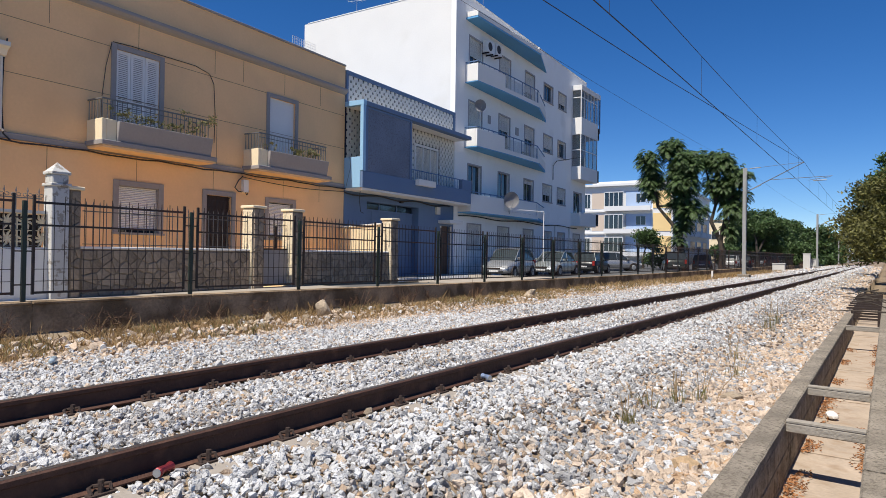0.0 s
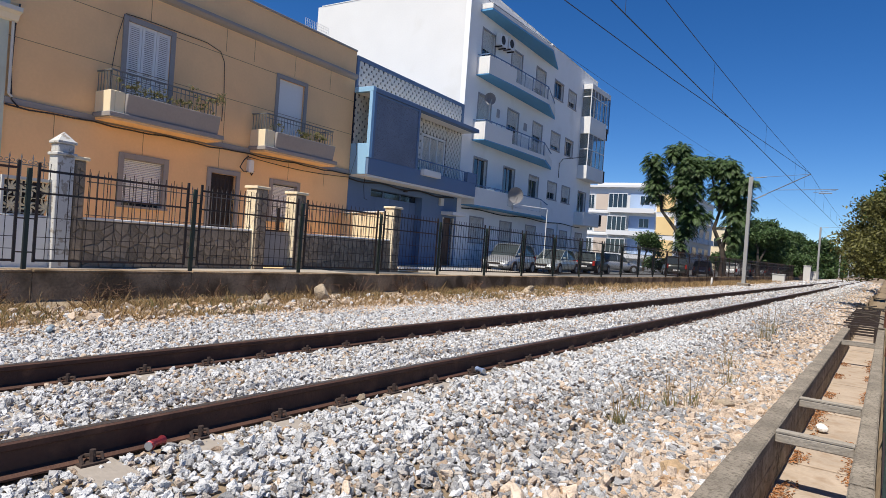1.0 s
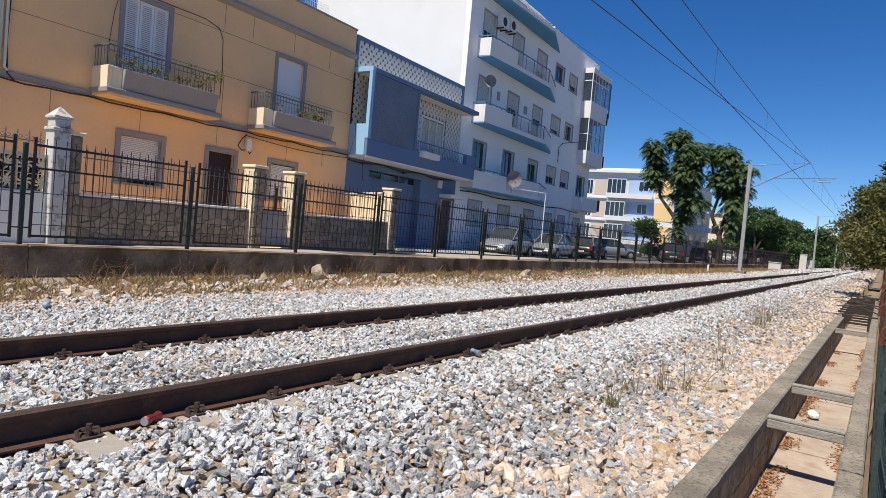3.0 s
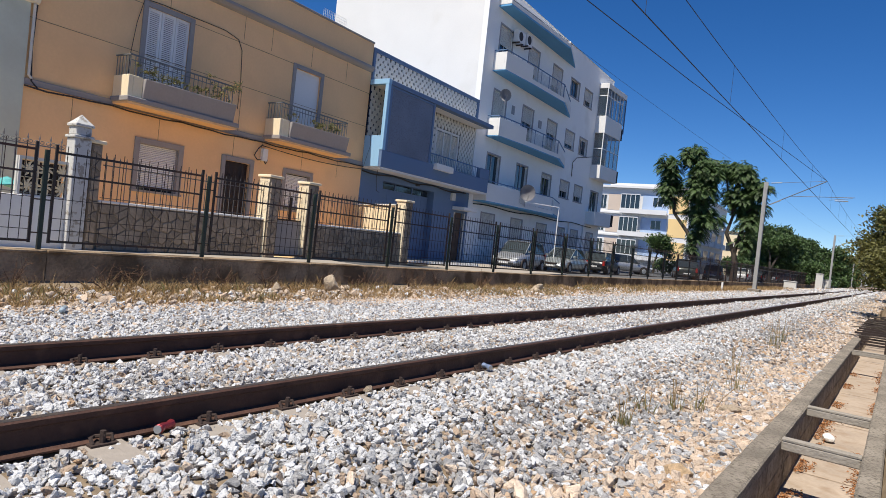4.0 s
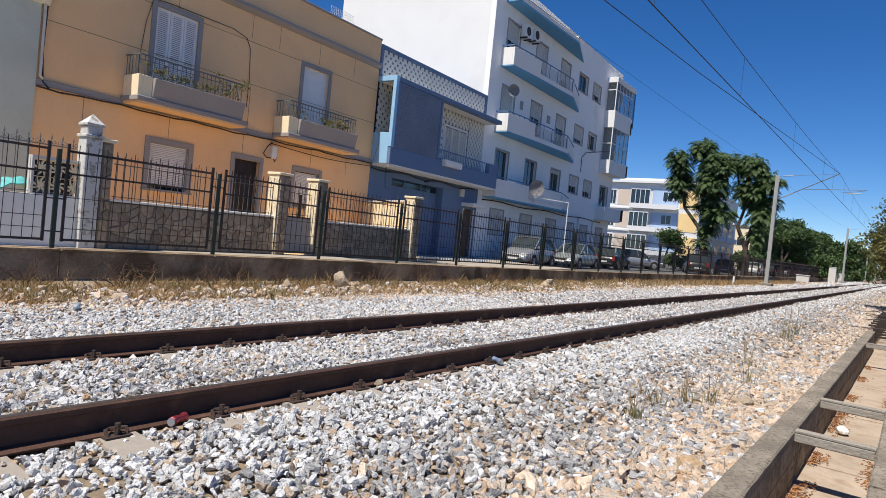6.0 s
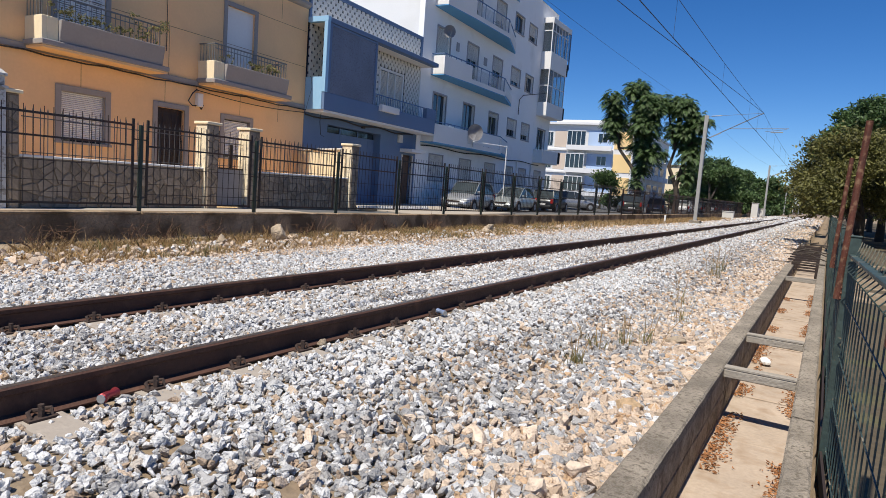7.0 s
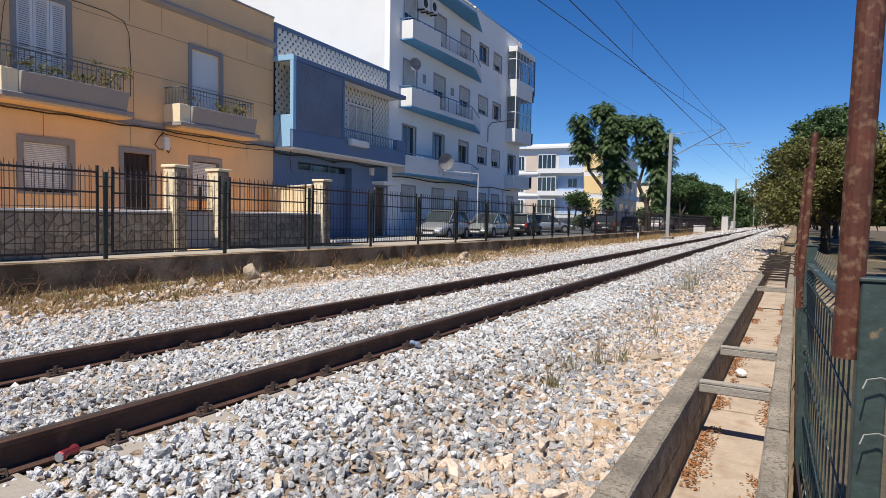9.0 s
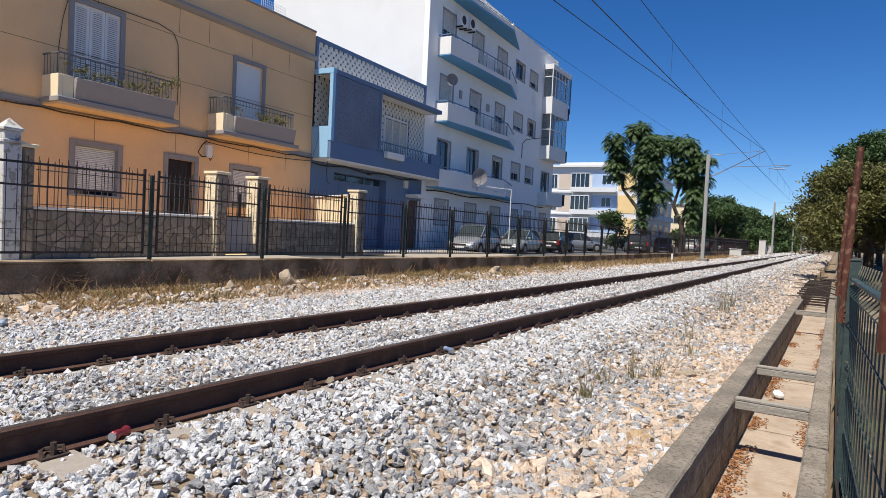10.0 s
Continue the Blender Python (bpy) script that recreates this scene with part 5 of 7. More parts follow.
# ---------------------------------------------------------------- gardens in front of the houses
def pillar(s0, s1, d0, d1, z1, cladding, label, pyramid=False):
    e = empty("gate_pillar", FRONT, label, "pillar", "garden pillars")
    bx("shaft", e, cladding, (d0, d1, s0, s1, -0.1, z1), bev=0.01)
    w = 0.05
    if pyramid:
        bx("collar", e, cladding, (d0 - 0.03, d1 + 0.03, s0 - 0.03, s1 + 0.03, z1 + 0.002, z1 + 0.06), bev=0.012)
        bx("neck", e, cladding, (d0 + 0.01, d1 - 0.01, s0 + 0.01, s1 - 0.01, z1 + 0.062, z1 + 0.22), bev=0.015)
        bx("upper_collar", e, cladding, (d0 - 0.02, d1 + 0.02, s0 - 0.02, s1 + 0.02, z1 + 0.222, z1 + 0.28), bev=0.01)
        bm = bmesh.new()
        b = [bm.verts.new(p) for p in ((d0, s0, z1 + 0.282), (d1, s0, z1 + 0.282), (d1, s1, z1 + 0.282), (d0, s1, z1 + 0.282))]
        t = bm.verts.new(((d0 + d1) / 2, (s0 + s1) / 2, z1 + 0.46))
        bm.faces.new(b)
        for i in range(4):
            bm.faces.new((b[i], b[(i + 1) % 4], t))
        part("pyramid_cap", bm, cladding, e)
    else:
        bx("cap", e, M["cream"], (d0 - w, d1 + w, s0 - w, s1 + w, z1 + 0.002, z1 + 0.07), bev=0.012, label="pale stone cap")
    return e


def cell_polygon(c, others, box):
    """Cell of a point among its neighbours, clipped to the box."""
    poly = [Vector((box[0], box[2])), Vector((box[1], box[2])), Vector((box[1], box[3])), Vector((box[0], box[3]))]
    for o in others:
        m, n = (c + o) / 2, (o - c).normalized()
        out = []
        for p, q in zip(poly, poly[1:] + poly[:1]):
            dp, dq = (p - m).dot(n), (q - m).dot(n)
            if dp <= 0:
                out.append(p)
            if dp * dq < 0:
                out.append(p.lerp(q, dp / (dp - dq)))
        poly = out
        if len(poly) < 3:
            return []
    return poly


def clad(parent, d, s0, s1, z0, z1, size, material, face="x", name="stone"):
    """Irregular flat stones with recessed joints between them."""
    ns, nz = max(1, round((s1 - s0) / size)), max(1, round((z1 - z0) / size))
    cs, cz = (s1 - s0) / ns, (z1 - z0) / nz
    pts = [Vector((s0 + (i + 0.5 + 0.42 * rng.uniform(-1, 1) + 0.25 * (j % 2)) * cs, z0 + (j + 0.5 + 0.42 * rng.uniform(-1, 1)) * cz)) for i in range(ns) for j in range(nz)]
    for c in pts:
        near = [o for o in pts if o is not c and (o - c).length < size * 3.2]
        poly = cell_polygon(c, near, (s0, s1, z0, z1))
        if len(poly) < 3:
            continue
        mid = sum(poly, Vector((0, 0))) / len(poly)
        r = sum((p - mid).length for p in poly) / len(poly)
        k0, k1 = 1 - 0.008 / r, 1 - 0.022 / r
        if k1 < 0.3:
            continue
        h = 0.018 + 0.012 * rng.random()
        rag = [1 - 0.05 * rng.random() for _ in poly]
        bm = bmesh.new()
        v0 = [bm.verts.new((0, *((p - mid) * k0 * g))) for p, g in zip(poly, rag)]
        v1 = [bm.verts.new((h + 0.006 * rng.normal() * 0.5, *((p - mid) * k1 * g))) for p, g in zip(poly, rag)]
        bm.faces.new(v1)
        for j in range(len(v0)):
            q = (j + 1) % len(v0)
            bm.faces.new((v0[j], v0[q], v1[q], v1[j]))
        o = new(name, mesh_of(name, bm, material))
        o.parent = parent
        o.location = (d, mid.x, mid.y) if face == "x" else (mid.x, d, mid.y)
        o.rotation_euler.z = 0 if face == "x" else -1.5708


SCROLL = {}


def spear_rail(s0, s1, d, z0, z1, step, mt, label, scrolls=False):
    e = empty("garden_railing", FRONT, label, "railing", "garden railings")
    bx("rail_bar", e, mt, (d - 0.01, d + 0.01, s0, s1, z1 - 0.215, z1 - 0.195))
    bx("rail_bar", e, mt, (d - 0.01, d + 0.01, s0, s1, z0 + 0.04, z0 + 0.055))
    bm = bmesh.new()
    boxv(bm, -0.006, 0.006, -0.006, 0.006, z0, z1 - 0.12)
    v = [bm.verts.new(p) for p in ((0, -0.016, z1 - 0.08), (0.010, 0, z1 - 0.08), (0, 0.016, z1 - 0.08), (-0.010, 0, z1 - 0.08), (0, 0, z1), (0, 0, z1 - 0.14))]
    for i in range(4):
        bm.faces.new((v[i], v[(i + 1) % 4], v[4]))
        bm.faces.new((v[(i + 1) % 4], v[i], v[5]))
    me = mesh_of("spear", bm, mt)
    s = s0 + step / 2
    while s < s1:
        o = new("spear", me)
        o.parent, o.location = e, (d, s, 0)
        if scrolls:
            bm = bmesh.new()
            for g in (-1, 1):
                tube(bm, [(0, g * (0.01 + 0.035 - 0.035 * math.cos(k * 0.9)), z1 - 0.15 - 0.03 * math.sin(k * 0.9)) for k in range(7)], 0.006, 4)
            o = new("scroll", SCROLL.setdefault("mesh", mesh_of("scroll", bm, mt)))
            o.parent, o.location = e, (d, s, 0)
        s += step


def gardens():
    D0, D1 = 3.62, 3.82
    w = empty("stone_garden_wall", FRONT, "low garden wall clad in grey crazy-paving stone", "wall", kind="structure")
    bx("wall_core", w, M["mortar"], (D0, D1, -12.1, -7.95, -0.2, 1.08), (D0, D1, -6.21, -2.15, -0.2, 1.08))
    bx("wall_coping", w, M["white"], (D0 - 0.02, D1 + 0.03, -12.1, -7.95, 1.082, 1.13), (D0 - 0.02, D1 + 0.03, -6.21, -2.15, 1.082, 1.13), bev=0.01)
    clad(w, D1, -12.08, -7.97, 0.14, 1.06, 0.21, M["stone"])
    clad(w, D1, -6.19, -2.17, 0.14, 1.06, 0.21, M["stone"])
    for s0, s1 in ((-7.94, -7.58), (-6.58, -6.22), (-2.14, -1.76)):
        p = pillar(s0, s1, 3.55, 3.93, 2.16, M["mortar"], "gate pillar clad in cream and grey stone with a pale cap")
        clad(p, 3.93, s0 + 0.01, s1 - 0.01, 0.14, 2.14, 0.19, M["stone"])
        bx("side_face", p, M["creamstone"], (3.555, 3.925, s0 - 0.02, s0 - 0.002, 0.14, 2.15), bev=0.004, label="cream stone side, patchy with grey joints")
    pillar(-12.68, -12.37, 3.65, 3.95, 2.24, M["flaky"], "flaking white pillar with a pyramid cap", True)
    p = pillar(-12.33, -12.13, 3.62, 3.90, 2.20, M["mortar"], "square pillar clad in grey stone beside the white one")
    clad(p, 3.90, -12.32, -12.14, 0.14, 2.18, 0.17, M["stone"])
    g = empty("garden_gate", FRONT, "grey-blue sheet metal garden gate, closed", "gate")
    bx("gate_leaf", g, M["band"], (3.70, 3.74, -7.56, -6.6, 0.18, 1.12), bev=0.008)
    bx("gate_frame", g, M["iron"], (3.69, 3.75, -7.57, -6.59, 1.122, 1.16), (3.69, 3.75, -7.02, -6.98, 1.162, 1.75))
    spear_rail(-12.0, -7.97, 3.72, 1.13, 2.03, 0.135, M["railgrey"], "weathered grey iron railing with spear points on stone wall")
    spear_rail(-6.19, -2.17, 3.72, 1.13, 2.03, 0.135, M["railgrey"], "weathered grey iron railing with spear points on stone wall")
    spear_rail(-7.55, -6.62, 3.72, 1.16, 1.98, 0.135, M["railgrey"], "weathered grey iron railing over the garden gate")
    w = empty("white_garden_wall", FRONT, "white rendered low garden wall", "wall", kind="structure")
    bx("wall_core", w, M["white"], (D0, D1, -26, -12.52, -0.2, 1.08), bev=0.01)
    lt = empty("lattice_block_panel", FRONT, "pierced concrete lattice blocks on the white wall", "screen")
    bx("panel_frame", lt, M["oldwhite"], (3.66, 3.80, -13.46, -12.60, 1.082, 1.10), (3.66, 3.80, -13.46, -12.60, 1.72, 1.77), (3.66, 3.80, -13.50, -13.46, 1.082, 1.77))
    # added dark sheet: paints the shade seen through the pierced blocks
    bx("shade_board", lt, M["iron"], (3.60, 3.62, -13.46, -12.70, 1.09, 1.70), label="added dark sheet standing for the shade behind the pierced blocks")
    for i in range(3):
        for j in range(2):
            bm = bmesh.new()
            c = Vector((3.73, -13.315 + i * 0.285, 1.255 + j * 0.31))
            for k in range(4):
                a = k * math.pi / 4 + 0.39
                dv = Vector((0, math.cos(a), math.sin(a))) * 0.155
                for sgn in (-1, 1):
                    m = c + dv * 0.55 * sgn + Vector((0, -dv.z, dv.y)) * 0.16 * sgn
                    tube(bm, [c, m, c + dv * sgn], [0.016, 0.024, 0.010], 5)
            boxv(bm, 3.69, 3.77, c.y - 0.142, c.y - 0.128, c.z - 0.15, c.z + 0.15)
            boxv(bm, 3.69, 3.77, c.y - 0.142, c.y + 0.142, c.z + 0.142, c.z + 0.154)
            part("lattice_block", bm, M["cream"], lt)
    spear_rail(-26, -12.75, 3.72, 1.082, 2.20, 0.19, M["palerail"], "pale grey railing with ornate spear points", True)
    bm = bmesh.new()
    bmesh.ops.create_grid(bm, x_segments=16, y_segments=8, size=0.5)
    for v in bm.verts:
        v.co = Vector((3.2 + v.co.y * 0.7, -13.48 + v.co.x * 0.95, 1.16 + 0.20 * math.cos(v.co.x * 2.8) - 0.22 * abs(v.co.y) + 0.05 * noise.noise(v.co * 6)))
    bmesh.ops.solidify(bm, geom=bm.faces[:], thickness=0.02)
    tp = empty("covered_bench", FRONT, "faded turquoise plastic sheet draped behind the white wall", "cover")
    part("cover_sheet", bm, mat("turquoise_sheet", (0.10, 0.42, 0.42), 0.5, var=0.1), tp)
    bx("support", tp, M["wood"], (3.0, 3.4, -13.9, -13.1, 0.13, 1.0))
    # slanting cream wall between the gardens
    pw = empty("party_wall", FRONT @ Matrix.Translation((0.02, -0.12, 0)) @ Matrix.Rotation(math.atan2(-1.95, 3.55), 4, "Z"), "sunlit cream wall between two front gardens", "wall", kind="structure")
    bx("wall_core", pw, M["cream"], (0.05, 4.0, -0.1, 0.1, -0.2, 2.02), bev=0.01)
    bx("wall_coping", pw, M["white"], (0.05, 4.0, -0.14, 0.14, 2.022, 2.07), bev=0.008)
    yd = empty("garden_paving", FRONT, "pale tiled front garden floor", "paving", kind="structure")
    bx("terracotta_paving", yd, M["terra"], (0.01, 3.6, -26, -0.01, 0.05, 0.135))
    bx("paving", yd, M["pave"], (0.01, 5.6, 0.0, 8.5, -0.3, 0.06))
    gb = empty("low_gate", FRONT, "low white slatted gate in front of the blue house", "gate")
    for i in range(30):
        bx("slat", gb, M["shutter"], (4.0, 4.03, -1.8 + i * 0.16, -1.69 + i * 0.16, 0.12, 0.24))
    bx("gate_rail", gb, M["shutter"], (4.032, 4.05, -1.85, 3.0, 0.13, 0.16))


gardens()


# ---------------------------------------------------------------- parked cars
def car(at, heading, paint, length=3.9, width=1.7, height=1.48, label="", kind="hatch"):
    e = empty("car", pose(at[0], at[1], street_z(at[1]), 0, 0, heading), label, "car", "parked cars")
    L, W, H = length / 2, width / 2, height
    belt = H * 0.635

    hood = belt * (0.90 if kind != "sedan" else 0.86)
    tail = 1.0 if kind == "hatch" else 0.94
    bm = bmesh.new()
    rings = []
    for fx, fw, z0, z1 in ((-1.0, 0.66, 0.38, belt * 0.66), (-0.975, 0.84, 0.28, belt * 0.88 * tail), (-0.90, 0.93, 0.22, belt * 0.98 * tail), (-0.72, 0.98, 0.20, belt * tail), (-0.3, 1.0, 0.19, belt * 1.01), (0.1, 1.0, 0.19, belt * 1.0), (0.44, 1.0, 0.19, belt * 0.97),
                       (0.62, 0.99, 0.20, hood * 0.98), (0.80, 0.95, 0.21, hood * 0.87), (0.92, 0.88, 0.23, hood * 0.74), (0.975, 0.76, 0.27, hood * 0.62), (1.0, 0.58, 0.33, hood * 0.52)):
        ring = []
        for k in range(16):
            c, s = math.cos(k * math.pi / 8 + 0.196), math.sin(k * math.pi / 8 + 0.196)
            yy = math.copysign(abs(c) ** 0.35, c) * W * fw * (1 - 0.07 * max(0.0, s))
            ring.append(bm.verts.new((fx * L, yy, (z0 + z1) / 2 + (z1 - z0) / 2 * math.copysign(abs(s) ** 0.5, s))))
        rings.append(ring)
    for r0, r1 in zip(rings, rings[1:]):
        for k in range(16):
            bm.faces.new((r0[k], r0[(k + 1) % 16], r1[(k + 1) % 16], r1[k]))
    bm.faces.new(rings[0][::-1])
    bm.faces.new(rings[-1])
    bmesh.ops.recalc_face_normals(bm, faces=bm.faces)
    part("body", bm, paint, e, smooth=True)
    rear = -L + (0.12 if kind == "hatch" else 0.7)
    bm = bmesh.new()
    c = [(rear, W - 0.12, belt - 0.05), (rear + 0.14, W - 0.17, belt + 0.2), (rear + 0.35, W - 0.25, H - 0.06), (rear + 0.6, W - 0.24, H - 0.01), (L * 0.0, W - 0.22, H - 0.005), (L * 0.14, W - 0.2, H - 0.09), (L * 0.49, W - 0.13, belt - 0.06)]
    ring = []
    for x, h, z in c:
        ring.append((bm.verts.new((x, -h, z)), bm.verts.new((x, h, z))))
    for (a, b), (d, f) in zip(ring, ring[1:]):
        bm.faces.new((a, b, f, d))
    bm.faces.new([r[0] for r in ring])
    bm.faces.new([r[1] for r in ring][::-1])
    bm.faces.new((ring[0][0], ring[-1][0], ring[-1][1], ring[0][1]))
    bevel(bm, 0.02)
    part("glasshouse", bm, M["carglass"], e, "dark car windows")
    bm = bmesh.new()
    strips = []
    for x, h, z in ((rear + 0.30, W - 0.24, H - 0.075), (rear + 0.6, W - 0.225, H - 0.01), (L * 0.0, W - 0.205, H - 0.004), (L * 0.12, W - 0.195, H - 0.065)):
        strips.append([bm.verts.new((x, h * g, z + 0.03 * (1 - g * g))) for g in (-1, -0.9, -0.5, 0, 0.5, 0.9, 1)])
    for r0, r1 in zip(strips, strips[1:]):
        for k in range(6):
            bm.faces.new((r0[k], r0[k + 1], r1[k + 1], r1[k]))
    bmesh.ops.solidify(bm, geom=bm.faces[:], thickness=0.02)
    bmesh.ops.recalc_face_normals(bm, faces=bm.faces)
    part("roof", bm, paint, e)
    for s in (-1, 1):
        for (x0, z0, h0), (x1, z1, h1) in (((L * 0.49, belt - 0.04, W - 0.12), (L * 0.12, H - 0.06, W - 0.20)), ((rear, belt, W - 0.085), (rear + 0.34, H - 0.03, W - 0.235)), ((-0.05, belt, W - 0.09), (-0.12, H - 0.01, W - 0.225))):
            bm = bmesh.new()
            tube(bm, [(x0, s * h0, z0 - 0.02), (x1, s * h1, z1)], 0.026, 6)
            part("pillar", bm, paint, e)
        bm = bmesh.new()
        boxv(bm, L * 0.34, L * 0.34 + 0.13, s * (W + 0.02) - 0.08, s * (W + 0.02) + 0.08, belt - 0.02, belt + 0.1)
        bevel(bm, 0.02)
        part("wing_mirror", bm, paint, e)
        bm = bmesh.new()
        boxv(bm, L - 0.30, L - 0.05, s * W * 0.66 - 0.17, s * W * 0.66 + 0.17, hood * 0.56, hood * 0.74)
        bevel(bm, 0.03)
        part("headlight", bm, mat("lamp_glass", (0.6, 0.62, 0.64), 0.15), e, "clear headlight")
        bm = bmesh.new()
        boxv(bm, -L - 0.01, -L + 0.16, s * W * 0.78 - 0.08, s * W * 0.78 + 0.08, belt * 0.62, belt * 0.95)
        bevel(bm, 0.02)
        part("tail_light", bm, mat("red_lamp", (0.35, 0.02, 0.015), 0.25), e, "red tail light")
        for x in (-L * 0.64, L * 0.62):
            bm = bmesh.new()
            tube(bm, [(x, s * (W - 0.25), 0.31), (x, s * (W + 0.004), 0.31)], 0.345, 20)
            part("wheel_arch", bm, M["iron"], e, "dark wheel arch")
            wh = new("wheel")
            wh.parent = e
            bm = bmesh.new()
            tube(bm, [(x, s * (W - 0.20), 0.30), (x, s * (W - 0.17), 0.30), (x, s * (W - 0.01), 0.30), (x, s * (W + 0.012), 0.30)], [0.27, 0.30, 0.30, 0.27], 20)
            part("tyre", bm, mat("tyre_rubber", (0.02, 0.02, 0.02), 0.8), wh)
            bm = bmesh.new()
            tube(bm, [(x, s * (W + 0.0), 0.30), (x, s * (W + 0.02), 0.30)], [0.20, 0.17], 14)
            part("rim", bm, M["galv"], wh)
    trim = mat("bumper_trim", (0.04, 0.04, 0.042), 0.6)
    bx("bumper", e, trim, (L - 0.12, L + 0.012, -W * 0.62, W * 0.62, 0.30, 0.40), bev=0.01)
    bx("bumper", e, trim, (-L - 0.012, -L + 0.1, -W * 0.7, W * 0.7, 0.34, 0.44), bev=0.01)
    bx("grille", e, M["iron"], (L - 0.1, L + 0.006, -W * 0.4, W * 0.4, 0.46, 0.54))
    bx("number_plate", e, M["shutter"], (L + 0.014, L + 0.02, -0.26, 0.26, 0.33, 0.42))
    bx("number_plate", e, M["shutter"], (-L - 0.02, -L - 0.014, -0.26, 0.26, 0.46, 0.56))


def paint(name, col, metal=0.6):
    return mat(name, col, 0.3, metal, var=0.03, bump=0.0)


silver, grey2, black, dgreen, white_p, bluep = (paint("silver_paint", (0.42, 0.43, 0.45)), paint("pale_grey_paint", (0.45, 0.48, 0.47)), paint("black_paint", (0.02, 0.022, 0.026), 0.2),
                                               paint("dark_green_paint", (0.03, 0.04, 0.035), 0.2), paint("white_paint", (0.7, 0.7, 0.7), 0.0), paint("dark_blue_paint", (0.04, 0.06, 0.11), 0.3))
car((-16.3, 28.3), -84, silver, 3.8, 1.7, 1.52, "silver hatchback parked with its nose to the tracks")
car((-16.2, 33.6), -86, grey2, 4.3, 1.72, 1.42, "pale grey saloon parked beside the hatchback", "sedan")
car((-16.2, 39.2), 97, black, 4.0, 1.7, 1.42, "black hatchback parked tail outwards")
car((-18.2, 49.0), 38, silver, 4.1, 1.72, 1.46, "silver hatchback parked sideways on the street")
car((-14.6, 53.0), 110, dgreen, 4.2, 1.8, 1.62, "dark estate car parked behind the fence")
car((-14.4, 62.0), 100, bluep, 4.1, 1.7, 1.45, "dark blue hatchback parked behind the fence")
for i, (q, c) in enumerate(((72, white_p), (79, black), (88, silver), (98, bluep), (108, white_p))):
    car((-13.8, q), 95 + i * 5, c, 4.1, 1.7, 1.46, ("white", "black", "silver", "dark blue", "white")[i] + " hatchback parked far along the street")


# ---------------------------------------------------------------- far buildings
def far_block():
    m = Matrix.Translation((-26.2, 94.7, 0)) @ Matrix.Rotation(radians(4), 4, "Z")
    e = empty("far_apartment_block", m, "white and yellow four-storey apartment block with pale blue loggias", "apartment building")
    paleblue = mat("pale_blue_render", (0.40, 0.52, 0.72), 0.9, var=0.05)
    warm = mat("pale_yellow_render", (0.80, 0.58, 0.28), 0.9, var=0.05)
    beige = mat("beige_render", (0.60, 0.50, 0.42), 0.9, var=0.05)
    top = 12.0
    bx("front_wall", e, M["farwhite"], (-14, 0, 0.0, 34, -0.5, top))
    bx("roof_slab", e, M["farwhite"], (-14.3, 0.3, -0.6, 34.2, top, top + 0.35), (-13, -4, 2, 20, top + 0.36, top + 1.0))
    # near end wall: yellow strip, blue loggias, beige strip
    for z in (1.4, 4.9, 8.4):
        bx("yellow_panel", e, warm, (-2.9, -0.25, -0.06, -0.002, z, z + 2.75), label="yellow rendered panel")
        bx("blue_panel", e, paleblue, (-7.0, -3.1, -0.05, -0.002, z + 0.1, z + 2.7), label="pale blue loggia wall")
        bx("beige_panel", e, beige, (-12.4, -10.2, -0.05, -0.002, z + 0.1, z + 2.6), label="beige rendered panel")
        w = new("window")
        w.parent = e
        bx("pane", w, M["glass"], (-5.4, -4.0, -0.09, -0.052, z + 1.0, z + 2.3))
        bx("window_frame", w, M["shutter"], (-5.45, -5.4, -0.1, -0.052, z + 0.95, z + 2.35), (-4.0, -3.95, -0.1, -0.052, z + 0.95, z + 2.35), (-4.75, -4.68, -0.11, -0.052, z + 1.0, z + 2.3))
        bl = new("balcony")
        bl.parent = e
        bx("balcony_slab", bl, M["farwhite"], (-10.1, -3.0, -1.3, -0.06, z - 0.35, z - 0.15))
        bx("balcony_parapet", bl, M["farwhite"], (-10.1, -3.0, -1.3, -1.18, z - 0.15, z + 0.35))
        bx("glazing", bl, M["glass"], (-10.0, -7.1, -1.15, -1.1, z + 0.4, z + 2.5))
        bm = bmesh.new()
        for i in range(5):
            boxv(bm, -10.05 + i * 0.72, -9.97 + i * 0.72, -1.22, -1.152, z + 0.35, z + 2.6)
        boxv(bm, -10.05, -7.1, -1.22, -1.151, z + 2.5, z + 2.62)
        part("glazing_bar", bm, M["farwhite"], bl)
        w = new("window")
        w.parent = e
        bx("pane", w, M["glass"], (-13.6, -12.7, -0.05, -0.002, z + 0.3, z + 2.4))
        bx("window_frame", w, M["shutter"], (-13.68, -13.6, -0.1, -0.002, z + 0.2, z + 2.5), (-12.7, -12.62, -0.1, -0.002, z + 0.2, z + 2.5), (-13.6, -12.7, -0.1, -0.002, z + 2.4, z + 2.5), (-13.18, -13.12, -0.1, -0.051, z + 0.3, z + 2.4))
        bx("string_course", e, M["farwhite"], (-14.02, -10.2, -0.25, -0.002, z - 0.45, z - 0.2))
        # street side
        for i in range(5):
            y = 1.5 + i * 6.2
            w = new("window")
            w.parent = e
            bx("pane", w, M["glass"], (0.002, 0.05, y, y + 4.2, z + 0.6, z + 2.3))
            for k in range(5):
                bx("mullion", w, M["shutter"], (0.052, 0.1, y + k * 1.03, y + k * 1.03 + 0.09, z + 0.6, z + 2.3))
            bx("balcony_parapet", e, M["farwhite"], (0.002, 0.9, y - 0.3, y + 4.5, z - 0.4, z + 0.5))
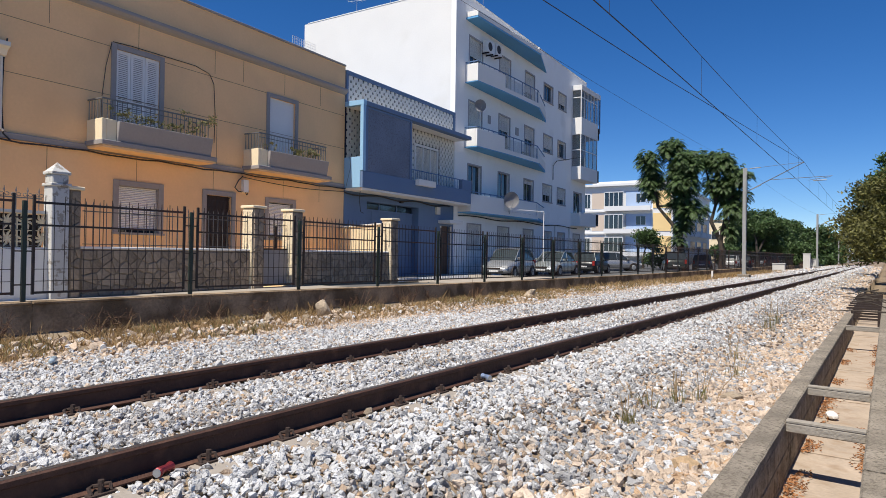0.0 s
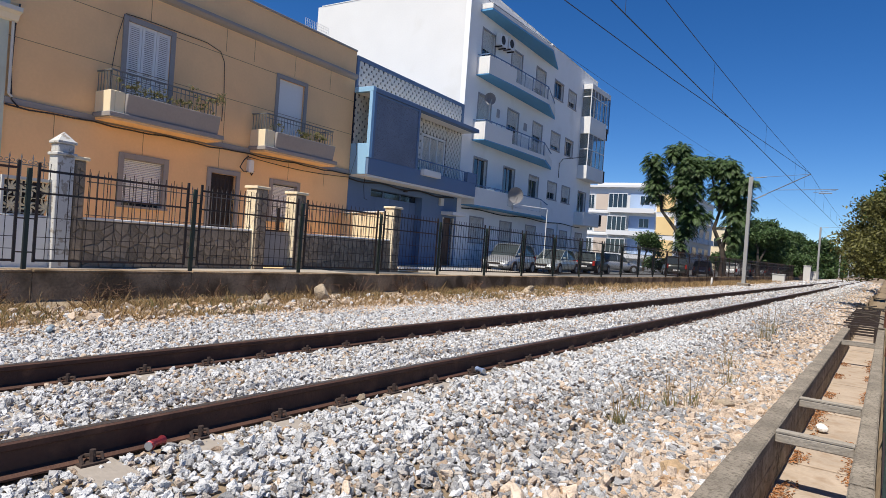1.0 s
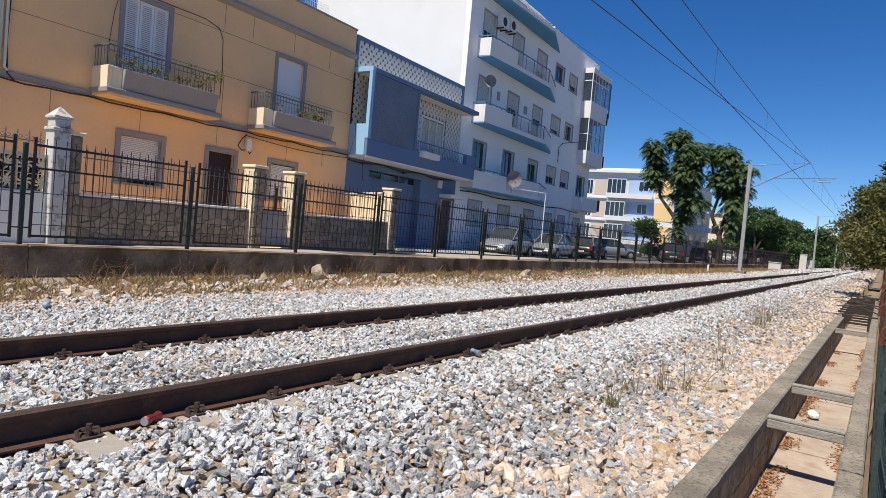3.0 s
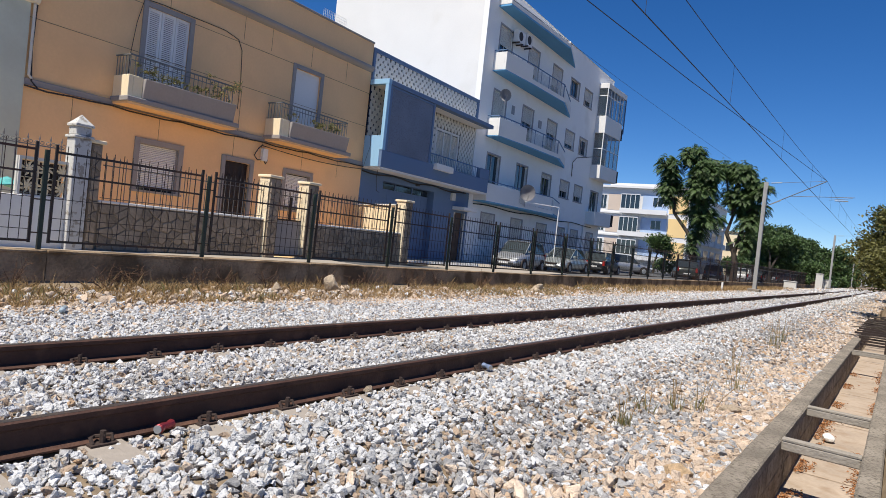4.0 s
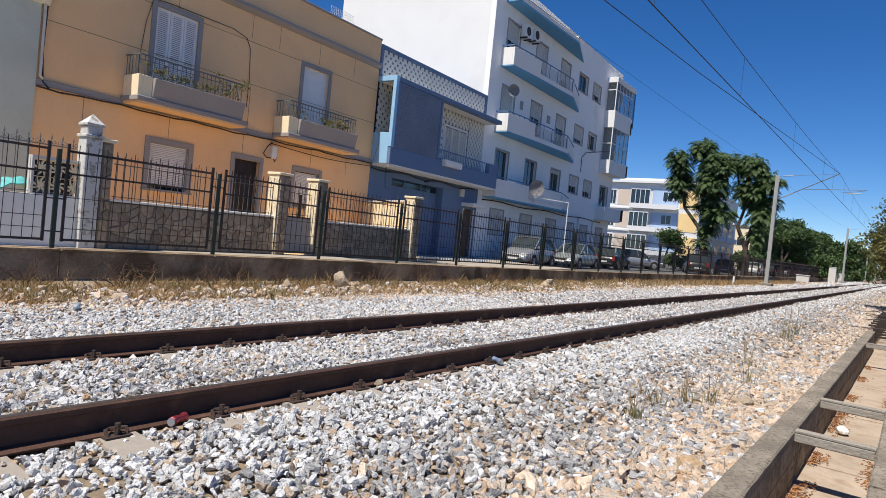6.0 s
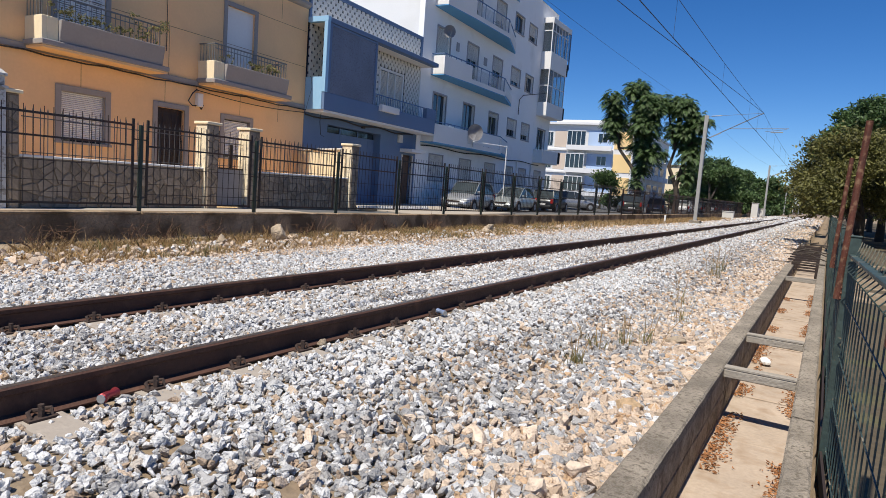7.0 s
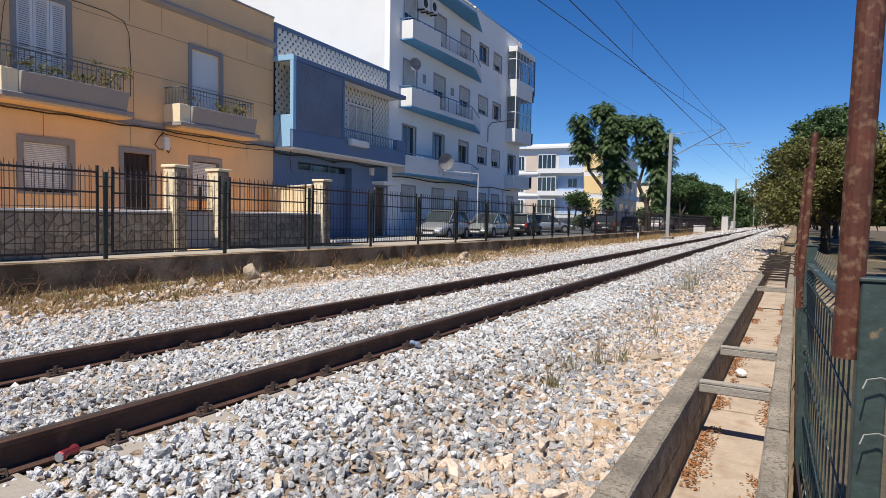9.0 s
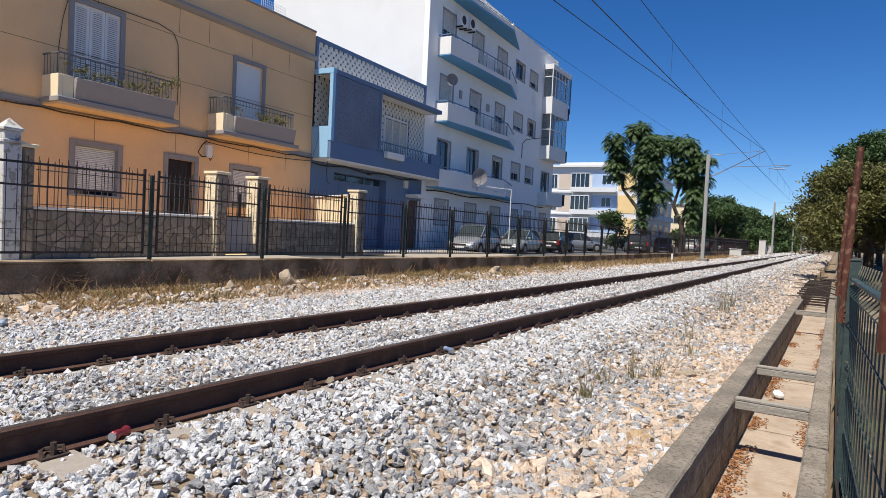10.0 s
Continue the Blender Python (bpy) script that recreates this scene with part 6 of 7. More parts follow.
    e2 = empty("far_cream_block", Matrix.Translation((-24, 136, 0)) @ Matrix.Rotation(radians(4), 4, "Z"), "cream low apartment block far down the street", "apartment building")
    bx("wall", e2, M["cream"], (-14, 0, 0, 30, -0.5, 8.5))
    bx("roof", e2, M["conc"], (-14.2, 0.2, -0.2, 30.2, 8.5, 8.8))
    for z in (1.0, 4.2):
        for i in range(4):
            w = new("window")
            w.parent = e2
            bx("pane", w, M["glass"], (-12 + i * 3.2, -10.6 + i * 3.2, -0.05, -0.002, z + 0.6, z + 2.2))
            bx("window_frame", w, M["shutter"], (-12.1 + i * 3.2, -12 + i * 3.2, -0.08, -0.002, z + 0.5, z + 2.3), (-10.6 + i * 3.2, -10.5 + i * 3.2, -0.08, -0.002, z + 0.5, z + 2.3))
    bm = bmesh.new()
    for i in range(18):
        h = 3 + 5 * rng.random()
        x = -190 + i * 14 + rng.normal() * 4
        boxv(bm, x, x + 9 + 6 * rng.random(), 560, 575, -1, h)
    tagged(new("backdrop", mesh_of("backdrop", bm, M["farwhite"])), "pale town buildings in the far distance", "backdrop", kind="structure")


far_block()

# rooftop terrace behind the yellow house
rt = empty("roof_terrace", FRONT, "white rooftop room with a wire pen", "roof room")
bx("roof_room", rt, M["farwhite"], (-9.0, -5.2, -1.3, -0.4, 7.8, 9.55))
bx("window", rt, M["glass"], (-5.19, -5.15, -1.1, -0.6, 8.7, 9.3))
bm = bmesh.new()
for i in range(14):
    boxv(bm, -1.6 - 0.01, -1.6, -1.3 + i * 0.1, -1.292 + i * 0.1, 7.8, 9.5)
for i in range(12):
    boxv(bm, -1.602, -1.594, -1.3, 0.0, 8.4 + i * 0.1, 8.406 + i * 0.1)
part("wire_pen", bm, M["shutter"], rt)["kind"] = "stuff"


# ---------------------------------------------------------------- trees
def limb(bm, p, d, length, r, depth, tips, spread=0.6):
    p, d = Vector(p), Vector(d).normalized()
    pts, rad = [p.copy()], [r]
    n = 4
    for i in range(n):
        d = (d + Vector(rng.normal(size=3)) * 0.14 + Vector((0, 0, 0.04))).normalized()
        p = p + d * length / n
        pts.append(p.copy())
        rad.append(r * (1 - 0.35 * (i + 1) / n))
    tube(bm, pts, rad, 7 if depth > 1 else 5, cap=False)
    if depth == 0:
        tips.append(tuple(p))
        return
    for k in range(2 + (rng.random() < 0.6)):
        limb(bm, p, d + Vector(rng.normal(size=3)) * spread, length * (0.62 + 0.2 * rng.random()), rad[-1] * 0.75, depth - 1, tips, spread)
    if depth == 1:
        tips.append(tuple(p))


def tree(name, at, trunk_h, r, size, leaf_mat, n_leaf, leaf_size, label, clump=1.0, depth=3, lean=(0, 0, 1), spread=0.6, group="", skirt=()):
    e = empty(name, pose(*at), label, "tree", group)
    bm = bmesh.new()
    tips = []
    base = Vector((0, 0, -0.3))
    d = Vector(lean).normalized()
    tube(bm, [base, base + d * trunk_h * 0.5, base + d * trunk_h], [r * 1.25, r, r * 0.85], 9, cap=False)
    for k in range(3):
        limb(bm, base + d * trunk_h * 0.97, d + Vector(rng.normal(size=3)) * spread, size * 0.42, r * 0.62, depth, tips, spread)
    part("trunk", bm, M["bark"], e, smooth=True)
    c = np.array(tips + list(skirt))
    leaves("crown", c, clump * (0.7 + 0.6 * rng.random(len(c))), n_leaf, leaf_size, M[leaf_mat], e, 0.2, 2.0)
    return e


def fronds(name, centres, radii, count, length, material, parent):
    """Feathery leaves: a drooping midrib with narrow leaflets on both sides."""
    centres, radii = np.array(centres, float), np.array(radii, float)
    k = rng.choice(len(centres), count, p=radii ** 2 / (radii ** 2).sum())
    d = rng.normal(size=(count, 3))
    d /= np.linalg.norm(d, axis=1)[:, None]
    base = centres[k] + d * (radii[k] * (0.25 + 0.6 * rng.random(count)))[:, None]
    out = d * np.array((1, 1, 0.4))
    out[:, 2] += 0.25
    out /= np.linalg.norm(out, axis=1)[:, None]
    side = np.cross(out, np.array((0, 0, 1.0)) + 0.4 * rng.normal(size=(count, 3)))
    side /= np.linalg.norm(side, axis=1)[:, None] + 1e-6
    ln = length * (0.6 + 0.7 * rng.random(count))
    quads = []
    for j in range(7):
        t0, t1 = (j + 0.15) / 7, (j + 0.85) / 7
        w = 0.30 * math.sin(math.pi * (0.12 + 0.8 * (t0 + t1) / 2))
        for g in (-1, 1):
            def at(t, s):
                q = base + out * (ln * t)[:, None] + side * (ln * s * g)[:, None]
                q[:, 2] -= ln * (0.75 * t * t + 0.25 * abs(s))
                return q
            quads.append(np.stack([at(t0, 0), at(t0 + 0.10, w), at(t1 + 0.10, w * 0.9), at(t1, 0)], 1))
    v = np.stack(quads, 1).reshape(-1, 3)
    return from_arrays(name, v, np.arange(len(v)).reshape(-1, 4), material, parent)


def jacaranda(at, lobes, trunk, stems):
    """A slender tree: limbs reach from the fork into each lobe of the crown."""
    e = empty("jacaranda_tree", pose(*at), "tall jacaranda with feathery dark green crown behind the fence", "tree", "street trees")
    bm = bmesh.new()
    tube(bm, trunk, [0.32, 0.27, 0.22], 9, cap=False)
    top = Vector(trunk[-1])
    for s in stems:
        tube(bm, [top] + [Vector(q) for q in s], [0.2, 0.16, 0.12][:len(s) + 1], 8, cap=False)
    forks = [top] + [Vector(s[-1]) for s in stems]
    cs, rs = [], []
    for cx, cy, cz, rx, rz, n in lobes:
        c = Vector((cx, cy, cz))
        low = min((q for q in forks if q.z < cz), key=lambda q: (q - c).length, default=top)
        tube(bm, [low, low.lerp(c, 0.5) + Vector((rng.normal() * 0.2, 0, 0.1)), c], [0.12, 0.09, 0.05], 7, cap=False)
        for k in range(n):
            d = Vector(rng.normal(size=3)).normalized() * (0.5 + 0.5 * rng.random())
            q = c + Vector((d.x * rx, d.y * rx, d.z * rz))
            tube(bm, [c.lerp(q, -0.1), c.lerp(q, 0.5) + Vector(rng.normal(size=3)) * 0.15, q], [0.05, 0.035, 0.012], 5, cap=False)
            cs.append(tuple(q))
            rs.append(0.32 + 0.33 * rng.random())
    part("trunk", bm, M["bark"], e, smooth=True)
    fronds("crown", cs, rs, 27 * len(cs), 0.55, M["leaf"], e)


jacaranda((-14.5, 55.0, -0.13), [(-2.9, -0.3, 9.6, 0.9, 1.2, 20), (-2.7, 0.2, 7.6, 0.8, 1.3, 17), (-1.0, 0, 10.6, 0.9, 0.7, 14), (0.0, 0.2, 9.2, 1.3, 1.2, 28), (0.2, 0, 7.4, 1.3, 1.3, 30), (0.3, 0.3, 5.6, 1.2, 1.0, 22), (0.0, 0, 4.0, 0.7, 0.7, 9), (-0.3, 0, 2.7, 0.4, 0.5, 4)],
          [(0, 0, -0.3), (0.05, 0, 1.4), (-0.2, 0, 2.6)], [[(-0.8, 0, 4.0), (-2.1, 0, 5.6)], [(0.1, 0.1, 4.2), (0.2, 0, 6.2)]])
jacaranda((-12.15, 59.0, -0.13), [(-1.6, 0, 10.1, 0.9, 0.7, 15), (-0.2, 0, 9.9, 1.0, 0.8, 18), (1.2, 0, 8.4, 1.0, 0.8, 17), (-0.2, 0.2, 8.0, 1.3, 1.1, 24), (0.9, 0, 6.6, 1.0, 1.0, 17), (1.0, 0, 5.2, 0.8, 0.8, 11), (0.7, 0, 3.8, 0.5, 0.6, 6)],
          [(0, 0, -0.3), (0.1, 0, 1.6), (-0.1, 0, 2.6)], [[(-0.9, 0, 4.4), (-0.5, 0, 6.0)], [(0.2, 0, 4.2), (0.4, 0.1, 5.4)]])
tree("olive_tree", (-19.8, 61, -0.13), 1.2, 0.16, 3.0, "leaf", 5000, 0.14, "small grey-green olive tree by the far block", 0.75, 2, (0, 0, 1), 0.6, "street trees")
row_tree = tree("street_tree", (-14.3, 123, -0.13), 1.7, 0.25, 4.4, "leaf", 9000, 0.26, "round dark green street tree in a row", 1.05, 2, (0, 0, 1), 0.8, "row of street trees")
near_row = tree("street_tree", (-13.4, 85.5, -0.13), 1.7, 0.25, 4.4, "leaf", 20000, 0.16, "round dark green street tree in a row", 0.95, 2, (0, 0, 1), 0.8, "row of street trees")
row_tree.matrix_basis = row_tree.matrix_basis @ Matrix.Scale(1.12, 4)
near_row.matrix_basis = near_row.matrix_basis @ Matrix.Scale(1.12, 4)
for i in range(1, 6):
    copy_thing(near_row, pose(-14.2 + rng.normal() * 0.5, 85.5 + i * 6.5, -0.13, 0, 0, i * 77) @ Matrix.Scale(1.1 + 0.06 * (i % 3), 4))
for i in range(7, 19):
    copy_thing(row_tree, pose(-14.2 + rng.normal() * 0.5, 84 + i * 6.5, -0.13, 0, 0, i * 77) @ Matrix.Scale(1.1 + 0.06 * (i % 3), 4))
def dome(n, rx, rz, zc, seed):
    """Clump centres that fill a rounded crown."""
    g = np.random.default_rng(seed)
    d = g.normal(size=(n, 3))
    d /= np.linalg.norm(d, axis=1)[:, None]
    d *= (0.55 + 0.45 * g.random(n))[:, None]
    return [(a * rx, b * rx, zc + c * rz) for a, b, c in d]


park = tree("park_tree", (1.05, 33.5, -0.3), 1.6, 0.2, 3.6, "leaf2", 40000, 0.085, "olive green broad-leaved park tree beyond the fence", 0.85, 2, (0.0, 0, 1), 0.6, "park trees", dome(38, 2.75, 1.75, 3.5, 5))
far_park = tree("park_tree", (3.2, 55, -0.3), 1.6, 0.2, 4.9, "leaf2", 7000, 0.26, "olive green broad-leaved park tree beyond the fence", 1.0, 2, (0.0, 0, 1), 0.6, "park trees", dome(28, 2.3, 1.8, 3.8, 6))
for i, (x, y) in enumerate(((2.9, 38.5), (4.6, 30), (9.5, 26), (2.4, 43))):
    copy_thing(park, pose(x, y, -0.3, 0, 0, 50 + i * 77) @ Matrix.Scale((1.05, 1.0, 1.1, 1.1)[i], 4))
for i, (x, y) in enumerate(((3.6, 49), (3.0, 66), (3.4, 78), (3.0, 92), (8.5, 34), (9.0, 44), (3.2, 108), (3.0, 126), (3.0, 145))):
    copy_thing(far_park, pose(x, y, -0.3, 0, 0, 50 + i * 77))
tree("pine_tree", (1.9, 58, -0.3), 4.6, 0.3, 5.0, "leaf", 26000, 0.15, "tall dark tree standing over the park trees", 1.0, 2, (0, 0, 1), 0.5, "park trees", dome(30, 3.4, 1.9, 8.4, 8))
for i, (x, y) in enumerate(((2.9, 17.5), (4.8, 15.5), (3.4, 21.0), (3.3, 5.0), (3.2, 8.6), (3.3, 12.4))):
    bm = bmesh.new()
    tube(bm, [(x, y, -0.4), (x + 0.05, y, 0.8), (x + 0.3 * (i % 3 - 1), y + 0.2, 2.2), (x + 0.5 * (i % 3 - 1), y + 0.4, 3.6)], [0.14, 0.11, 0.09, 0.05], 8)
    t = empty("shade_tree", pose(0, 0, 0), "slim park tree with a dark trunk and high crown", "tree", "park trees")
    part("trunk", bm, M["bark"], t, smooth=True)
    cc = [(x + 0.3 * (i % 3 - 1) + float(np.clip(rng.normal() * 0.8, -1.0, 1.6)), y + 0.6 + rng.normal() * 1.0, 2.75 + float(np.clip(rng.normal() * 0.4, -0.8, 0.6))) for _ in range(16)]
    leaves("crown", cc, [0.75] * 16, 13000, 0.085, M["leaf2"], t, 0.2, 2.0)

for i in range(0, 26, 2):
    k = 1.5 + rng.random()
    copy_thing(row_tree, pose(-42 + i * 3.4 + rng.normal(), 330 + rng.random() * 60 + (60 if -9 < -42 + i * 3.4 < 3 else 0), -0.3, 0, 0, rng.random() * 360) @ Matrix.Scale(k, 4))
for i in range(8):
    copy_thing(far_park, pose(3.2 + rng.normal() * 0.6, 165 + i * 18, -0.3, 0, 0, i * 50))


# ---------------------------------------------------------------- small things along the line
def litter():
    def can(name, at, turn, col, label):
        e = empty(name, pose(*at, 90, 0, turn), label, "litter")
        bm = bmesh.new()
        tube(bm, [(0, 0, -0.062), (0, 0, -0.054), (0.005, 0.004, -0.015), (-0.003, 0.003, 0.02), (0, 0, 0.052), (0, 0, 0.06)], [0.022, 0.028, 0.019, 0.023, 0.028, 0.022], 12)
        part("can_body", bm, mat(name + "_paint", col, 0.35, 0.5, var=0.2, small=40), e)
        bm = bmesh.new()
        tube(bm, [(0, 0, 0.061), (0, 0, 0.067)], 0.024, 12)
        part("can_lid", bm, M["galv"], e)
    can("blue_can", (-3.36, 5.16, -0.125), 70, (0.30, 0.38, 0.55), "crushed blue and silver drinks can beside the rail")
    can("red_can", (-3.38, 1.82, -0.125), 25, (0.30, 0.04, 0.045), "crushed red drinks can beside the rail")
    e = empty("plastic_bottle", pose(-7.85, 3.05, -0.19, 90, 0, 60), "clear bluish plastic bottle in the grass", "litter")
    bm = bmesh.new()
    tube(bm, [(0, 0, -0.13), (0, 0, -0.12), (0, 0, 0.05), (0, 0, 0.1), (0, 0, 0.13)], [0.03, 0.036, 0.036, 0.015, 0.013], 12)
    part("bottle", bm, mat("bottle_plastic", (0.34, 0.42, 0.48), 0.15), e)
    for at, s, mt, name, label in (((-10.0, 9.2, -0.16), 0.23, "tan", "boulder", "pale tan boulder by the fence wall"), ((-9.35, 17.4, -0.2), 0.26, "tan", "boulder", "pale tan boulder in dry grass"),
                                   ((-9.1, 16.9, -0.24), 0.18, "tan", "boulder", "pale tan boulder in dry grass"), ((-1.26, 4.38, -0.35), 0.13, "tan", "orange_rock", "flat orange-tan rock beside the trough"),
                                   ((-1.43, 6.8, -0.36), 0.13, "tan", "flat_rock", "flat tan rock in the rubble"), ((-9.8, 7.6, -0.24), 0.13, "tan", "boulder", "pale tan boulder in dry grass"),
                                   ((-9.5, 8.3, -0.25), 0.10, "tan", "boulder", "pale tan boulder in dry grass"), ((-3.36, 3.46, -0.13), 0.055, "ballast", "loose_stone", "pale stone resting against the rail")):
        bm = bmesh.new()
        for q in rng.normal(size=(15, 3)):
            bm.verts.new(Vector(q).normalized() * (0.85 + 0.3 * rng.random()))
        hull = bmesh.ops.convex_hull(bm, input=bm.verts[:])
        bmesh.ops.delete(bm, geom=[g for g in hull["geom_interior"] if isinstance(g, bmesh.types.BMVert)], context="VERTS")
        bevel(bm, 0.09, 2)
        bmesh.ops.triangulate(bm, faces=bm.faces[:])
        bmesh.ops.subdivide_edges(bm, edges=bm.edges[:], cuts=1, use_grid_fill=True)
        off = Vector(rng.random(3) * 20)
        for q in bm.verts:
            q.co *= 1 + 0.10 * noise.noise(q.co * 2.2 + off) + 0.05 * noise.noise(q.co * 6 + off)
        o = new(name, mesh_of(name, bm, mat("pale_rock" if name == "boulder" else name + "_surface", (0.50, 0.40, 0.29) if name != "orange_rock" else (0.64, 0.45, 0.27), 0.95, var=0.3, big=4, small=40, bump=0.9, bump_scale=30)))
        o.location, o.scale = at, (s, s * 0.8, s * (1.1 if name == "boulder" else 0.6))
        o.rotation_euler.z = rng.random() * 6
        tagged(o, label, "rock", "loose rocks")
    e = empty("marker_post", pose(-8.9, 40.5, -0.3), "short white marker post beside the line", "post")
    bx("marker", e, M["white"], (-0.05, 0.05, -0.05, 0.05, 0, 0.55), bev=0.01)
    for x, y, w, h, label in ((-8.6, 92, 0.8, 2.0, "pale grey trackside cabinet"), (-8.3, 99, 0.9, 1.3, "pale grey trackside cabinet"), (-9.0, 70, 1.1, 0.8, "low pale concrete block beside the line")):
        e = empty("trackside_cabinet", pose(x, y, -0.3), label, "cabinet", "trackside cabinets")
        bx("cabinet_body", e, M["oldwhite"], (-w / 2, w / 2, -0.3, 0.3, 0, h), bev=0.02)
        bx("cabinet_roof", e, M["oldwhite"], (-w / 2 - 0.05, w / 2 + 0.05, -0.35, 0.35, h + 0.002, h + 0.06), bev=0.01)


litter()


# grass and weeds
def strip(n, y0, y1, power=1.0):
    y = y0 + (y1 - y0) * rng.random(n) ** power
    x = -10.38 + 2.0 * rng.random(n) ** 1.3
    keep = np.array([noise.noise((a * 0.9, b * 0.9, 2)) + 0.25 * noise.noise((a * 4, b * 4, 5)) > -0.22 for a, b in zip(x, y)])
    x, y = x[keep], y[keep]
    return np.stack([x, y, ground_z(x) - 0.02], -1)


p = strip(70000, 1.0, 24, 1.1)
tagged(blades("dry_grass", p, 0.035 + 0.15 * rng.random(len(p)) ** 2.5 + 0.09 * (p[:, 0] < -9.8) * rng.random(len(p)), M["straw"], 0.0035, 1.3), "dry straw-coloured grass along the fence wall", "grass", kind="stuff")
p = strip(14000, 24, 70)
tagged(blades("far_dry_grass", p, 0.06 + 0.26 * rng.random(len(p)) ** 2, M["straw"], 0.012, 0.8), "dry straw-coloured grass farther along the wall", "grass", kind="stuff")
p = strip(12000, 1.5, 34)
p = p[np.array([noise.noise((a * 0.6, b * 0.6, 9)) > 0.04 for a, b in p[:, :2]])]
tagged(blades("green_weeds", p, 0.06 + 0.16 * rng.random(len(p)), M["weed"], 0.005, 0.8), "low green weeds in the dry grass", "weeds", kind="stuff")


def tuft(at, h, n, r, label):
    q = np.stack([at[0] + rng.normal(size=n) * r, at[1] + rng.normal(size=n) * r, np.full(n, at[2])], -1)
    green = blades("tuft", q, h * (0.4 + 0.6 * rng.random(n)), M["weed"], 0.0028, 0.5)
    tagged(green, label, "weed", "weed tufts")
    for k in range(4):
        stem = bmesh.new()
        a, b = rng.normal(size=2) * r
        tube(stem, [(at[0] + a, at[1] + b, at[2]), (at[0] + a * 1.5, at[1] + b * 1.5, at[2] + h * 0.7), (at[0] + a * 2.2, at[1] + b * 2.2, at[2] + h * 1.2)], [0.003, 0.0035, 0.004], 5)
        part("stem", stem, M["straw"], green)


for at, h, n, r in (((-1.92, 5.1, -0.36), 0.22, 60, 0.035), ((-1.80, 6.2, -0.36), 0.28, 22, 0.04), ((-1.93, 5.75, -0.36), 0.18, 16, 0.04), ((-2.1, 5.9, -0.34), 0.16, 14, 0.05), ((-2.0, 13.3, -0.32), 0.5, 30, 0.07),
                    ((-2.02, 14.6, -0.32), 0.5, 26, 0.07), ((-1.66, 6.5, -0.36), 0.26, 18, 0.05), ((-1.6, 8.0, -0.36), 0.26, 16, 0.05), ((-1.9, 9.4, -0.35), 0.3, 16, 0.06)):
    tuft(at, h, n, r, "small green and straw weed tuft among the rubble")
for k in range(22):
    y = 2.4 + k * 1.1 + rng.normal() * 0.5
    q = np.stack([-10.2 + rng.normal(size=60) * 0.12, y + rng.normal(size=60) * 0.16, np.full(60, -0.3)], -1)
    tagged(blades("dead_weed", q, 0.12 + 0.28 * rng.random(60) ** 1.5, mat("dead_weed_stem", (0.26, 0.17, 0.08), 0.9, island=0.3, bump=0), 0.003, 0.8), "tall dead brown weed against the fence wall", "weed", "dead weeds", "stuff")


for k in range(16):
    y = 2.2 + k * 0.95 + rng.normal() * 0.3
    e = empty("dead_twigs", pose(-10.15 + 0.12 * rng.normal(), y, -0.3), "tangle of dead brown twigs against the fence wall", "twigs", "dead twigs")
    for j in range(7):
        bm = bmesh.new()
        a, h = rng.random() * 6.283, 0.2 + 0.3 * rng.random()
        d = Vector((0.12 * math.cos(a), 0.35 * math.sin(a), h))
        pts = [Vector((0, 0, 0)), d * 0.4 + Vector((0, 0, 0.03)), d * 0.75 + Vector(rng.normal(size=3)) * 0.03, d + Vector(rng.normal(size=3)) * 0.05]
        tube(bm, pts, [0.007, 0.006, 0.005, 0.003], 4)
        for t in (1, 2):
            q = pts[t]
            tube(bm, [q, q + Vector(rng.normal(size=3)) * 0.05 + Vector((0, 0.08 * rng.normal(), 0.06)), q + Vector((0.03 * rng.normal(), 0.16 * rng.normal(), 0.12))], [0.005, 0.004, 0.002], 4)
        part("twig", bm, M["twig"], e)


# ---------------------------------------------------------------- ballast stones
def stones(n, y0, y1, x0, x1, r0, r1, power=1.0):
    y = y0 + (y1 - y0) * rng.random(n) ** power
    x = x0 + (x1 - x0) * rng.random(n)
    ok = (np.abs(x - RAIL_N) > 0.085) & (np.abs(x - RAIL_F) > 0.085)
    over = np.minimum(np.abs(x - RAIL_N), np.abs(x - RAIL_F)) < 0.32
    ok &= ~(over & (np.abs((y + 1.5 + 0.3) % 0.6 - 0.3) < 0.10) & (rng.random(n) < 0.85))
    x, y = x[ok], y[ok]
    s = r0 + (r1 - r0) * rng.random(len(x)) ** 1.6
    near = np.minimum(np.abs(x - RAIL_N), np.abs(x - RAIL_F))
    heap = np.array([noise.noise((a * 2.2, b * 2.2, 7)) for a, b in zip(x, y)]) * 0.022
    z = ground_z(x) + heap + s * (rng.random(len(x)) * 1.15 - 0.35) - 0.03 * (near < 0.14)
    return np.stack([x, y, z], -1), s


def tan_share(p):
    """Where tan rubble takes over from the grey ballast."""
    base = np.interp(p[:, 0] + np.interp(p[:, 1], (3.0, 7.0), (-0.2, 0.3)) * (p[:, 0] > -3), (-9, -8.2, -7.6, -3.0, -2.3, -1.7, -1.25, -0.95), (0.8, 0.5, 0.06, 0.03, 0.06, 0.26, 0.52, 0.66))
    base = base + 0.45 * np.array([noise.noise((a * 1.1, b * 1.1, 11)) for a, b in p[:, :2]]) * (base > 0.1)
    return rng.random(len(p)) < base


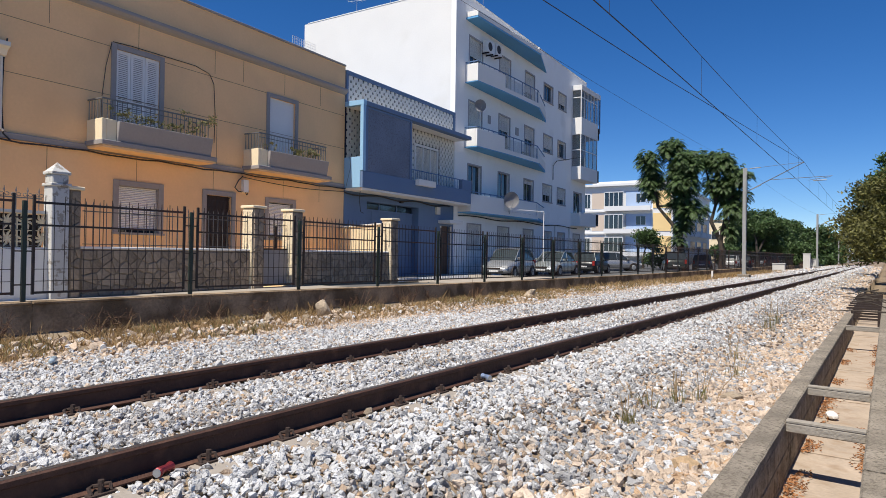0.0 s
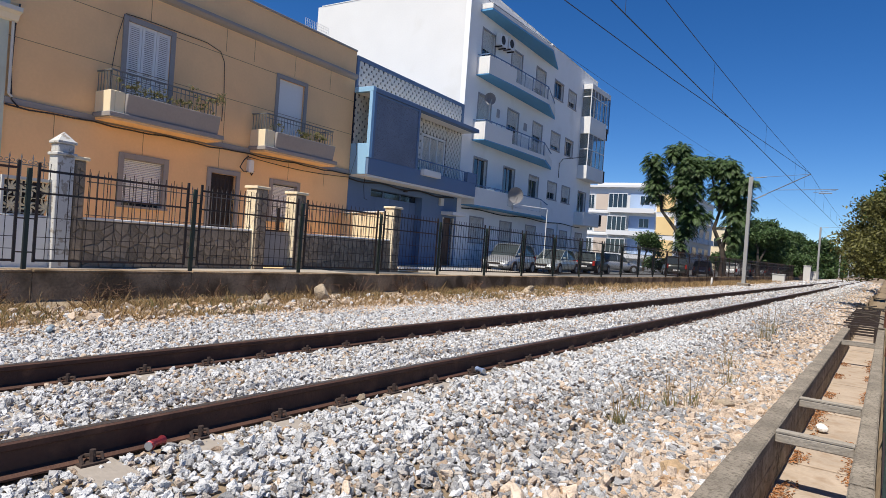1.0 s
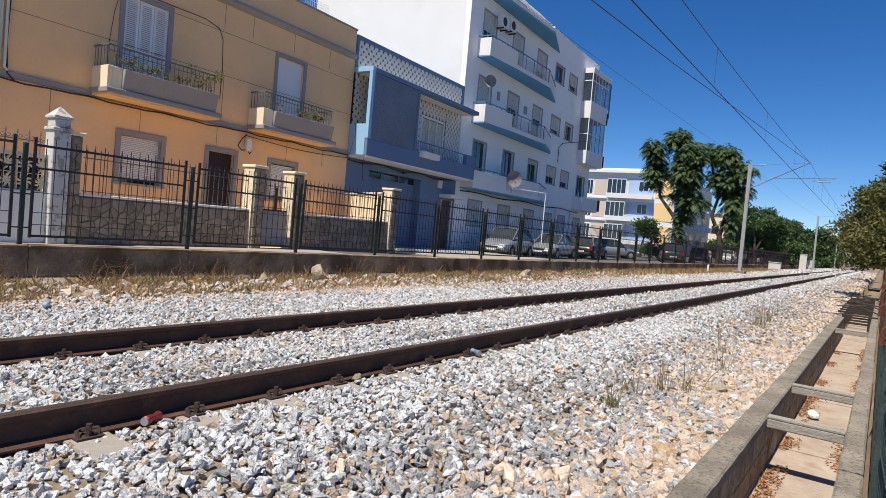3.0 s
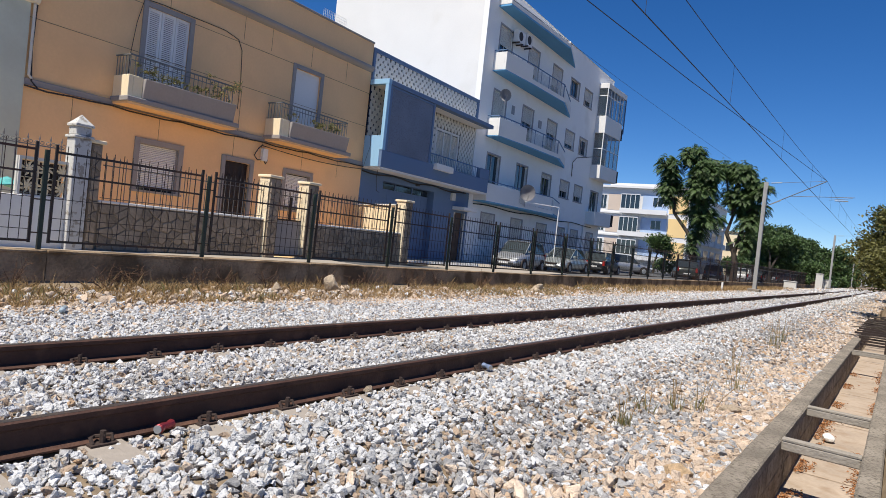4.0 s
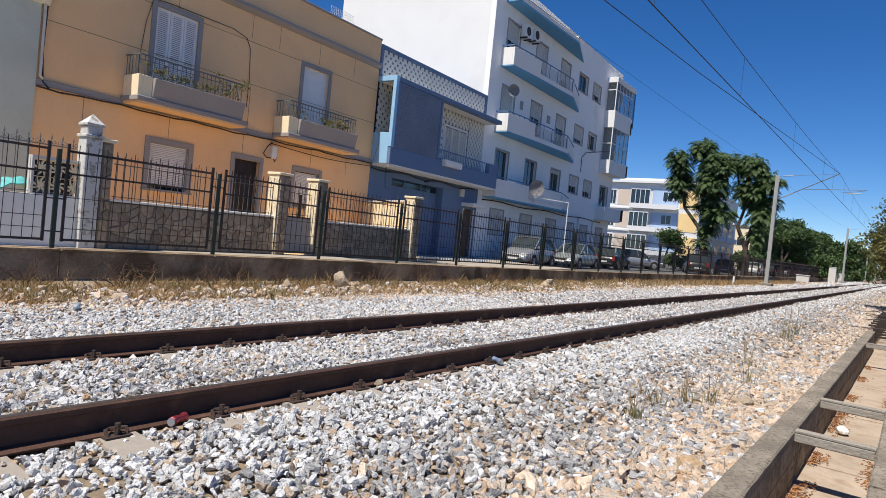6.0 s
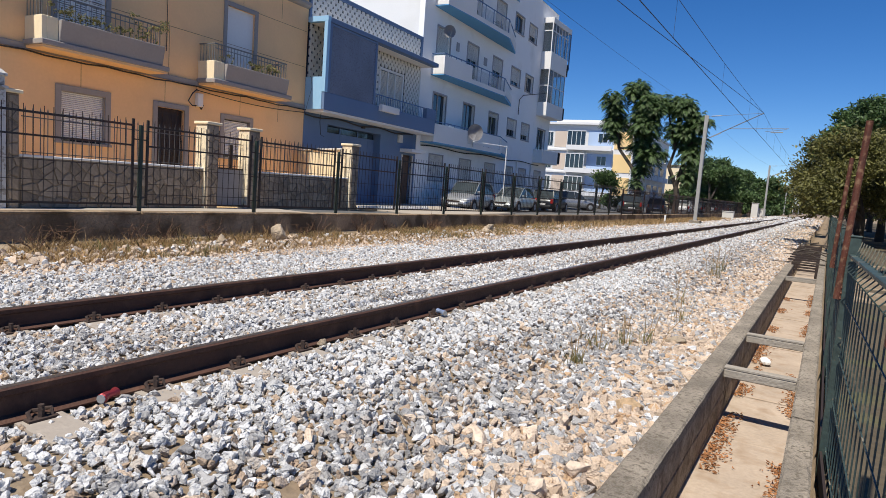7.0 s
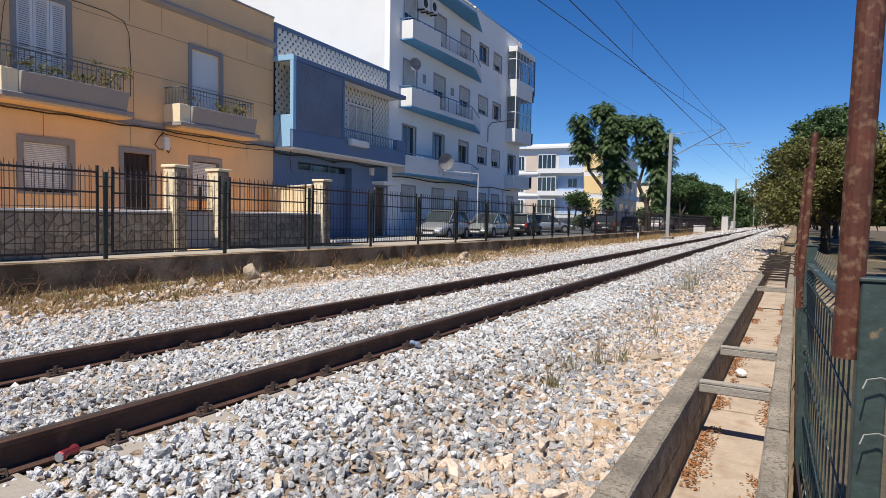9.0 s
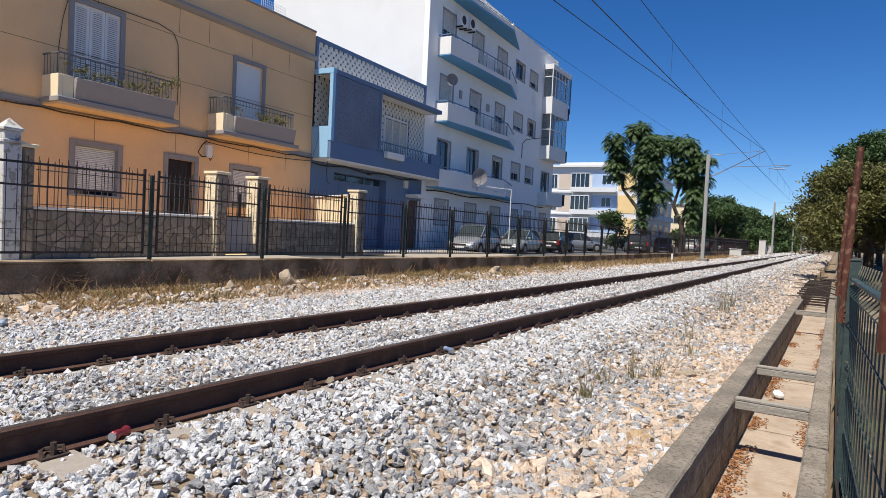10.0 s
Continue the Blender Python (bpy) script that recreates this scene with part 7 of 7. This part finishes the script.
for name, n, y0, y1, r0, r1, pw in (("near_ballast", 74000, 0.1, 11, 0.0145, 0.031, 1.0), ("middle_ballast", 36000, 11, 24, 0.022, 0.042, 1.0), ("far_ballast", 24000, 24, 60, 0.035, 0.065, 1.2), ("distant_ballast", 11000, 60, 130, 0.08, 0.13, 1.0), ("rear_ballast", 9000, -8, 0.1, 0.035, 0.06, 1.0)):
    P, S = stones(n, y0, y1, -8.5, -0.98, r0, r1, pw)
    T = tan_share(P)
    S = np.where(T, S * 1.12, S) * np.interp(P[:, 0], (-3.0, -1.7, -1.0), (1.0, 1.3, 1.85))
    kinds = ROCKS if name == "near_ballast" else FAR_ROCKS
    # dark share: real dust plus painted shade in hollows of the slope
    D = ~T & (rng.random(len(P)) < np.interp(P[:, 0], (-8.4, -7.2, -6.0, -3.6, -2.85, -2.3, -1.0), (0.25, 0.10, 0.24, 0.24, 0.04, 0.68, 0.52)) + 0.9 * np.clip(np.array([noise.noise((a * 0.8, b * 0.8, 21)) for a, b in P[:, :2]]) - 0.12, 0, 1) * np.interp(P[:, 0], (-3.6, -3.2, -2.7, -2.3), (1.0, 0.2, 0.2, 1.0)))
    tagged(scatter_rocks(name + "_dusty", P[D], S[D], M["dusty"], kinds), "dusty ballast stones, also darker to stand for shade in the hollows", "ballast", kind="stuff")
    T2 = T | D
    tagged(scatter_rocks(name, P[~T2], S[~T2], M["ballast"], kinds), "loose grey and white crushed ballast stones", "ballast", kind="stuff")
    tagged(scatter_rocks(name + "_tan", P[T], S[T], M["tan"], kinds), "tan and beige rubble stones along the trough", "rubble", kind="stuff")

# larger single stones on top
bed_ob = bpy.data.objects["ballast_bed"]
single = []
for v, f in [r for i, r in enumerate(ROCKS) if i % 3][:12]:
    me = bpy.data.meshes.new("stone_piece")
    me.from_pydata([tuple(q) for q in v], [], [tuple(int(i) for i in t) for t in f])
    single.append(me)
greys, tans = single[:6], single[6:]
for me in greys:
    me.materials.append(mat("single_grey_stone", (0.50, 0.50, 0.505), 0.9, var=0.3, big=0.8, small=3.5, bump=1.0, bump_scale=3.0, rnd=0.18))
    break
for me in greys[1:]:
    me.materials.append(greys[0].materials[0])
tans[0].materials.append(mat("single_tan_stone", (0.57, 0.46, 0.36), 0.95, var=0.35, big=0.8, small=3.5, bump=1.0, bump_scale=3.0, rnd=0.18))
for me in tans[1:]:
    me.materials.append(tans[0].materials[0])
for i in range(280):
    y = 2.0 + 7.5 * rng.random() ** 1.3
    x = -0.99 - 2.2 * rng.random() if i % 3 else -8.2 + 2.6 * rng.random()
    t = rng.random() < float(np.interp(x, (-3, -1.2), (0.15, 0.8)))
    o = new("stone", (tans if t else greys)[int(rng.integers(6))])
    o.parent = bed_ob
    s = 0.03 + (0.065 if t and x > -1.9 else 0.028) * rng.random() ** 2
    o.location, o.scale = (x, y, float(ground_z(x)) + s * 0.45), (s, s, s * 0.8)
    o.rotation_euler = rng.random(3) * 6

# stones strewn in the grass strip
P, S = stones(6200, 1, 34, -10.35, -8.4, 0.018, 0.068)
T = rng.random(len(P)) < 0.75
tagged(scatter_rocks("verge_rubble", P[T], S[T], M["tan"]), "tan stones strewn in the dry grass", "rubble", kind="stuff")
tagged(scatter_rocks("verge_ballast", P[~T], S[~T], M["ballast"]), "grey ballast stones strewn in the dry grass", "ballast", kind="stuff")
